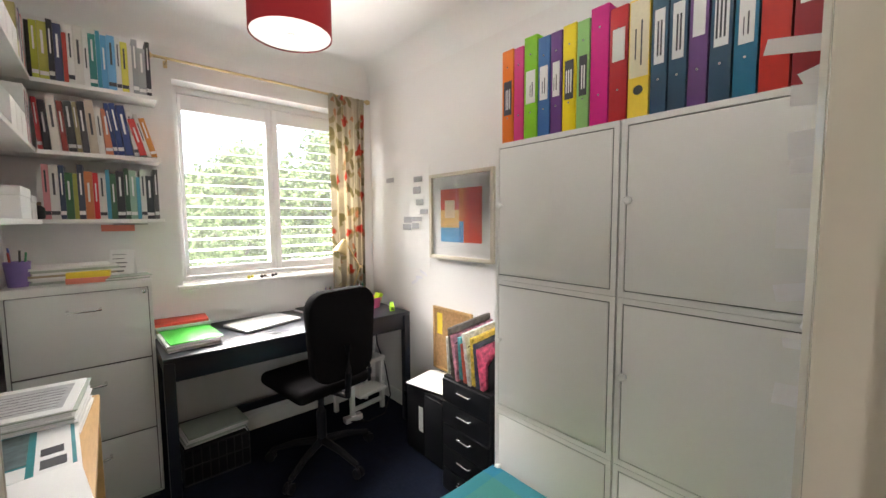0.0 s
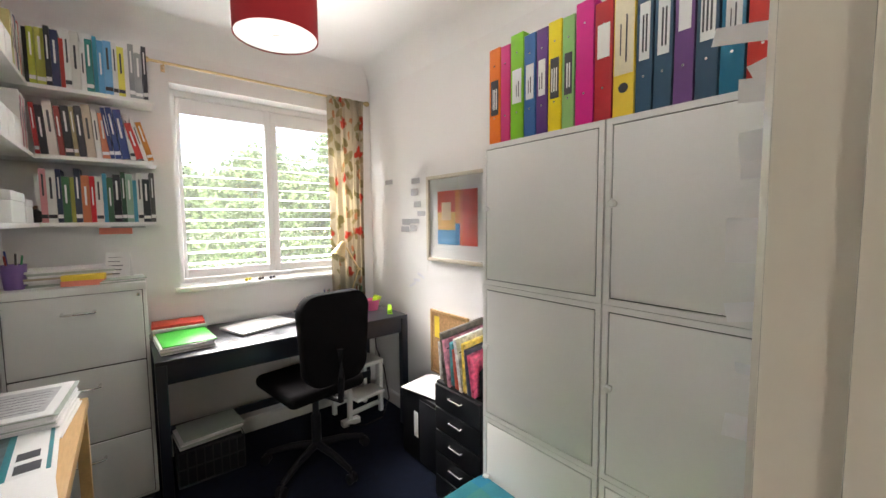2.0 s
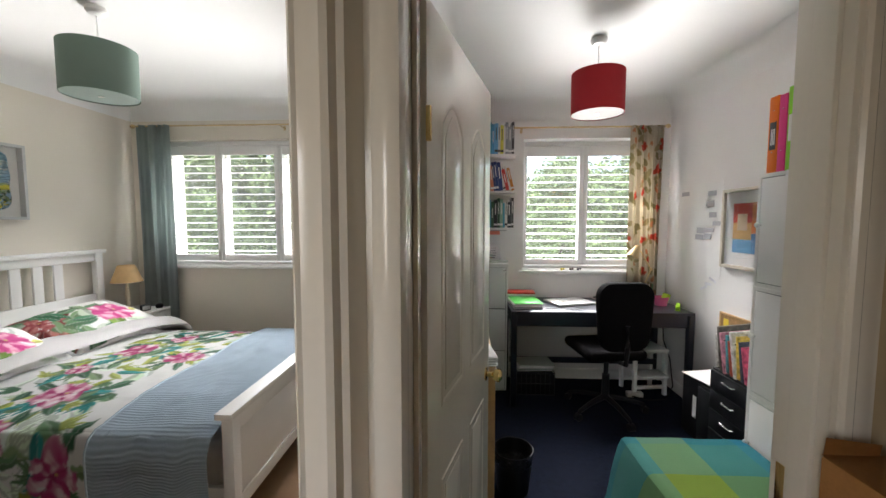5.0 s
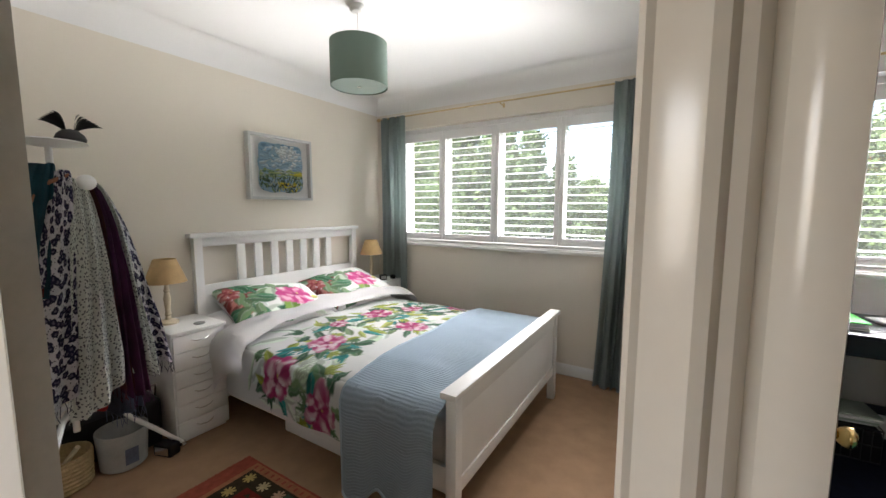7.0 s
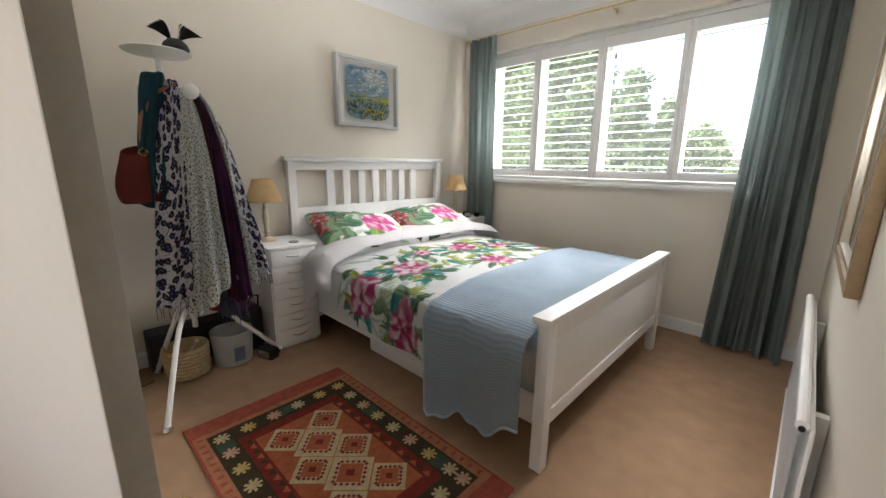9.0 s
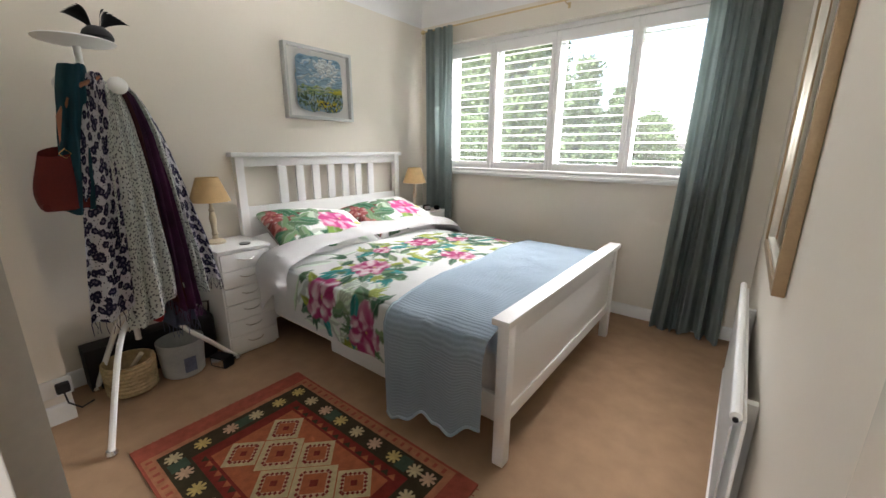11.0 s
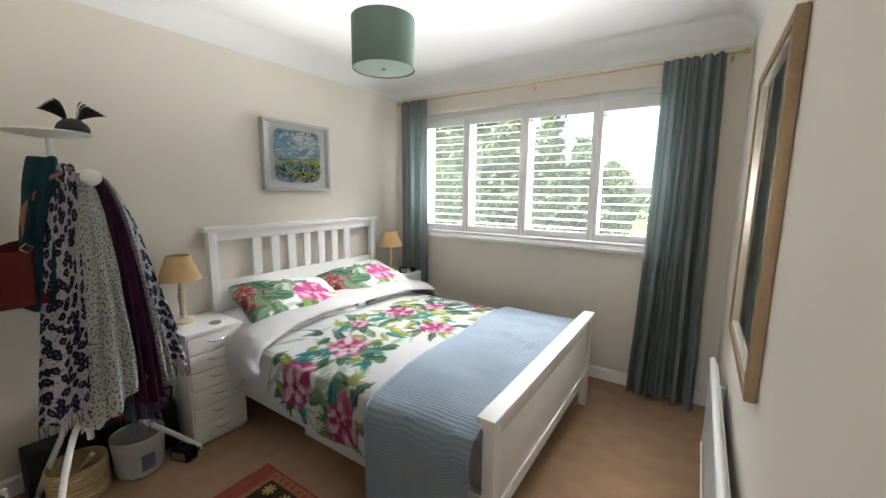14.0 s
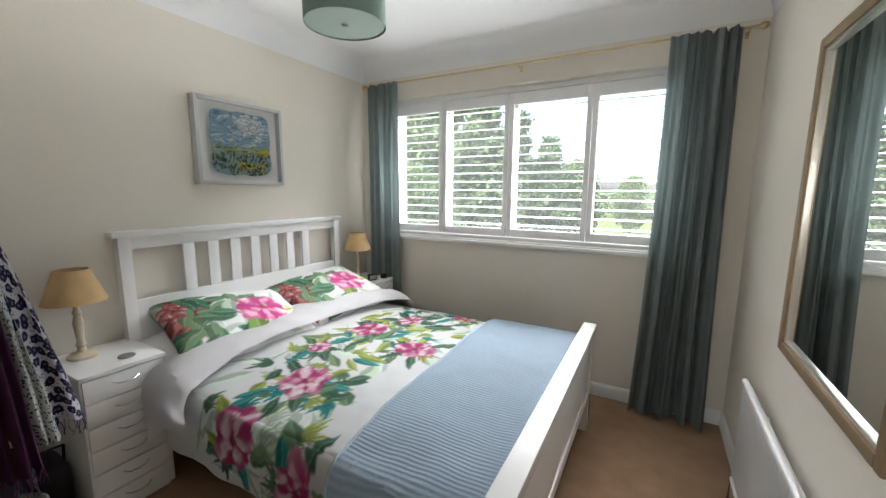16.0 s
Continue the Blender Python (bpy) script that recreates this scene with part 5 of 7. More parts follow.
ot = thing("covered_footstool", (0.62, 0.30, 0), 0, "low box seat under a blue and green checked wool throw", "footstool")
part("box_seat", box((0.03, 0.03, 0.0), (0.555, 0.78, 0.435), 0.02), pine, ot)


def throw_at(u, v):
    x, y = -0.14 + 0.72 * u, -0.05 + 1.0 * v
    over = max(0, 0.03 - x) * 1.0
    overy = max(0, y - 0.79)
    z = 0.447 - min(0.34, 2.0 * over * over / 0.06 + over * 0.9) - min(0.3, overy * 1.6)
    wob = 0.012 * math.sin(14 * v + 2) * min(1, over * 12) + 0.012 * math.sin(11 * u) * min(1, overy * 9)
    return Vector((x * (1.0 if x > 0.03 else 1) + (0.05 * over if over else 0) + wob, y - 0.45 * overy + wob * 0.5, z + 0.005 * noise.noise(Vector((x * 6, y * 6, 1)))))


part("throw", sheet(throw_at, 40, 44, 0.006), blanket, ot, "blue and green checked wool throw")

# ---- landing: cardboard box and pole ----
kraft = colour("orange brown cardboard", (0.42, 0.20, 0.06), 0.8, var=0.18, scale=8, grain=120, bump=0.12)
cbx = thing("cardboard_box", (0.55, -0.43, 0), 0, "tall stack of orange brown cartons with a red label", "cardboard box")
part("lower_carton", box((0, 0, 0), (0.42, 0.43, 0.52), 0.006), kraft, cbx)
part("upper_carton", box((0.002, 0.003, 0.521), (0.416, 0.428, 1.038), 0.006), kraft, cbx)
part("flap", sheet(lambda u, v: Vector((0.002 + 0.414 * u, 0.003 + 0.205 * v, 1.0395 + 0.006 * v + 0.002 * math.sin(5 * u))), 6, 4, 0.003), kraft, cbx)
part("flap", sheet(lambda u, v: Vector((0.002 + 0.414 * u, 0.428 - 0.208 * v, 1.0395 + 0.004 * v)), 6, 4, 0.003), kraft, cbx)
part("raised_flap", sheet(lambda u, v: Vector((0.004 + 0.10 * u, 0.425 - 0.004 * v, 1.041 + 0.035 * v - 0.012 * u * v)), 4, 3, 0.003), kraft, cbx)
bw = thing("wooden_bowl", (0.87, -0.10, 1.0455), 0, "small dark wooden bowl on the cardboard box", "bowl")
part("bowl_shell", lathe([(0.022, 0.0), (0.035, 0.006), (0.058, 0.026), (0.064, 0.042), (0.060, 0.043), (0.050, 0.024), (0.022, 0.010), (0.003, 0.009)], 28), colour("dark turned wood", (0.10, 0.035, 0.012), 0.4, var=0.3, scale=14, grain=80, bump=0.1), bw)
lb = part("red_label", box((-0.0008, 0.16, 0.85), (0.0014, 0.30, 0.99)), colour("red label", (0.60, 0.03, 0.03), 0.5), cbx)
part("label_text", boxes([((-0.0016, 0.18, 0.88 + 0.03 * k), (-0.0009, 0.28, 0.89 + 0.03 * k)) for k in range(3)]), paper, lb)
wp = thing("white_pole", (0.768, 0.020, 1.0455), 0, "slim white pole leaning on the landing wall", "pole")
part("shaft", box((-0.006, -0.005, 0.0), (0.006, 0.005, 0.20), 0.003, 2, pose(0, 0, 0, 0, 8, 0)), white_paint, wp)
part("tip", box((-0.004, -0.004, 0.201), (0.004, 0.004, 0.218), 0.002, 2, pose(0, 0, 0, 0, 8, 0)), kraft, wp)
knob = part("wall_knob", lathe([(0.010, 0.0), (0.012, 0.008), (0.007, 0.016)], 14), kraft, wp, "dull brown knob")
knob.matrix_basis = pose(0.034, 0.012, 0.235, 90, 0, 0)

# ---- bedroom: cloth tools ----
def cloth(f, nu, nv, su, sv, thick=0.0):
    """A cloth surface f(u, v) whose pattern runs su by sv metres."""
    bm = sheet(f, nu, nv)
    uv = bm.loops.layers.uv.new("cloth")
    bm.verts.index_update()
    for fc_ in bm.faces:
        for lp_ in fc_.loops:
            i = lp_.vert.index
            lp_[uv].uv = ((i // (nv + 1)) / nu * su, (i % (nv + 1)) / nv * sv)
    if thick:
        bmesh.ops.solidify(bm, geom=bm.faces[:], thickness=thick)
    return bm


def print_mat(name, base, layers, rough=0.85, weave=260.0, bump=0.25):
    m = bpy.data.materials.new(name)
    m.use_nodes = True
    n, l = m.node_tree.nodes, m.node_tree.links
    b = n["Principled BSDF"]
    b.inputs["Roughness"].default_value = rough
    b.inputs["Specular IOR Level"].default_value = 0.2
    tc = n.new("ShaderNodeTexCoord")
    l.new(layered(n, l, tc.outputs["UV"], base, layers), b.inputs["Base Color"])
    nz = n.new("ShaderNodeTexNoise")
    nz.inputs["Scale"].default_value = weave
    l.new(tc.outputs["UV"], nz.inputs["Vector"])
    bp = n.new("ShaderNodeBump")
    bp.inputs["Strength"].default_value, bp.inputs["Distance"].default_value = bump, 0.002
    l.new(nz.outputs[0], bp.inputs["Height"])
    l.new(bp.outputs[0], b.inputs["Normal"])
    return m


# ---- printed cotton: the pattern is drawn shape by shape on the cloth ----
class Print:
    """Colours at the points of a cloth grid, in metres along and across it."""

    def __init__(self, nu, nv, su, sv, base):
        self.a, self.b = np.meshgrid(np.linspace(0, su, nu + 1), np.linspace(0, sv, nv + 1), indexing="ij")
        wob = np.sin(self.a * 61 + 2 * np.sin(self.b * 43)) + np.sin(self.b * 57 + 2 * np.sin(self.a * 39))
        self.a, self.b = self.a + 0.003 * wob, self.b + 0.003 * np.roll(wob, 9, 1)
        self.c = np.ones((*self.a.shape, 3)) * np.array(base)

    def lay(self, mask, col):
        m = np.clip(mask, 0, 1)[..., None]
        self.c = self.c * (1 - m) + np.asarray(col) * m

    def leaf(self, a, b, length, width, turn, col, rib=0.6, tooth=0.0):
        ca, sa = math.cos(turn), math.sin(turn)
        l = ((self.a - a) * ca + (self.b - b) * sa) / length
        w = (-(self.a - a) * sa + (self.b - b) * ca) / width - 0.35 * (l - 0.5) ** 2
        half = np.sin(np.pi * np.clip(l, 0, 1)) ** 0.75 * (1 - 0.35 * l) * (1 + tooth * np.sin(l * 34))
        body = np.array(col) * (0.8 + 0.45 * (w > 0)[..., None])
        self.lay((half - np.abs(w)) * 5, body)
        self.lay((0.10 - np.abs(w)) * 9 * (half > 0.12) * rib, np.array(col) * 0.5 + 0.35)
        for k in (-1, 1):
            self.lay((0.12 - np.abs((l * 6 - k * w * 1.6) % 1.0 - 0.5)) * 3 * (half > np.abs(w)) * (k * w > 0) * rib * 0.6, np.array(col) * 0.6 + 0.22)

    def fan(self, a, b, length, turn, col, n=6):
        for k in range(n):
            self.leaf(a, b, length * (0.75 + 0.25 * math.sin(k * 2.1)), length * 0.115, turn + (k - n / 2) * 0.30, col, 0.3)

    def flower(self, a, b, r, turn, dark, pale, seed=0):
        """Five ruffled petals in uneven patches of deep and pale colour."""
        da, db = self.a - a, self.b - b
        th, rho = np.arctan2(db, da) + turn, np.hypot(da, db)
        k = 1 / r
        blot = np.sin(5.1 * k * da + 1.7 * np.sin(3.3 * k * db + seed) + seed) * np.sin(4.3 * k * db + 1.5 * np.sin(3.9 * k * da + 2 * seed) + 1.3 * seed)
        fine = np.sin(13 * k * da + 2 * np.sin(7 * k * db + seed)) * np.sin(11 * k * db + 2 * np.sin(9 * k * da))
        ph = 2.5 * th + 0.5 * np.sin(th + seed) + 0.35 * np.sin(2 * th + 2 * seed)
        petal = np.abs(np.cos(ph))
        edge = r * (0.78 + 0.26 * petal ** 0.6 + 0.10 * np.sin(2 * th + seed) + 0.05 * np.sin(9 * th + 3 * seed) + 0.05 * fine)
        t = rho / edge
        inside = np.clip((1 - t) * 14, 0, 1)
        mid = 0.55 * np.asarray(dark) + 0.45 * np.asarray(pale)
        self.lay(inside, dark)
        self.lay(inside * np.clip(1.6 * (petal - 0.35) + 0.9 * blot, 0, 1), mid)
        self.lay(inside * np.clip(2.2 * petal * np.sin(np.pi * np.clip(t, 0, 1) ** 1.3) + 1.5 * blot + 0.5 * fine - 1.25, 0, 1), pale)
        self.lay(inside * np.clip(3.0 * blot * (t > 0.45) - 1.6 + 0.8 * fine, 0, 1), (0.80, 0.76, 0.78))
        self.lay(inside * np.clip((0.16 - petal) * 6, 0, 1) * (t > 0.3), np.array(dark) * 0.7)
        self.lay(np.clip((0.22 + 0.06 * fine - t) * 8, 0, 1), np.array(dark) * 0.65)
        self.lay((0.09 - np.hypot(da - 0.018, db - 0.012) / r) * 12, (0.62, 0.58, 0.16))

    def onto(self, bm):
        lay = bm.verts.layers.float_color.new("print")
        flat = np.clip(self.c.reshape(-1, 3), 0, 1)
        n = len(flat)
        bm.verts.index_update()
        for v in bm.verts:
            p = flat[v.index % n]
            v[lay] = (p[0], p[1], p[2], 1.0)
        return bm


def drawn_mat(name, weave=260.0):
    m = print_mat(name, (0.8, 0.8, 0.8), [((3, 0.0, 1.0), (0.8, 0.8, 0.8))], weave=weave)
    n, l = m.node_tree.nodes, m.node_tree.links
    at = n.new("ShaderNodeAttribute")
    at.attribute_name = "print"
    l.new(at.outputs["Color"], n["Principled BSDF"].inputs["Base Color"])
    return m


PINK, BLUSH = (0.46, 0.06, 0.19), (0.80, 0.60, 0.67)
LEAVES = ((0.33, 0.40, 0.07), (0.07, 0.17, 0.10), (0.13, 0.24, 0.13), (0.38, 0.44, 0.12), (0.03, 0.27, 0.26), (0.20, 0.30, 0.16), (0.05, 0.13, 0.08))
WASH = ((0.64, 0.72, 0.64), (0.68, 0.75, 0.72), (0.55, 0.66, 0.52))
duvet_print = drawn_mat("white cotton with pink hibiscus and green leaves")
pillow_print = drawn_mat("pillow cotton with pink flowers and leaves")
white_cotton = colour("white cotton", (0.82, 0.81, 0.81), 0.9, var=0.03, scale=5, grain=300, bump=0.15, spec=0.2)
ribbed = bpy.data.materials.new("pale blue ribbed cotton throw")
ribbed.use_nodes = True
n, l = ribbed.node_tree.nodes, ribbed.node_tree.links
b = n["Principled BSDF"]
b.inputs["Roughness"].default_value = 0.95
b.inputs["Specular IOR Level"].default_value = 0.2
tc, wv, rp, bp = n.new("ShaderNodeTexCoord"), n.new("ShaderNodeTexWave"), n.new("ShaderNodeValToRGB"), n.new("ShaderNodeBump")
wv.bands_direction = "Y"
wv.inputs["Scale"].default_value = 20
wv.inputs["Distortion"].default_value = 0.6
l.new(tc.outputs["UV"], wv.inputs["Vector"])
rp.color_ramp.elements[0].color, rp.color_ramp.elements[1].color = (0.41, 0.51, 0.60, 1), (0.48, 0.585, 0.68, 1)
l.new(wv.outputs[0], rp.inputs[0])
l.new(rp.outputs[0], b.inputs["Base Color"])
bp.inputs["Strength"].default_value, bp.inputs["Distance"].default_value = 0.45, 0.004
l.new(wv.outputs[0], bp.inputs["Height"])
l.new(bp.outputs[0], b.inputs["Normal"])

# ---- bed ----
bed = thing("double_bed", (0, 0, 0), label="white painted wooden double bed with slatted headboard", category="bed")
Y0, Y1 = 0.80, 2.32
XH, XF = -3.19, -1.10
for yy in (Y0, Y1 - 0.055):
    part("head_post", box((XH, yy, 0.0), (XH + 0.05, yy + 0.055, 1.218), 0.003), white_paint, bed)
    part("foot_post", box((XF - 0.05, yy, 0.0), (XF, yy + 0.055, 0.64), 0.003), white_paint, bed)
part("head_cap", box((XH - 0.008, Y0 - 0.025, 1.2185), (XH + 0.062, Y1 + 0.025, 1.248), 0.004), white_paint, bed)
part("foot_cap", box((XF - 0.064, Y0 - 0.025, 0.6405), (XF + 0.012, Y1 + 0.025, 0.668), 0.004), white_paint, bed)
part("head_top_rail", box((XH + 0.008, Y0 + 0.0555, 1.155), (XH + 0.036, Y1 - 0.0555, 1.218), 0.003), white_paint, bed)
part("head_low_panel", box((XH + 0.012, Y0 + 0.0555, 0.28), (XH + 0.032, Y1 - 0.0555, 0.885), 0.003), white_paint, bed)
for k in range(7):
    yy = 1.106 + k * 0.1405
    part("head_slat", box((XH + 0.012, yy, 0.8855), (XH + 0.03, yy + 0.064, 1.1545), 0.003), white_paint, bed)
part("foot_top_rail", box((XF - 0.04, Y0 + 0.0555, 0.56), (XF - 0.008, Y1 - 0.0555, 0.64), 0.003), white_paint, bed)
part("foot_panel", box((XF - 0.034, Y0 + 0.0555, 0.255), (XF - 0.016, Y1 - 0.0555, 0.56), 0.002), white_paint, bed)
part("foot_low_rail", box((XF - 0.04, Y0 + 0.0555, 0.19), (XF - 0.008, Y1 - 0.0555, 0.255), 0.003), white_paint, bed)
for yy in (Y0 + 0.006, Y1 - 0.03):
    part("side_rail", box((XH + 0.0505, yy, 0.20), (XF - 0.0505, yy + 0.024, 0.32), 0.003), white_paint, bed)
part("slatted_base", box((XH + 0.06, Y0 + 0.035, 0.24), (XF - 0.06, Y1 - 0.035, 0.27), 0.003), pine, bed)
mt = thing("mattress", (0, 0, 0), label="white mattress on the bed base", category="mattress")
part("mattress_body", cushion((-3.13, 0.838, 0.2705), (-1.165, 2.282, 0.50), 0.04), white_cotton, mt)


def drape(x0, x1, out, hang_near, hang_far, ztop, wav, seed):
    """Cloth lying over the mattress from side to side, hanging past both edges."""
    yn, yf = 0.80, 2.33

    def at(u, v):
        x = x0 + (x1 - x0) * u
        hn = hang_near(u) if callable(hang_near) else hang_near
        s = v * (HN + (yf - yn) + hang_far) - HN
        if s < 0:
            q = min(1.0, -s / HN) * hn
            y, z = yn - out * math.sin(min(q / 0.08, 1) * math.pi / 2), ztop - 0.05 * (1 - math.cos(min(q / 0.08, 1) * math.pi / 2)) - max(0, q - 0.03)
            y -= wav * math.sin(19 * x + seed) * min(1, q * 4) + 0.03 * q
        elif s > yf - yn:
            q = s - (yf - yn)
            y, z = yf + out * math.sin(min(q / 0.08, 1) * math.pi / 2), ztop - 0.05 * (1 - math.cos(min(q / 0.08, 1) * math.pi / 2)) - max(0, q - 0.03)
        else:
            y = yn + s
            e = min(s, yf - yn - s)
            z = ztop + 0.035 * min(1, e / 0.25) ** 0.6 + 0.012 * noise.noise(Vector((x * 3.1, y * 3.1, seed))) + 0.006 * noise.noise(Vector((x * 9, y * 9, seed)))
        return Vector((x, y, z))
    HN = max(hang_near(k / 10) for k in range(11)) if callable(hang_near) else hang_near
    return at


dv = thing("duvet", (0, 0, 0), label="white duvet printed with pink hibiscus and green leaves", category="duvet")
NU, NV = 230, 310
pat = Print(NU, NV, 1.55, 2.05, (0.80, 0.81, 0.80))
rnd = random.Random(12)
blooms = ((0.50, 0.19, 0.125), (0.86, 0.10, 0.122), (0.56, 0.55, 0.130), (0.81, 1.09, 0.115), (0.39, 1.21, 0.115), (0.52, 1.49, 0.09), (0.34, 0.85, 0.07), (0.80, 1.72, 0.09))
for k in range(70):
    pat.leaf(rnd.uniform(0.2, 0.92), rnd.uniform(0.0, 2.0), rnd.uniform(0.12, 0.28), rnd.uniform(0.02, 0.05), rnd.uniform(0, 6.28), rnd.choice(WASH), 0.2)
for k in range(75):
    pat.fan(rnd.uniform(0.25, 0.85), rnd.uniform(0.0, 2.0), rnd.uniform(0.10, 0.16), rnd.uniform(0, 6.28), rnd.choice(LEAVES[1:6] + WASH))
for fa, fb, fr in blooms:
    a0 = rnd.uniform(0, 6.28)
    for k in range(7):
        ang = a0 + k * 0.9 + rnd.uniform(-0.25, 0.25)
        if k % 3 == 2:
            pat.fan(fa + fr * 0.6 * math.cos(ang), fb + fr * 0.6 * math.sin(ang), rnd.uniform(0.11, 0.15), ang, rnd.choice(LEAVES))
        else:
            pat.leaf(fa + fr * 0.5 * math.cos(ang), fb + fr * 0.5 * math.sin(ang), rnd.uniform(0.15, 0.22), rnd.uniform(0.032, 0.055), ang, rnd.choice(LEAVES), 0.7, rnd.choice((0, 0, 0.15)))
for k in range(64):
    pat.leaf(rnd.uniform(0.26, 0.90), rnd.uniform(0.0, 1.9), rnd.uniform(0.11, 0.20), rnd.uniform(0.026, 0.050), rnd.uniform(0, 6.28), rnd.choice(LEAVES), 0.6)
for k, (fa, fb, fr) in enumerate(blooms):
    pat.flower(fa, fb, fr, k * 1.3, PINK, BLUSH, k * 2.2)
part("duvet_cover", pat.onto(cloth(drape(-2.74, -1.19, 0.04, 0.27, 0.25, 0.562, 0.008, 2), NU, NV, 1.5, 2.0, 0.012)), duvet_print, dv)


def fold_at(u, v):
    base = drape(-2.77, -2.43, 0.10, lambda q: 0.31 - 0.16 * q, 0.2, 0.618, 0.012, 5)
    p = base(u, v)
    e = abs(v - 0.5) * 2
    p.x -= 0.20 * (1 - min(1, e * 1.15) ** 2.4) + 0.06 * e ** 6 * u
    p.z += 0.058 * math.sin(math.pi * min(max(u, 0), 1)) ** 0.7 + 0.008 * noise.noise(Vector((u * 4, v * 9, 2)))
    return p


part("turned_back_fold", cloth(fold_at, 22, 70, 0.4, 2.0, 0.022), white_cotton, dv, "plain white turned-back fold")
th = thing("bed_throw", (0, 0, 0), label="pale blue ribbed cotton throw across the foot of the bed", category="blanket")


def throw_hang(u):
    return 0.50 - 0.13 * u + 0.02 * math.sin(11 * u) + 0.012 * math.sin(27 * u)


lie = drape(-1.76, -1.162, 0.085, throw_hang, 0.3, 0.590, 0.012, 8)


def throw_lie(u, v):
    """The throw lies askew, narrower on its near side."""
    p = lie(u, v)
    p.x += 0.09 * (1 - u) * (1 - v)
    return p


part("throw_cloth", cloth(throw_lie, 40, 90, 0.6, 2.3, 0.008), ribbed, th)
part("hem", tube([throw_lie(k / 40, 0.0) + Vector((0, -0.004, 0)) for k in range(41)], 0.006, 6), ribbed, th)
part("side_hem", tube([throw_lie(0.0, k / 90) for k in range(91)], 0.005, 6), ribbed, th)


def pillow_pattern(label):
    """Red brown corner, dark leaves, one large pink bloom and a white end."""
    q = Print(96, 68, 0.7, 0.47, (0.78, 0.79, 0.77))
    r2 = random.Random(len(label))
    for k in range(8):
        q.leaf(r2.uniform(0.05, 0.5), r2.uniform(0.05, 0.4), 0.2, 0.04, r2.uniform(0, 6.28), r2.choice(WASH), 0.2)
    for k in range(30):
        q.leaf(r2.uniform(0.0, 0.16), r2.uniform(0.15, 0.46), 0.13, 0.05, r2.uniform(0, 6.28), r2.choice(((0.28, 0.07, 0.07), (0.16, 0.03, 0.03), (0.40, 0.16, 0.14))), 0.3)
    for k in range(38):
        q.leaf(r2.uniform(0.06, 0.38), r2.uniform(0.02, 0.42), 0.16, 0.045, r2.uniform(0, 6.28), r2.choice(((0.04, 0.15, 0.08), (0.06, 0.18, 0.10), (0.15, 0.25, 0.13), (0.10, 0.20, 0.11), (0.42, 0.50, 0.40))), 0.7)
    q.leaf(0.34, 0.0, 0.22, 0.075, 1.2, (0.17, 0.28, 0.06), 0.5)
    q.leaf(0.56, 0.16, 0.12, 0.03, 0.3, (0.50, 0.52, 0.14), 0.5)
    q.flower(0.45, 0.20, 0.13, 0.4, (0.55, 0.07, 0.24), (0.80, 0.45, 0.58), 1.0)
    q.flower(0.06, 0.32, 0.07, 1.4, (0.30, 0.06, 0.07), (0.50, 0.22, 0.20), 2.0)
    return q


def pillow(at, rot, material, label):
    p = thing("pillow", at, 0, label, "pillow", "pillows on the bed")
    p.matrix_world = pose(*at, *rot)
    for name, s, mtl in (("pillow_front", 1, material), ("pillow_back", -1, white_cotton)):
        def f(u, v, s=s):
            a, b2 = 2 * u - 1, 2 * v - 1
            t = max(0.0, (1 - a * a) * (1 - b2 * b2)) ** 0.42
            pinch = 1 - 0.09 * (1 - abs(a) ** 3) * b2 * b2
            return Vector((0.385 * a * (1 - 0.07 * (1 - b2 * b2) * a * a), 0.275 * b2 * pinch, s * (0.10 * t + 0.004) + 0.006 * noise.noise(Vector((a * 3, b2 * 3, s)))))
        if s == 1 and material is pillow_print:
            part(name, pillow_pattern(label).onto(cloth(f, 96, 68, 0.7, 0.47)), mtl, p)
        else:
            part(name, cloth(f, 24, 18, 0.7, 0.47), mtl, p)
    return p


pillow((-2.925, 1.245, 0.70), (20, 5, 84), pillow_print, "floral printed pillow leaning on the headboard")
pillow((-2.935, 1.99, 0.70), (20, -3, 93), pillow_print, "floral printed pillow leaning beside the other")
pillow((-2.93, 1.17, 0.60), (8, 0, 88), white_cotton, "plain white pillow lying flat underneath")
pillow((-2.93, 1.95, 0.60), (8, 0, 92), white_cotton, "plain white pillow lying flat underneath")
ub = thing("underbed_board", (-2.0, 0.95, 0.0), 0, "flat white storage boxes under the bed", "storage box")
part("board", box((-0.45, 0.0, 0.0), (0.45, 0.5, 0.10), 0.006), white_paint, ub)
part("lid", box((-0.46, -0.01, 0.1005), (0.46, 0.51, 0.125), 0.006), white_paint, ub)


# ---- bedside chests and lamps ----
def bedside(y0, y1, label):
    c = thing("bedside_chest", (-3.2, y0, 0), label=label, category="chest of drawers", group="bedside chests")
    w = y1 - y0
    part("carcass", box((0, 0, 0.02), (0.355, w, 0.672), 0.003), white_paint, c)
    part("top", box((-0.002, -0.004, 0.6725), (0.374, w + 0.004, 0.692), 0.004), white_paint, c)
    part("plinth", box((0.02, 0.015, 0), (0.34, w - 0.015, 0.02)), white_paint, c)
    for k in range(6):
        z = 0.03 + 0.107 * k
        d = part("drawer_front", box((0.3555, 0.008, z), (0.368, w - 0.008, z + 0.102), 0.003), white_paint, c)
        part("handle", tube([(0.368, w / 2 - 0.05, z + 0.065), (0.382, w / 2 - 0.03, z + 0.058), (0.386, w / 2, z + 0.056), (0.382, w / 2 + 0.03, z + 0.058), (0.368, w / 2 + 0.05, z + 0.065)], 0.003, 6), chrome, d, "thin bowed metal handle")
    return c


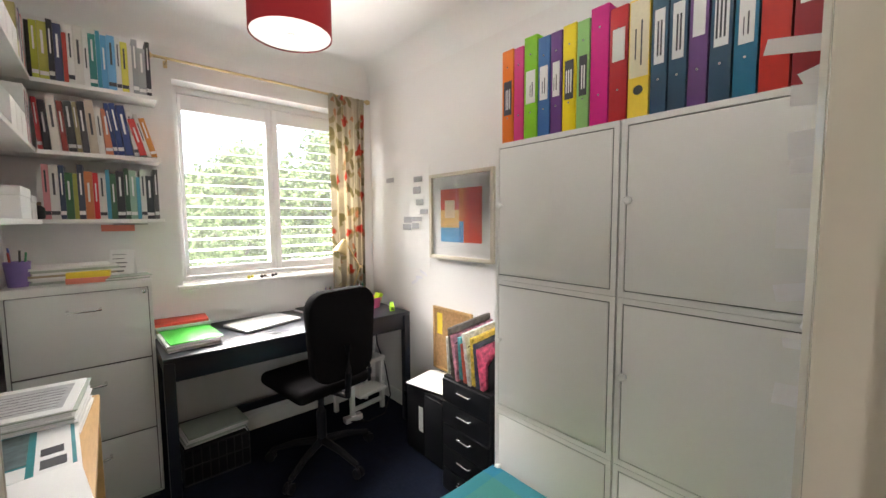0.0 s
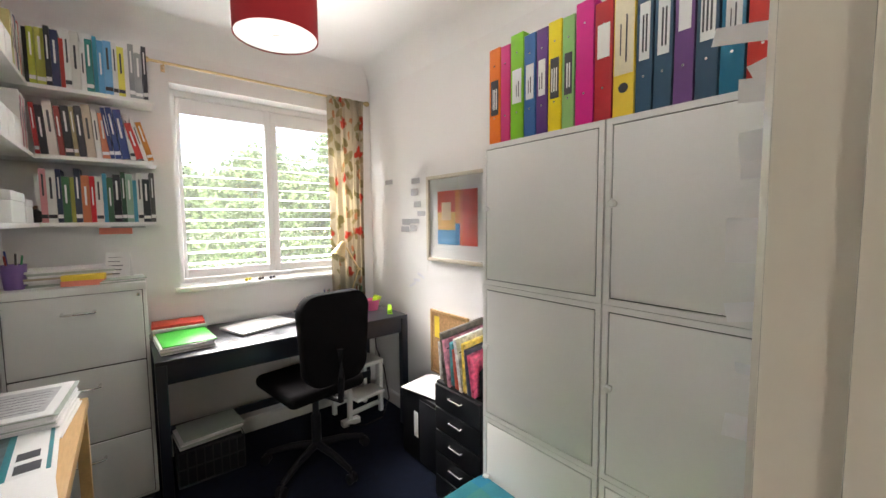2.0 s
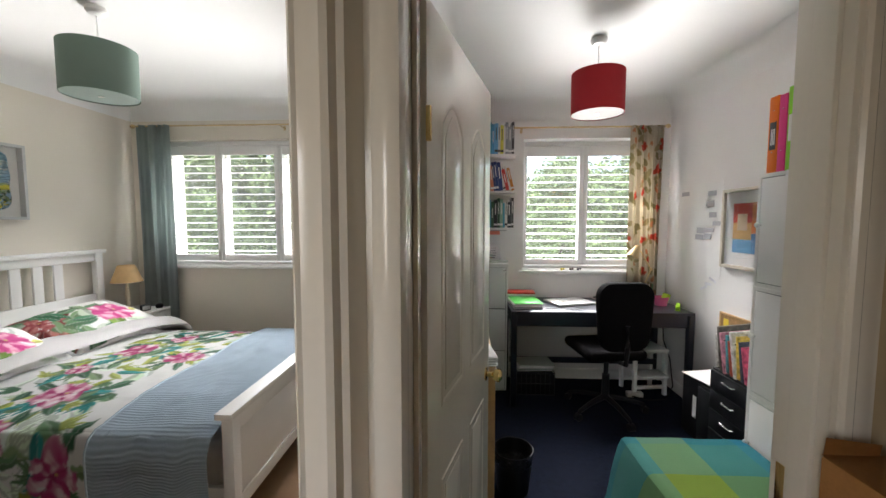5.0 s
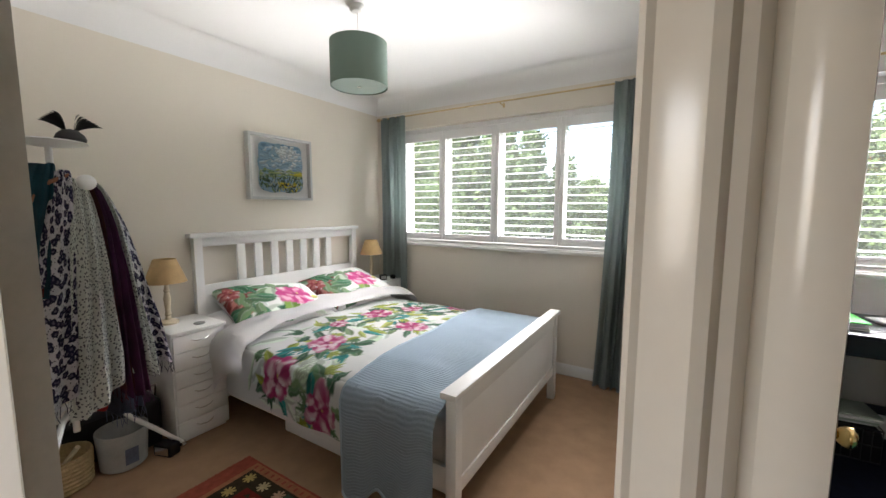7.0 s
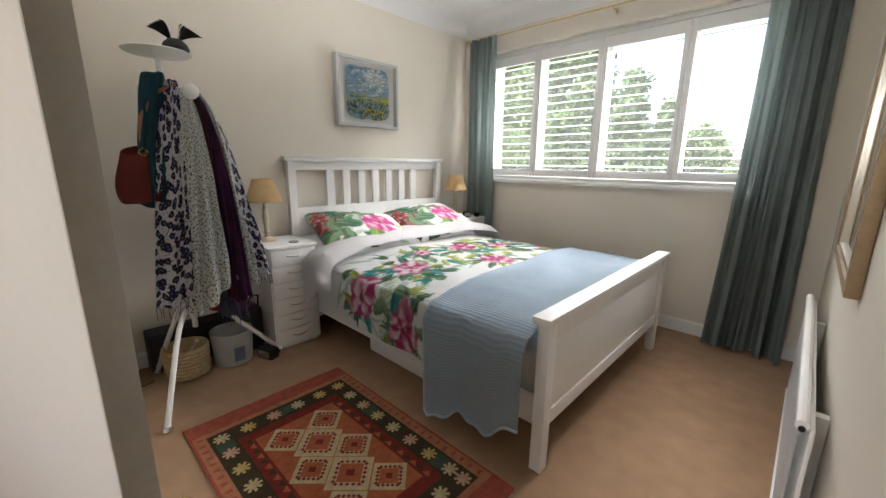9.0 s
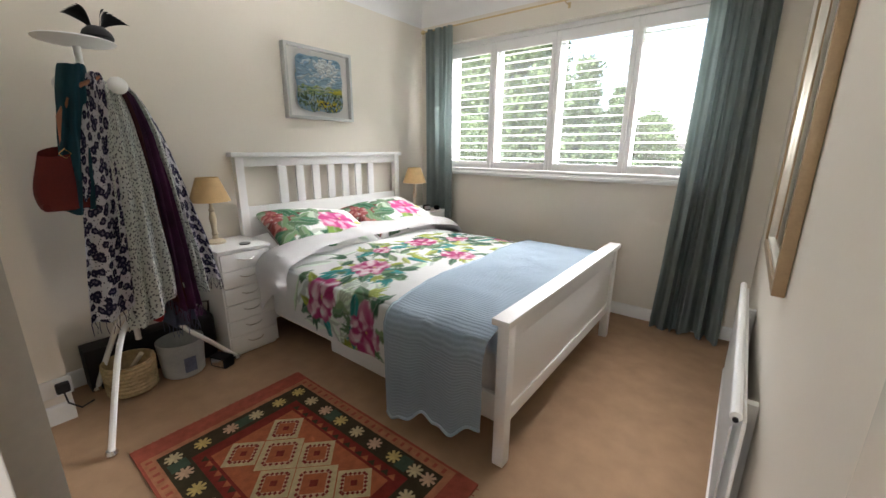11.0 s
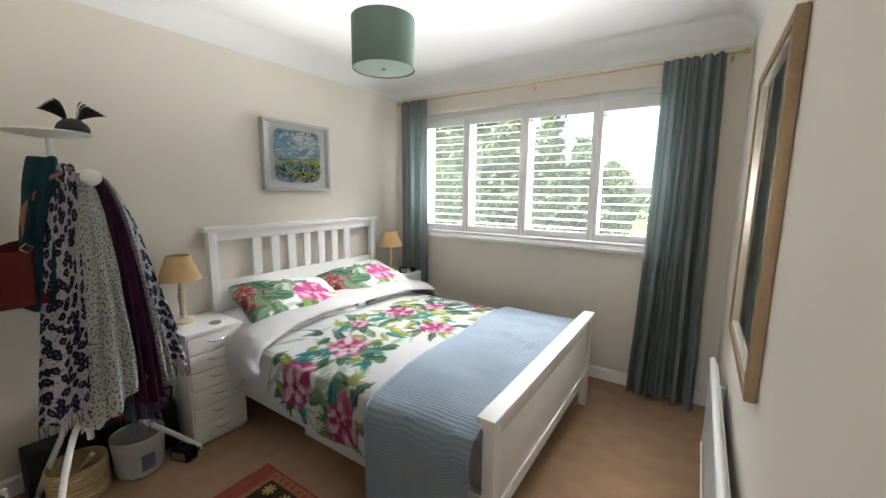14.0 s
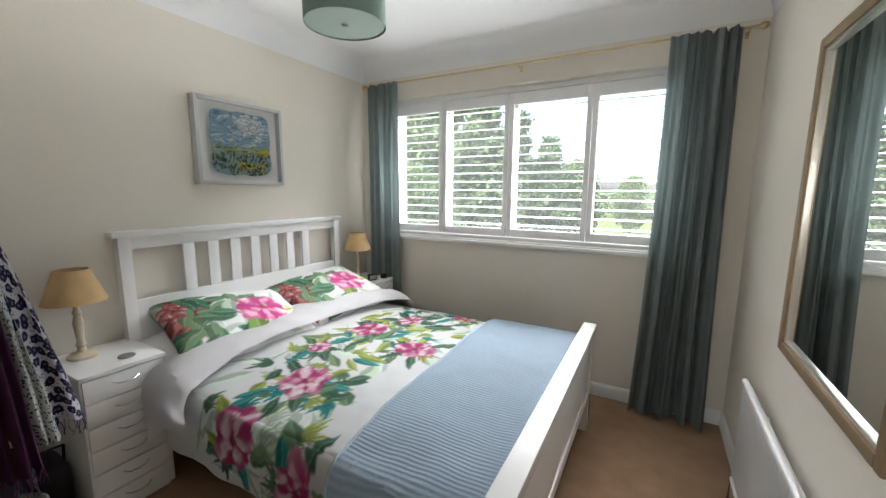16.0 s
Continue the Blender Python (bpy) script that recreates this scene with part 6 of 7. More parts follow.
bedside(0.50, 0.812, "white bedside chest with six small drawers")
bedside(2.375, 2.70, "white bedside chest between bed and window")
straw = colour("straw coloured parchment shade", (0.62, 0.42, 0.20), 0.8, var=0.1, scale=20, grain=200, bump=0.15)
limewood = colour("turned pale wood", (0.66, 0.56, 0.40), 0.5, var=0.12, scale=6, grain=60)


def table_lamp(x, y, k, label):
    t = thing("table_lamp", (x, y, 0.692), label=label, category="table lamp", group="bedside lamps")
    part("stem", lathe([(0.055, 0), (0.056, 0.012), (0.045, 0.02), (0.018, 0.028), (0.014, 0.05), (0.02, 0.06), (0.014, 0.075), (0.018, 0.13), (0.021, 0.16), (0.013, 0.20), (0.018, 0.21), (0.012, 0.225), (0.009, 0.27)], 20), limewood, t)
    part("shade", lathe([(0.115, 0.265), (0.062, 0.41), (0.060, 0.41), (0.113, 0.265)], 32, False), straw, t, "tapered straw parchment shade")
    part("bulb", lathe([(0.008, 0.27), (0.02, 0.31), (0.022, 0.33), (0.004, 0.355)], 14), paper, t)
    return t


table_lamp(-3.09, 0.60, 1, "turned wood table lamp on the near bedside chest")
table_lamp(-3.05, 2.44, 1, "turned wood table lamp beside the curtain")
cs = thing("coaster", (-2.92, 0.70, 0.6925), 15, "small grey oval coaster on the bedside chest", "coaster")
part("disc", lathe([(0.03, 0), (0.034, 0.004), (0.03, 0.008)], 20), colour("grey slate", (0.22, 0.22, 0.21), 0.5), cs)
ck = thing("alarm_clock", (-2.93, 2.48, 0.692), 60, "small black alarm clock on the chest", "clock")
part("case", box((-0.035, -0.02, 0), (0.035, 0.02, 0.055), 0.006), black_plastic, ck)
part("face", box((-0.028, -0.0215, 0.012), (0.028, -0.0203, 0.045)), colour("clock face", (0.5, 0.5, 0.48), 0.4), ck)
gm = thing("glass_pot", (-2.90, 2.60, 0.692), 0, "small dark glass pot on the chest", "pot")
part("pot_body", lathe([(0.025, 0), (0.03, 0.02), (0.026, 0.035), (0.018, 0.04)], 18), black_plastic, gm)

# ---- picture, mirror, radiator, pendant, curtains ----
pc2 = thing("box_framed_painting", (-3.2195, 1.235, 1.492), 0, "landscape painting in a deep pale grey box frame", "painting")
pgrey = colour("pale grey painted wood", (0.50, 0.51, 0.50), 0.5, var=0.08, scale=6, grain=80)
PW, PH = 0.585, 0.51
part("frame", boxes([((0, 0, 0), (0.055, 0.02, PH)), ((0, PW - 0.02, 0), (0.055, PW, PH)), ((0, 0.02, 0), (0.055, PW - 0.02, 0.02)), ((0, 0.02, PH - 0.02), (0.055, PW - 0.02, PH))], 0.002), pgrey, pc2)
part("backing", box((0.004, 0.02, 0.02), (0.012, PW - 0.02, PH - 0.02)), colour("chalky white backing board", (0.68, 0.67, 0.64), 0.7, var=0.05), pc2)
landscape = drawn_mat("oil landscape with clouds over a green field", 120.0)
landscape.node_tree.nodes["Principled BSDF"].inputs["Roughness"].default_value = 0.45
GU, GV, AW, AH = 110, 104, 0.41, 0.39
oil = Print(GU, GV, AW, AH, (0.30, 0.44, 0.54))
rnd = random.Random(21)
for k in range(160):
    u, h = rnd.random(), rnd.random()
    c = (0.20, 0.34, 0.46) if h > 0.8 else rnd.choice(((0.36, 0.49, 0.57), (0.52, 0.60, 0.62), (0.27, 0.41, 0.52)))
    oil.leaf(AW * u, AH * (0.46 + 0.54 * h), rnd.uniform(0.03, 0.08), rnd.uniform(0.008, 0.02), rnd.uniform(-0.5, 0.5), c, 0.0)
for k in range(70):
    oil.leaf(AW * rnd.gauss(0.62, 0.12), AH * rnd.gauss(0.82, 0.09), rnd.uniform(0.03, 0.06), rnd.uniform(0.01, 0.022), rnd.uniform(-0.4, 0.4), rnd.choice(((0.68, 0.71, 0.70), (0.58, 0.64, 0.66))), 0.0)
for k in range(120):
    oil.leaf(AW * rnd.uniform(-0.1, 1), AH * rnd.uniform(0.30, 0.46), rnd.uniform(0.04, 0.09), rnd.uniform(0.004, 0.010), rnd.uniform(-0.15, 0.15), rnd.choice(((0.24, 0.34, 0.16), (0.34, 0.42, 0.18), (0.13, 0.22, 0.12), (0.42, 0.46, 0.30))), 0.0)
for k in range(16):
    oil.leaf(AW * rnd.uniform(0.66, 0.95), AH * rnd.uniform(0.36, 0.43), 0.06, 0.008, 0.0, (0.55, 0.50, 0.06), 0.0)
for k in range(230):
    oil.leaf(AW * rnd.uniform(0, 1), AH * rnd.uniform(-0.02, 0.30), rnd.uniform(0.015, 0.05), rnd.uniform(0.004, 0.010), rnd.uniform(0.8, 2.3), rnd.choice(((0.05, 0.08, 0.05), (0.10, 0.16, 0.08), (0.20, 0.28, 0.14), (0.36, 0.40, 0.32), (0.07, 0.11, 0.07))), 0.0)
for k in range(60):
    oil.leaf(AW * rnd.uniform(0.42, 0.98), AH * rnd.uniform(0.0, 0.20), rnd.uniform(0.012, 0.03), rnd.uniform(0.006, 0.012), rnd.uniform(0, 6.28), rnd.choice(((0.62, 0.50, 0.03), (0.48, 0.42, 0.05), (0.02, 0.025, 0.02))), 0.0)


def oil_at(u, v):
    a, b2 = 2 * u - 1, 2 * v - 1
    r = max(abs(a), abs(b2), 1e-6)
    q = r / max(abs(a) ** 7 + abs(b2) ** 7, 1e-30) ** (1 / 7) * (1 + 0.02 * math.sin(9 * math.atan2(b2, a)) * r)
    return Vector((0.0335 + 0.0012 * noise.noise(Vector((a * 14, b2 * 14, 0))), PW / 2 + AW / 2 * a * q, PH / 2 + AH / 2 * b2 * q))


part("painted_panel", oil.onto(cloth(oil_at, GU, GV, AW, AH, 0.014)), landscape, pc2, "rough-edged painted panel")
mirror_glass = bpy.data.materials.new("silvered mirror")
mirror_glass.use_nodes = True
b = mirror_glass.node_tree.nodes["Principled BSDF"]
b.inputs["Metallic"].default_value, b.inputs["Roughness"].default_value, b.inputs["Base Color"].default_value = 1.0, 0.01, (0.86, 0.87, 0.86, 1)
gilt = colour("aged silver gilt", (0.30, 0.21, 0.12), 0.5, metal=0.35, var=0.15, scale=20, grain=120, bump=0.2)
mr = thing("wall_mirror", (-0.3565, 0.98, 0.885), 0, "tall mirror in a slim aged gilt frame", "mirror")
MW, MH = 0.775, 1.085
for lo, hi in (((-0.032, 0, 0), (0, 0.035, MH)), ((-0.032, MW - 0.035, 0), (0, MW, MH)), ((-0.032, 0.0352, 0), (0, MW - 0.0352, 0.035)), ((-0.032, 0.0352, MH - 0.035), (0, MW - 0.0352, MH))):
    part("frame_rail", box(lo, hi, 0.006), gilt, mr)
silver = colour("silver slip", (0.7, 0.68, 0.62), 0.3, metal=0.8, var=0.1)
for lo, hi in (((-0.024, 0.0355, 0.0355), (-0.004, 0.047, MH - 0.0355)), ((-0.024, MW - 0.047, 0.0355), (-0.004, MW - 0.0355, MH - 0.0355)), ((-0.024, 0.0472, 0.0355), (-0.004, MW - 0.0472, 0.047)), ((-0.024, 0.0472, MH - 0.047), (-0.004, MW - 0.0472, MH - 0.0355))):
    part("slip", box(lo, hi, 0.003), silver, mr)
part("mirror_plate", box((-0.012, 0.0475, 0.0475), (-0.006, MW - 0.0475, MH - 0.0475)), mirror_glass, mr)
rd = thing("radiator", (-0.357, 0.74, 0), 0, "white panel radiator under the mirror", "radiator")
RW = 1.27


def rad_at(u, v):
    y, z = RW * u, 0.13 + 0.49 * v
    rib = 0.006 * (0.5 + 0.5 * math.cos(2 * math.pi * y / 0.037)) * (1 if 0.04 < v < 0.96 else 0)
    return Vector((-0.062 - rib, y, z))


part("front_panel", sheet(rad_at, 200, 26, 0.004), white_paint, rd)
part("back_panel", box((-0.045, 0.01, 0.14), (-0.035, RW - 0.01, 0.61), 0.003), white_paint, rd)
part("top_rail", tube([(-0.06, 0.0, 0.622), (-0.06, RW, 0.622)], 0.014, 10), white_paint, rd)
part("bottom_rail", tube([(-0.06, 0.0, 0.135), (-0.06, RW, 0.135)], 0.012, 10), white_paint, rd)
for yy in (0.2, RW - 0.2):
    part("bracket", box((-0.034, yy, 0.2), (0.0, yy + 0.03, 0.56), 0.002), white_paint, rd)
part("bleed_plug", tube([(-0.06, -0.006, 0.615), (-0.06, 0.002, 0.615)], 0.007, 8), black_plastic, rd)
part("valve", lathe([(0.012, 0.0), (0.012, 0.08), (0.018, 0.085), (0.018, 0.13), (0.01, 0.14)], 14), chrome, rd).location = (-0.06, -0.03, 0)
part("pipe", tube([(-0.06, RW + 0.03, 0.0), (-0.06, RW + 0.03, 0.135), (-0.06, RW - 0.01, 0.135)], 0.008, 8), chrome, rd)
pendant(-1.985, 1.20, 0.162, 2.118, 2.36, colour("sage green lampshade linen", (0.17, 0.235, 0.20), 0.9, var=0.06, grain=300, bump=0.3), colour("sage shade lining", (0.20, 0.25, 0.22), 0.8), "sage green fabric drum pendant lamp")
rod(-3.11, -0.42, 2.68, 2.345, 2.76, "thin brass curtain pole across the bedroom window", lbrass, 0.007, (-1.75,))
teal_cloth = colour("grey teal curtain cotton", (0.30, 0.345, 0.335), 0.9, var=0.08, scale=5, grain=250, bump=0.25, spec=0.2)
curtain("curtain", -3.10, -2.78, 2.665, 0.03, 2.352, 4, 0.046, teal_cloth, "long grey teal curtain drawn aside by the bed", 0.0, 2)
curtain("curtain", -0.83, -0.49, 2.65, 0.012, 2.352, 5, 0.062, teal_cloth, "long grey teal curtain pooling towards the carpet", 0.06, 4)

# ---- coat stand with scarves ----
PX, PY = -2.83, 0.125
ct = thing("coat_stand", (PX, PY, 0), 0, "white coat stand with a round top plate", "coat stand")
QX, QY = -0.055, -0.045
part("pole", tube([(QX, QY, 0.30), (QX, QY, 1.72)], 0.014, 12), white_paint, ct)
plate = part("top_plate", lathe([(0.02, 1.70), (0.135, 1.718), (0.142, 1.724), (0.135, 1.73), (0.003, 1.728)], 36, False), white_paint, ct, "round white plate")
plate.location = (QX, QY, 0)
for knee, foot in (((0.18, -0.175, 0.375), (0.385, -0.30)), ((-0.03, 0.15, 0.31), (0.0, 0.395)), ((-0.13, -0.12, 0.36), (-0.25, -0.22))):
    kx, ky, kz = knee
    fx, fy = foot
    lg = part("leg", tube([(QX, QY, 0.45), (0.6 * kx + 0.4 * QX, 0.6 * ky + 0.4 * QY, 0.2 + 0.6 * kz), (0.92 * kx, 0.92 * ky, kz + 0.015), (kx + 0.12 * (fx - kx), ky + 0.12 * (fy - ky), kz * 0.86), (0.5 * (kx + fx), 0.5 * (ky + fy), 0.5 * kz + 0.01), (fx, fy, 0.02)], 0.013, 10), white_paint, ct)
    ft = part("foot", lathe([(0.018, 0.0), (0.024, 0.012), (0.018, 0.028)], 14), chrome, lg, "clear round foot")
    ft.location = (fx, fy, 0)
for a in (0.25, 2.3, 4.4):
    arm = part("hook_arm", tube([(QX, QY, 1.45), (0.09 * math.cos(a), 0.09 * math.sin(a), 1.52)], 0.009, 8), white_paint, ct)
    bm = bmesh.new()
    bmesh.ops.create_uvsphere(bm, u_segments=20, v_segments=12, radius=0.036, matrix=pose(0.125 * math.cos(a), 0.125 * math.sin(a), 1.537))
    part("hook_ball", bm, white_paint, arm, "round white ball hook")
leopard = print_mat("white scarf cotton with navy leopard marks", (0.78, 0.76, 0.80), [((25, 0.60, 3.0), (0.03, 0.028, 0.075)), ((25, 0.31, 3.0), (0.22, 0.19, 0.28)), ((48, 0.30, 6.0), (0.03, 0.028, 0.075))])
dotty = print_mat("cream scarf cotton with small grey dots", (0.82, 0.84, 0.79), [((62, 0.40, 2.0), (0.06, 0.07, 0.09))])
plum = colour("plum wool", (0.085, 0.018, 0.07), 0.95, var=0.4, scale=12, grain=200, bump=0.4)
wine = colour("wine red woven wool", (0.10, 0.022, 0.03), 0.95, var=0.5, scale=14, grain=160, bump=0.4)
tealw = colour("deep teal wool", (0.01, 0.07, 0.10), 0.95, var=0.4, scale=10, grain=200, bump=0.4)
redc = colour("red cotton", (0.40, 0.02, 0.02), 0.9, var=0.2)
slate = colour("slate blue gauze", (0.13, 0.15, 0.22), 0.9, var=0.3, scale=14)
rust = colour("rust brown leather", (0.09, 0.009, 0.006), 0.6, spec=0.25, var=0.25, scale=8, bump=0.1)
tanl = colour("tan leather strap", (0.36, 0.15, 0.08), 0.5, var=0.15)


def scarf(name, material, y_top, w_top, y_bot, w_bot, x_front, z_top, z_bot, folds, label, slant=0.0, fringe=False):
    """A scarf hung from the stand, fanning out towards its hem."""
    s = thing(name, (PX, PY, 0), 0, label, "scarf" if "scarf" in name else "coat", "clothes on the stand")

    def f(u, v):
        e = v ** 0.7
        yc, w = y_top + (y_bot - y_top) * e, w_top + (w_bot - w_top) * e
        z = z_top + (z_bot + slant * (u - 0.5) - z_top) * v
        y = yc + (u - 0.5) * w
        x = x_front * (0.35 + 0.65 * min(1, v * 5) ** 0.5) + 0.018 * math.sin(2 * math.pi * folds * u + 3 * v + y_top * 20) * (0.4 + v) - 0.06 * (2 * u - 1) ** 2
        z += 0.012 * math.sin(9 * u + 2) * v
        return Vector((x, y, z)) + 0.008 * noise.noise_vector(Vector((u * 5, v * 5, y_top * 30)))
    part("cloth", cloth(f, 30, 40, max(w_bot, 0.15) * 1.4, z_top - z_bot, 0.004), material, s)
    if fringe:
        for k in range(16):
            p = f(k / 15, 1.0)
            part("tassel", tube([p, p + Vector((0.004 * math.sin(k), 0.006 * math.sin(2 * k), -0.03)), p + Vector((0.0, 0.008 * math.sin(3 * k), -0.06))], 0.0016, 4), material, s)
    return s


scarf("scarf", tealw, -0.075, 0.09, -0.15, 0.15, 0.065, 1.62, 1.0, 3, "deep teal woollen scarf on the coat stand")
scarf("scarf", leopard, -0.02, 0.07, -0.10, 0.25, 0.10, 1.59, 0.52, 3, "white scarf with navy leopard print", 0.10, True)
scarf("scarf", dotty, 0.02, 0.05, 0.04, 0.28, 0.15, 1.56, 0.50, 4, "cream scarf with tiny grey dots", 0.22)
scarf("scarf", wine, 0.055, 0.03, 0.12, 0.09, 0.13, 1.53, 0.52, 2, "wine red woven scarf", 0.0, True)
scarf("scarf", plum, 0.075, 0.05, 0.165, 0.12, 0.15, 1.53, 0.46, 3, "dark plum woollen scarf", 0.0, True)
scarf("scarf", dotty, 0.10, 0.03, 0.23, 0.13, 0.10, 1.53, 0.53, 3, "cream dotted scarf hanging behind", -0.05)
scarf("scarf", leopard, 0.09, 0.03, 0.30, 0.17, 0.06, 1.55, 0.56, 2, "navy leopard print scarf with frayed hem", -0.05, True)
scarf("scarf", redc, 0.0, 0.05, 0.05, 0.16, 0.06, 1.2, 0.42, 2, "red cotton scarf below the others")
scarf("scarf", slate, 0.08, 0.05, 0.14, 0.16, 0.08, 1.2, 0.36, 3, "slate blue gauze scarf with a frayed end", 0.0, True)
hb = thing("shoulder_bag", (PX, PY + 0.05, 0), 0, "rust red leather shoulder bag hung on the stand", "handbag")


def bag_at(u, v):
    a, z = 2 * math.pi * u, 1.02 + 0.24 * v
    w = (0.11 - 0.045 * v ** 1.5) * (1 - 0.18 * (1 - v) ** 4)
    sag = 1 + 0.10 * math.sin(3 * a + 4 * v)
    return Vector((0.02 + 0.06 * math.sin(a) * (1 - 0.6 * v) * sag, -0.245 + w * math.cos(a) * (1 + 0.04 * math.sin(5 * v)), z + 0.022 * math.sin(a + 2.6) * v))


part("bag_body", sheet(bag_at, 28, 10), rust, hb)
part("bag_base", cushion((-0.025, -0.335, 1.012), (0.065, -0.155, 1.05), 0.015), rust, hb)
part("strap", tube([(0.02, -0.225, 1.25), (0.03, -0.215, 1.40), (0.04, -0.15, 1.52), (0.04, -0.06, 1.57), (0.03, -0.04, 1.5), (0.03, -0.11, 1.38), (0.02, -0.16, 1.25)], 0.011, 8), tanl, hb, "tan shoulder strap")
part("buckle", tube([(0.045, -0.245, 1.25), (0.045, -0.225, 1.27), (0.045, -0.205, 1.25), (0.045, -0.225, 1.23), (0.045, -0.245, 1.25)], 0.003, 6), brass, hb)
fe = thing("feather_fascinator", (PX + 0.01, PY + 0.02, 1.731), 0, "black feather fascinator hat on the stand top", "hat")
feather = colour("black feathers", (0.008, 0.008, 0.009), 0.6, var=0.3, bump=0.2)
part("cap", lathe([(0.055, 0), (0.058, 0.01), (0.05, 0.03), (0.03, 0.05), (0.004, 0.056)], 20), feather, fe)
for s in (-1, 1):
    for k in range(7):
        a0 = 0.25 + 0.16 * k
        tip = Vector((0.01 * k - 0.03, s * (0.04 + 0.035 * math.sin(a0) + 0.007 * k), 0.135 - 0.010 * k))
        root = Vector((0, s * 0.015, 0.045))
        mid = (root + tip) / 2 + Vector((0.0, -s * 0.012, 0.03))

        def plume(u, v, root=root, mid=mid, tip=tip):
            c = root * (1 - u) ** 2 + mid * 2 * u * (1 - u) + tip * u * u
            return c + Vector((0.012, 0, 0.012)) * (v - 0.5) * 1.6 * math.sin(math.pi * min(1, 0.15 + 0.85 * u)) 
        part("feather", sheet(plume, 8, 2, 0.0008), feather, fe)

# ---- round the stand: baskets, bags, socket ----
wick = colour("natural woven seagrass", (0.50, 0.38, 0.21), 0.9, var=0.25, scale=40, grain=160, bump=0.6)
bs = thing("woven_basket", (-2.95, 0.03, 0), 0, "round natural woven basket holding a brush", "basket")
part("basket_body", lathe([(0.085, 0), (0.105, 0.012), (0.112, 0.17), (0.116, 0.18), (0.108, 0.18), (0.10, 0.02)], 28), wick, bs)
for k in range(8):
    part("woven_band", tube([((0.108 + 0.0008 * k) * math.cos(a * math.pi / 14), (0.108 + 0.0008 * k) * math.sin(a * math.pi / 14), 0.018 + 0.021 * k) for a in range(29)], 0.006, 6), wick, bs)
part("brush", tube([(-0.06, -0.02, 0.05), (0.05, 0.05, 0.21)], 0.012, 8), limewood, bs)
gb = thing("grey_bucket", (-2.93, 0.27, 0), 0, "grey felt storage bucket beside the basket", "bucket")
greyf = colour("pale grey felt", (0.40, 0.41, 0.40), 0.9, var=0.15, scale=12, bump=0.2)
part("bucket_body", lathe([(0.095, 0), (0.105, 0.01), (0.118, 0.21), (0.112, 0.21), (0.098, 0.02)], 28), greyf, gb)
part("motif", box((0.108, -0.03, 0.05), (0.113, 0.03, 0.14), 0.004, 2, pose(0, 0, 0, 0, 4, 0)), slate, gb)
bb = thing("black_bag", (-3.05, 0.42, 0), 0, "black fabric bag slumped against the wall", "bag")
part("bag_body", cushion((-0.12, -0.05, 0), (0.10, 0.06, 0.30), 0.04), black_plastic, bb)
part("strap", tube([(0.05, -0.04, 0.28), (0.08, 0.0, 0.38), (0.05, 0.05, 0.36), (0.03, 0.05, 0.28)], 0.006, 8), black_plastic, bb)
pr = thing("small_projector", (-2.82, 0.435, 0), 20, "small black and silver gadget on the carpet", "gadget")
part("case", box((-0.06, -0.035, 0), (0.06, 0.035, 0.07), 0.012), black_plastic, pr)
part("silver_face", box((-0.045, -0.0365, 0.012), (0.045, -0.0352, 0.058), 0.0005), chrome, pr)
bx = thing("black_box", (-3.12, 0.10, 0), 0, "low black storage box behind the baskets", "storage box")
part("case", box((-0.08, -0.22, 0), (0.05, 0.26, 0.24), 0.008), black_plastic, bx)
so = thing("wall_socket", (-2.8995, -0.30, 0.18), 0, "white wall socket with a black plug", "socket")
part("face_plate", box((0, -0.045, -0.045), (0.008, 0.10, 0.045), 0.003), white_paint, so)
part("plug", box((0.0085, 0.04, -0.025), (0.04, 0.09, 0.025), 0.008), black_plastic, so)
part("lead", tube([(0.03, 0.065, -0.025), (0.035, 0.07, -0.08), (0.03, 0.11, -0.13), (0.02, 0.16, -0.12)], 0.004, 6), black_plastic, so)

# ---- kilim rug ----
rug = thing("kilim_rug", (-1.76, 0.27, 0.0), 0, "red and brown kilim rug with star border and diamonds", "rug")
wool = {k: colour(f"kilim wool {k}", c, 0.95, var=0.25, scale=30, grain=260, bump=0.5, spec=0.1) for k, c in {"red": (0.30, 0.075, 0.05), "orange": (0.36, 0.15, 0.08), "dark": (0.045, 0.035, 0.02), "maroon": (0.17, 0.025, 0.02), "cream": (0.44, 0.36, 0.21), "rust": (0.33, 0.10, 0.045), "pink": (0.46, 0.30, 0.20), "gold": (0.44, 0.33, 0.12), "teal": (0.05, 0.075, 0.05)}.items()}
HX, HY = 0.63, 0.40


def wavy(hx, hy, z0, z1, amp=0.003):
    bm = bmesh.new()
    add_box(bm, (-hx, -hy, z0), (hx, hy, z1))
    bmesh.ops.subdivide_edges(bm, edges=[e for e in bm.edges if e.calc_length() > 0.2], cuts=14, use_grid_fill=True)
    for v in bm.verts:
        d = noise.noise_vector(v.co * 7) * amp
        v.co += Vector((d.x, d.y, 0))
    return bm


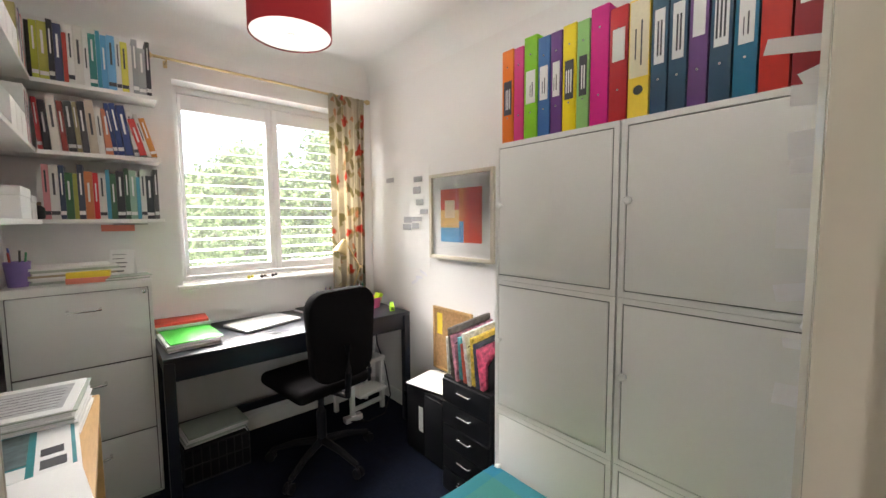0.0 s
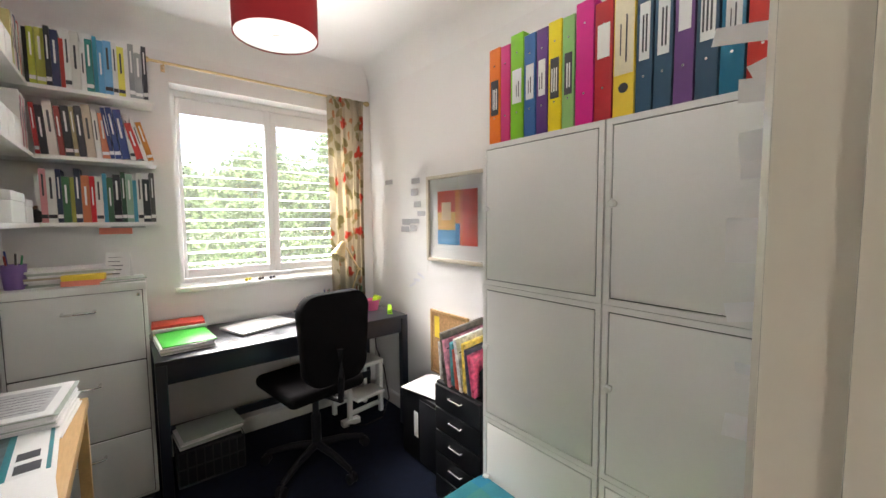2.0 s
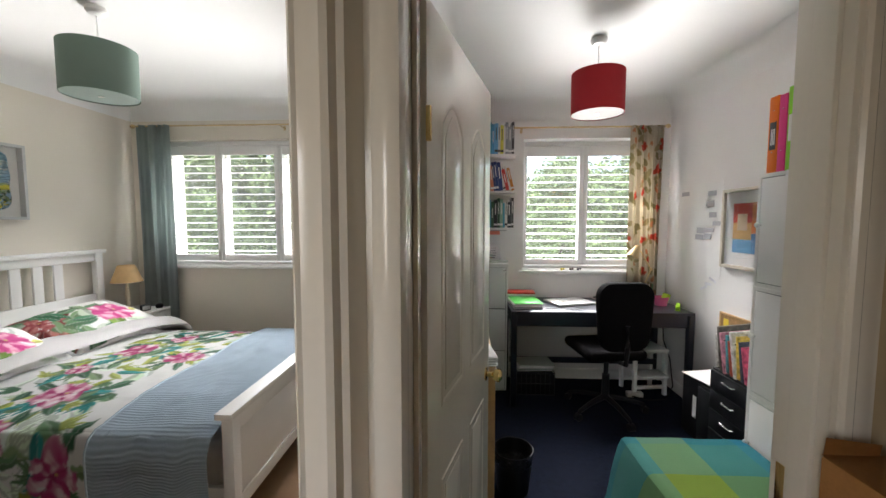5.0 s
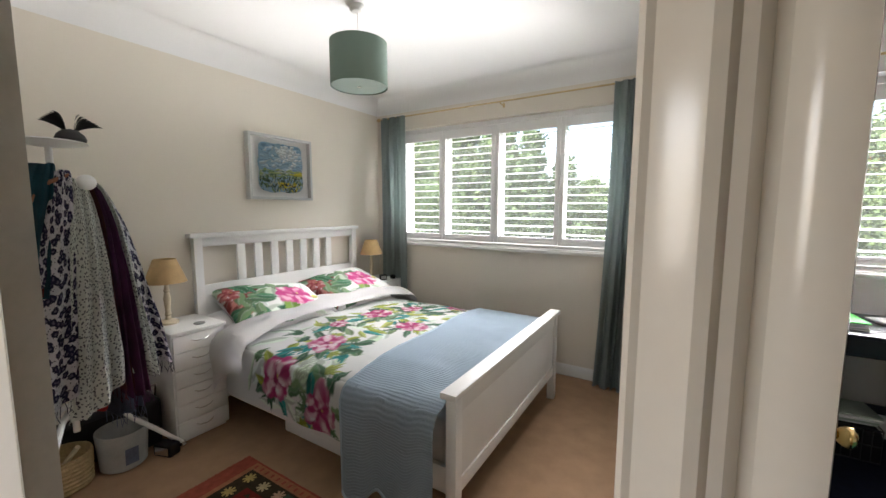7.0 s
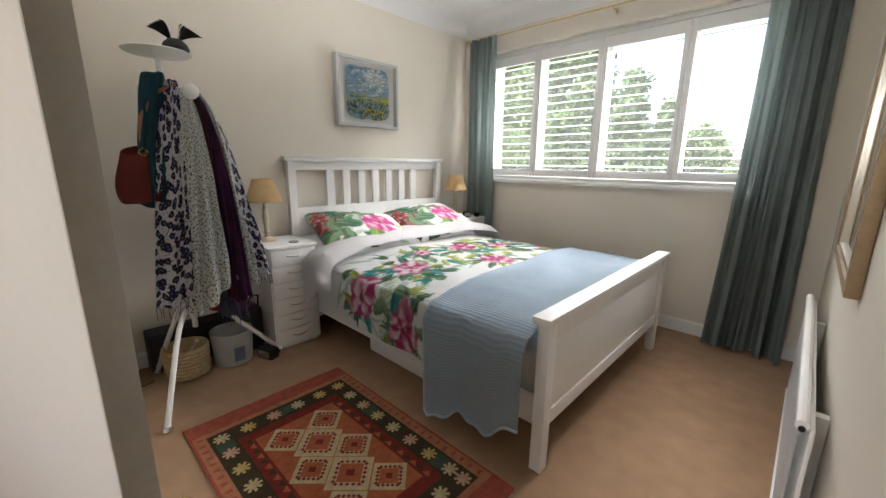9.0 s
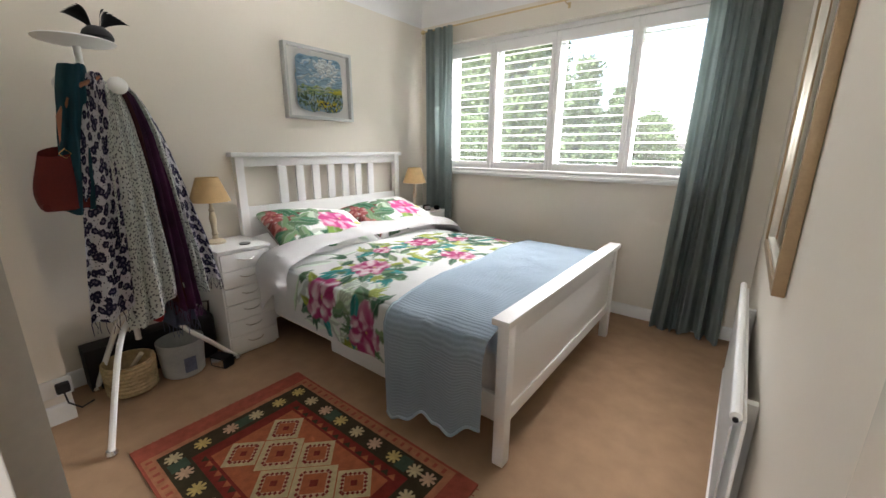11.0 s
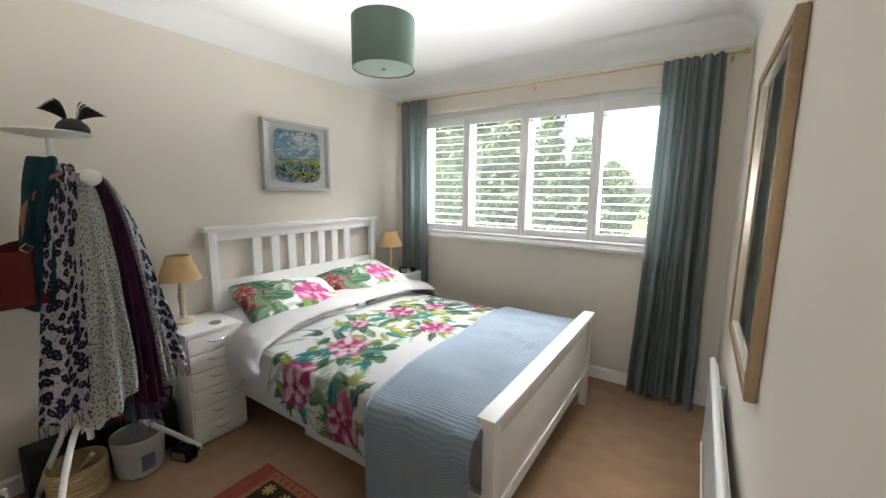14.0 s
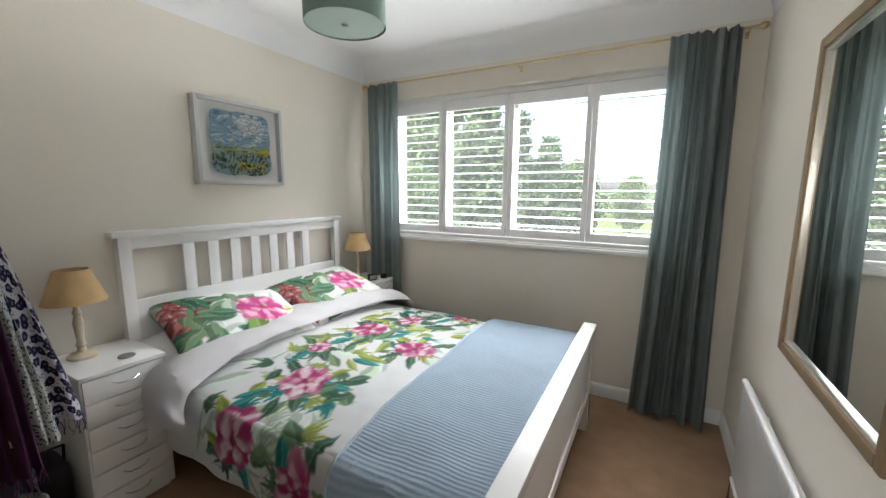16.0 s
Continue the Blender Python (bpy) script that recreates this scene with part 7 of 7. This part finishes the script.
part("weave", wavy(HX, HY, 0.0005, 0.007), wool["red"], rug)
part("outer_border", box((-HX + 0.10, -HY + 0.012, 0.007), (HX - 0.10, HY - 0.012, 0.0078)), wool["orange"], rug)
for k in range(22):
    for s in (-1, 1):
        part("border_tooth", box((-0.51 + 0.047 * k, s * (HY - 0.035) - 0.012, 0.0078), (-0.495 + 0.047 * k, s * (HY - 0.035) + 0.012, 0.0082)), wool["red"], rug)
part("star_border", box((-HX + 0.13, -HY + 0.06, 0.0078), (HX - 0.13, HY - 0.06, 0.0086)), wool["dark"], rug)
part("inner_border", box((-HX + 0.235, -HY + 0.155, 0.0086), (HX - 0.235, HY - 0.155, 0.0093)), wool["maroon"], rug)
part("field", box((-HX + 0.29, -HY + 0.21, 0.0093), (HX - 0.29, HY - 0.21, 0.0099)), wool["rust"], rug)


def flat_star(r, z):
    bm = bmesh.new()
    for a in (0, 45, 90, 135):
        add_box(bm, (-r, -0.006, z), (r, 0.006, z + 0.0006 + 0.0001 * a / 45), pose(0, 0, 0, 0, 0, a))
    return bm


stars = {k: mesh(flat_star(0.034, 0.0), "star", wool[k]) for k in ("cream", "gold", "pink")}
ks = 0
for x in (-0.45, -0.33, -0.21, -0.09, 0.03, 0.15, 0.27, 0.39, 0.46):
    for y in (-0.292, 0.292):
        piece("star", stars[("cream", "gold", "pink")[ks % 3]], rug, pose(x, y, 0.0087))
        ks += 1
for y in (-0.18, -0.06, 0.06, 0.18):
    for x in (-0.447, 0.447):
        piece("star", stars[("gold", "cream", "pink")[ks % 3]], rug, pose(x, y, 0.0087))
        ks += 1
for k, (x, y) in enumerate(((-0.39, -0.292), (-0.15, 0.292), (0.09, -0.292), (0.33, 0.292), (-0.447, 0.0))):
    part("teal_patch", box((x - 0.03, y - 0.035, 0.0086), (x + 0.03, y + 0.035, 0.009)), wool["teal"], rug)


def diamond(r, z0, z1):
    return prism([(r, 0), (0, r), (-r, 0), (0, -r)], z0, z1, "z")


for cx, cy, k_ in ((-0.122, 0.0, 1), (0.122, 0.0, 1), (0.0, 0.098, 0.82), (0.0, -0.098, 0.82), (-0.244, 0.098, 0.8), (0.244, 0.098, 0.8), (-0.244, -0.098, 0.8), (0.244, -0.098, 0.8)):
    for r_, z, k in ((0.118, 0.0099, "cream"), (0.086, 0.0104, "pink"), (0.066, 0.0109, "rust"), (0.022, 0.0114, "maroon")):
        o = part("diamond_motif", diamond(r_ * k_, 0, 0.0005), wool[k], rug)
        o.location = (cx, cy, z + (0.00005 if k_ < 1 else 0))
    for q in range(4):
        for j in range(5):
            f_ = (j + 0.5) / 5
            a0 = Vector((0.086 * k_, 0)) * (1 - f_) + Vector((0, 0.086 * k_)) * f_
            tx, ty = [(a0.x, a0.y), (-a0.y, a0.x), (-a0.x, -a0.y), (a0.y, -a0.x)][q]
            o = part("tooth_motif", prism([(-0.006, -0.006), (0.006, -0.006), (0.006, 0.006), (-0.006, 0.006)], 0, 0.0004, "z"), wool["maroon"], rug)
            o.location = (cx + tx * 0.94, cy + ty * 0.94, z - 0.0004)
for k in range(18):
    for s_ in (-1, 1):
        o = part("zigzag_motif", prism([(-0.02, -0.012), (0.02, -0.012), (0, 0.014)], 0, 0.0004, "z"), wool["rust" if k % 2 else "dark"], rug)
        o.matrix_basis = pose(-0.34 + 0.04 * k, s_ * 0.215, 0.0094, 0, 0, 0 if s_ > 0 else 180)
for k in range(24):
    for s_ in (-1, 1):
        o = part("fringe", tube([(s_ * HX, -HY + 0.02 + 0.033 * k, 0.003), (s_ * (HX + 0.012), -HY + 0.022 + 0.033 * k, 0.002)], 0.002, 4), wool["red"], rug)
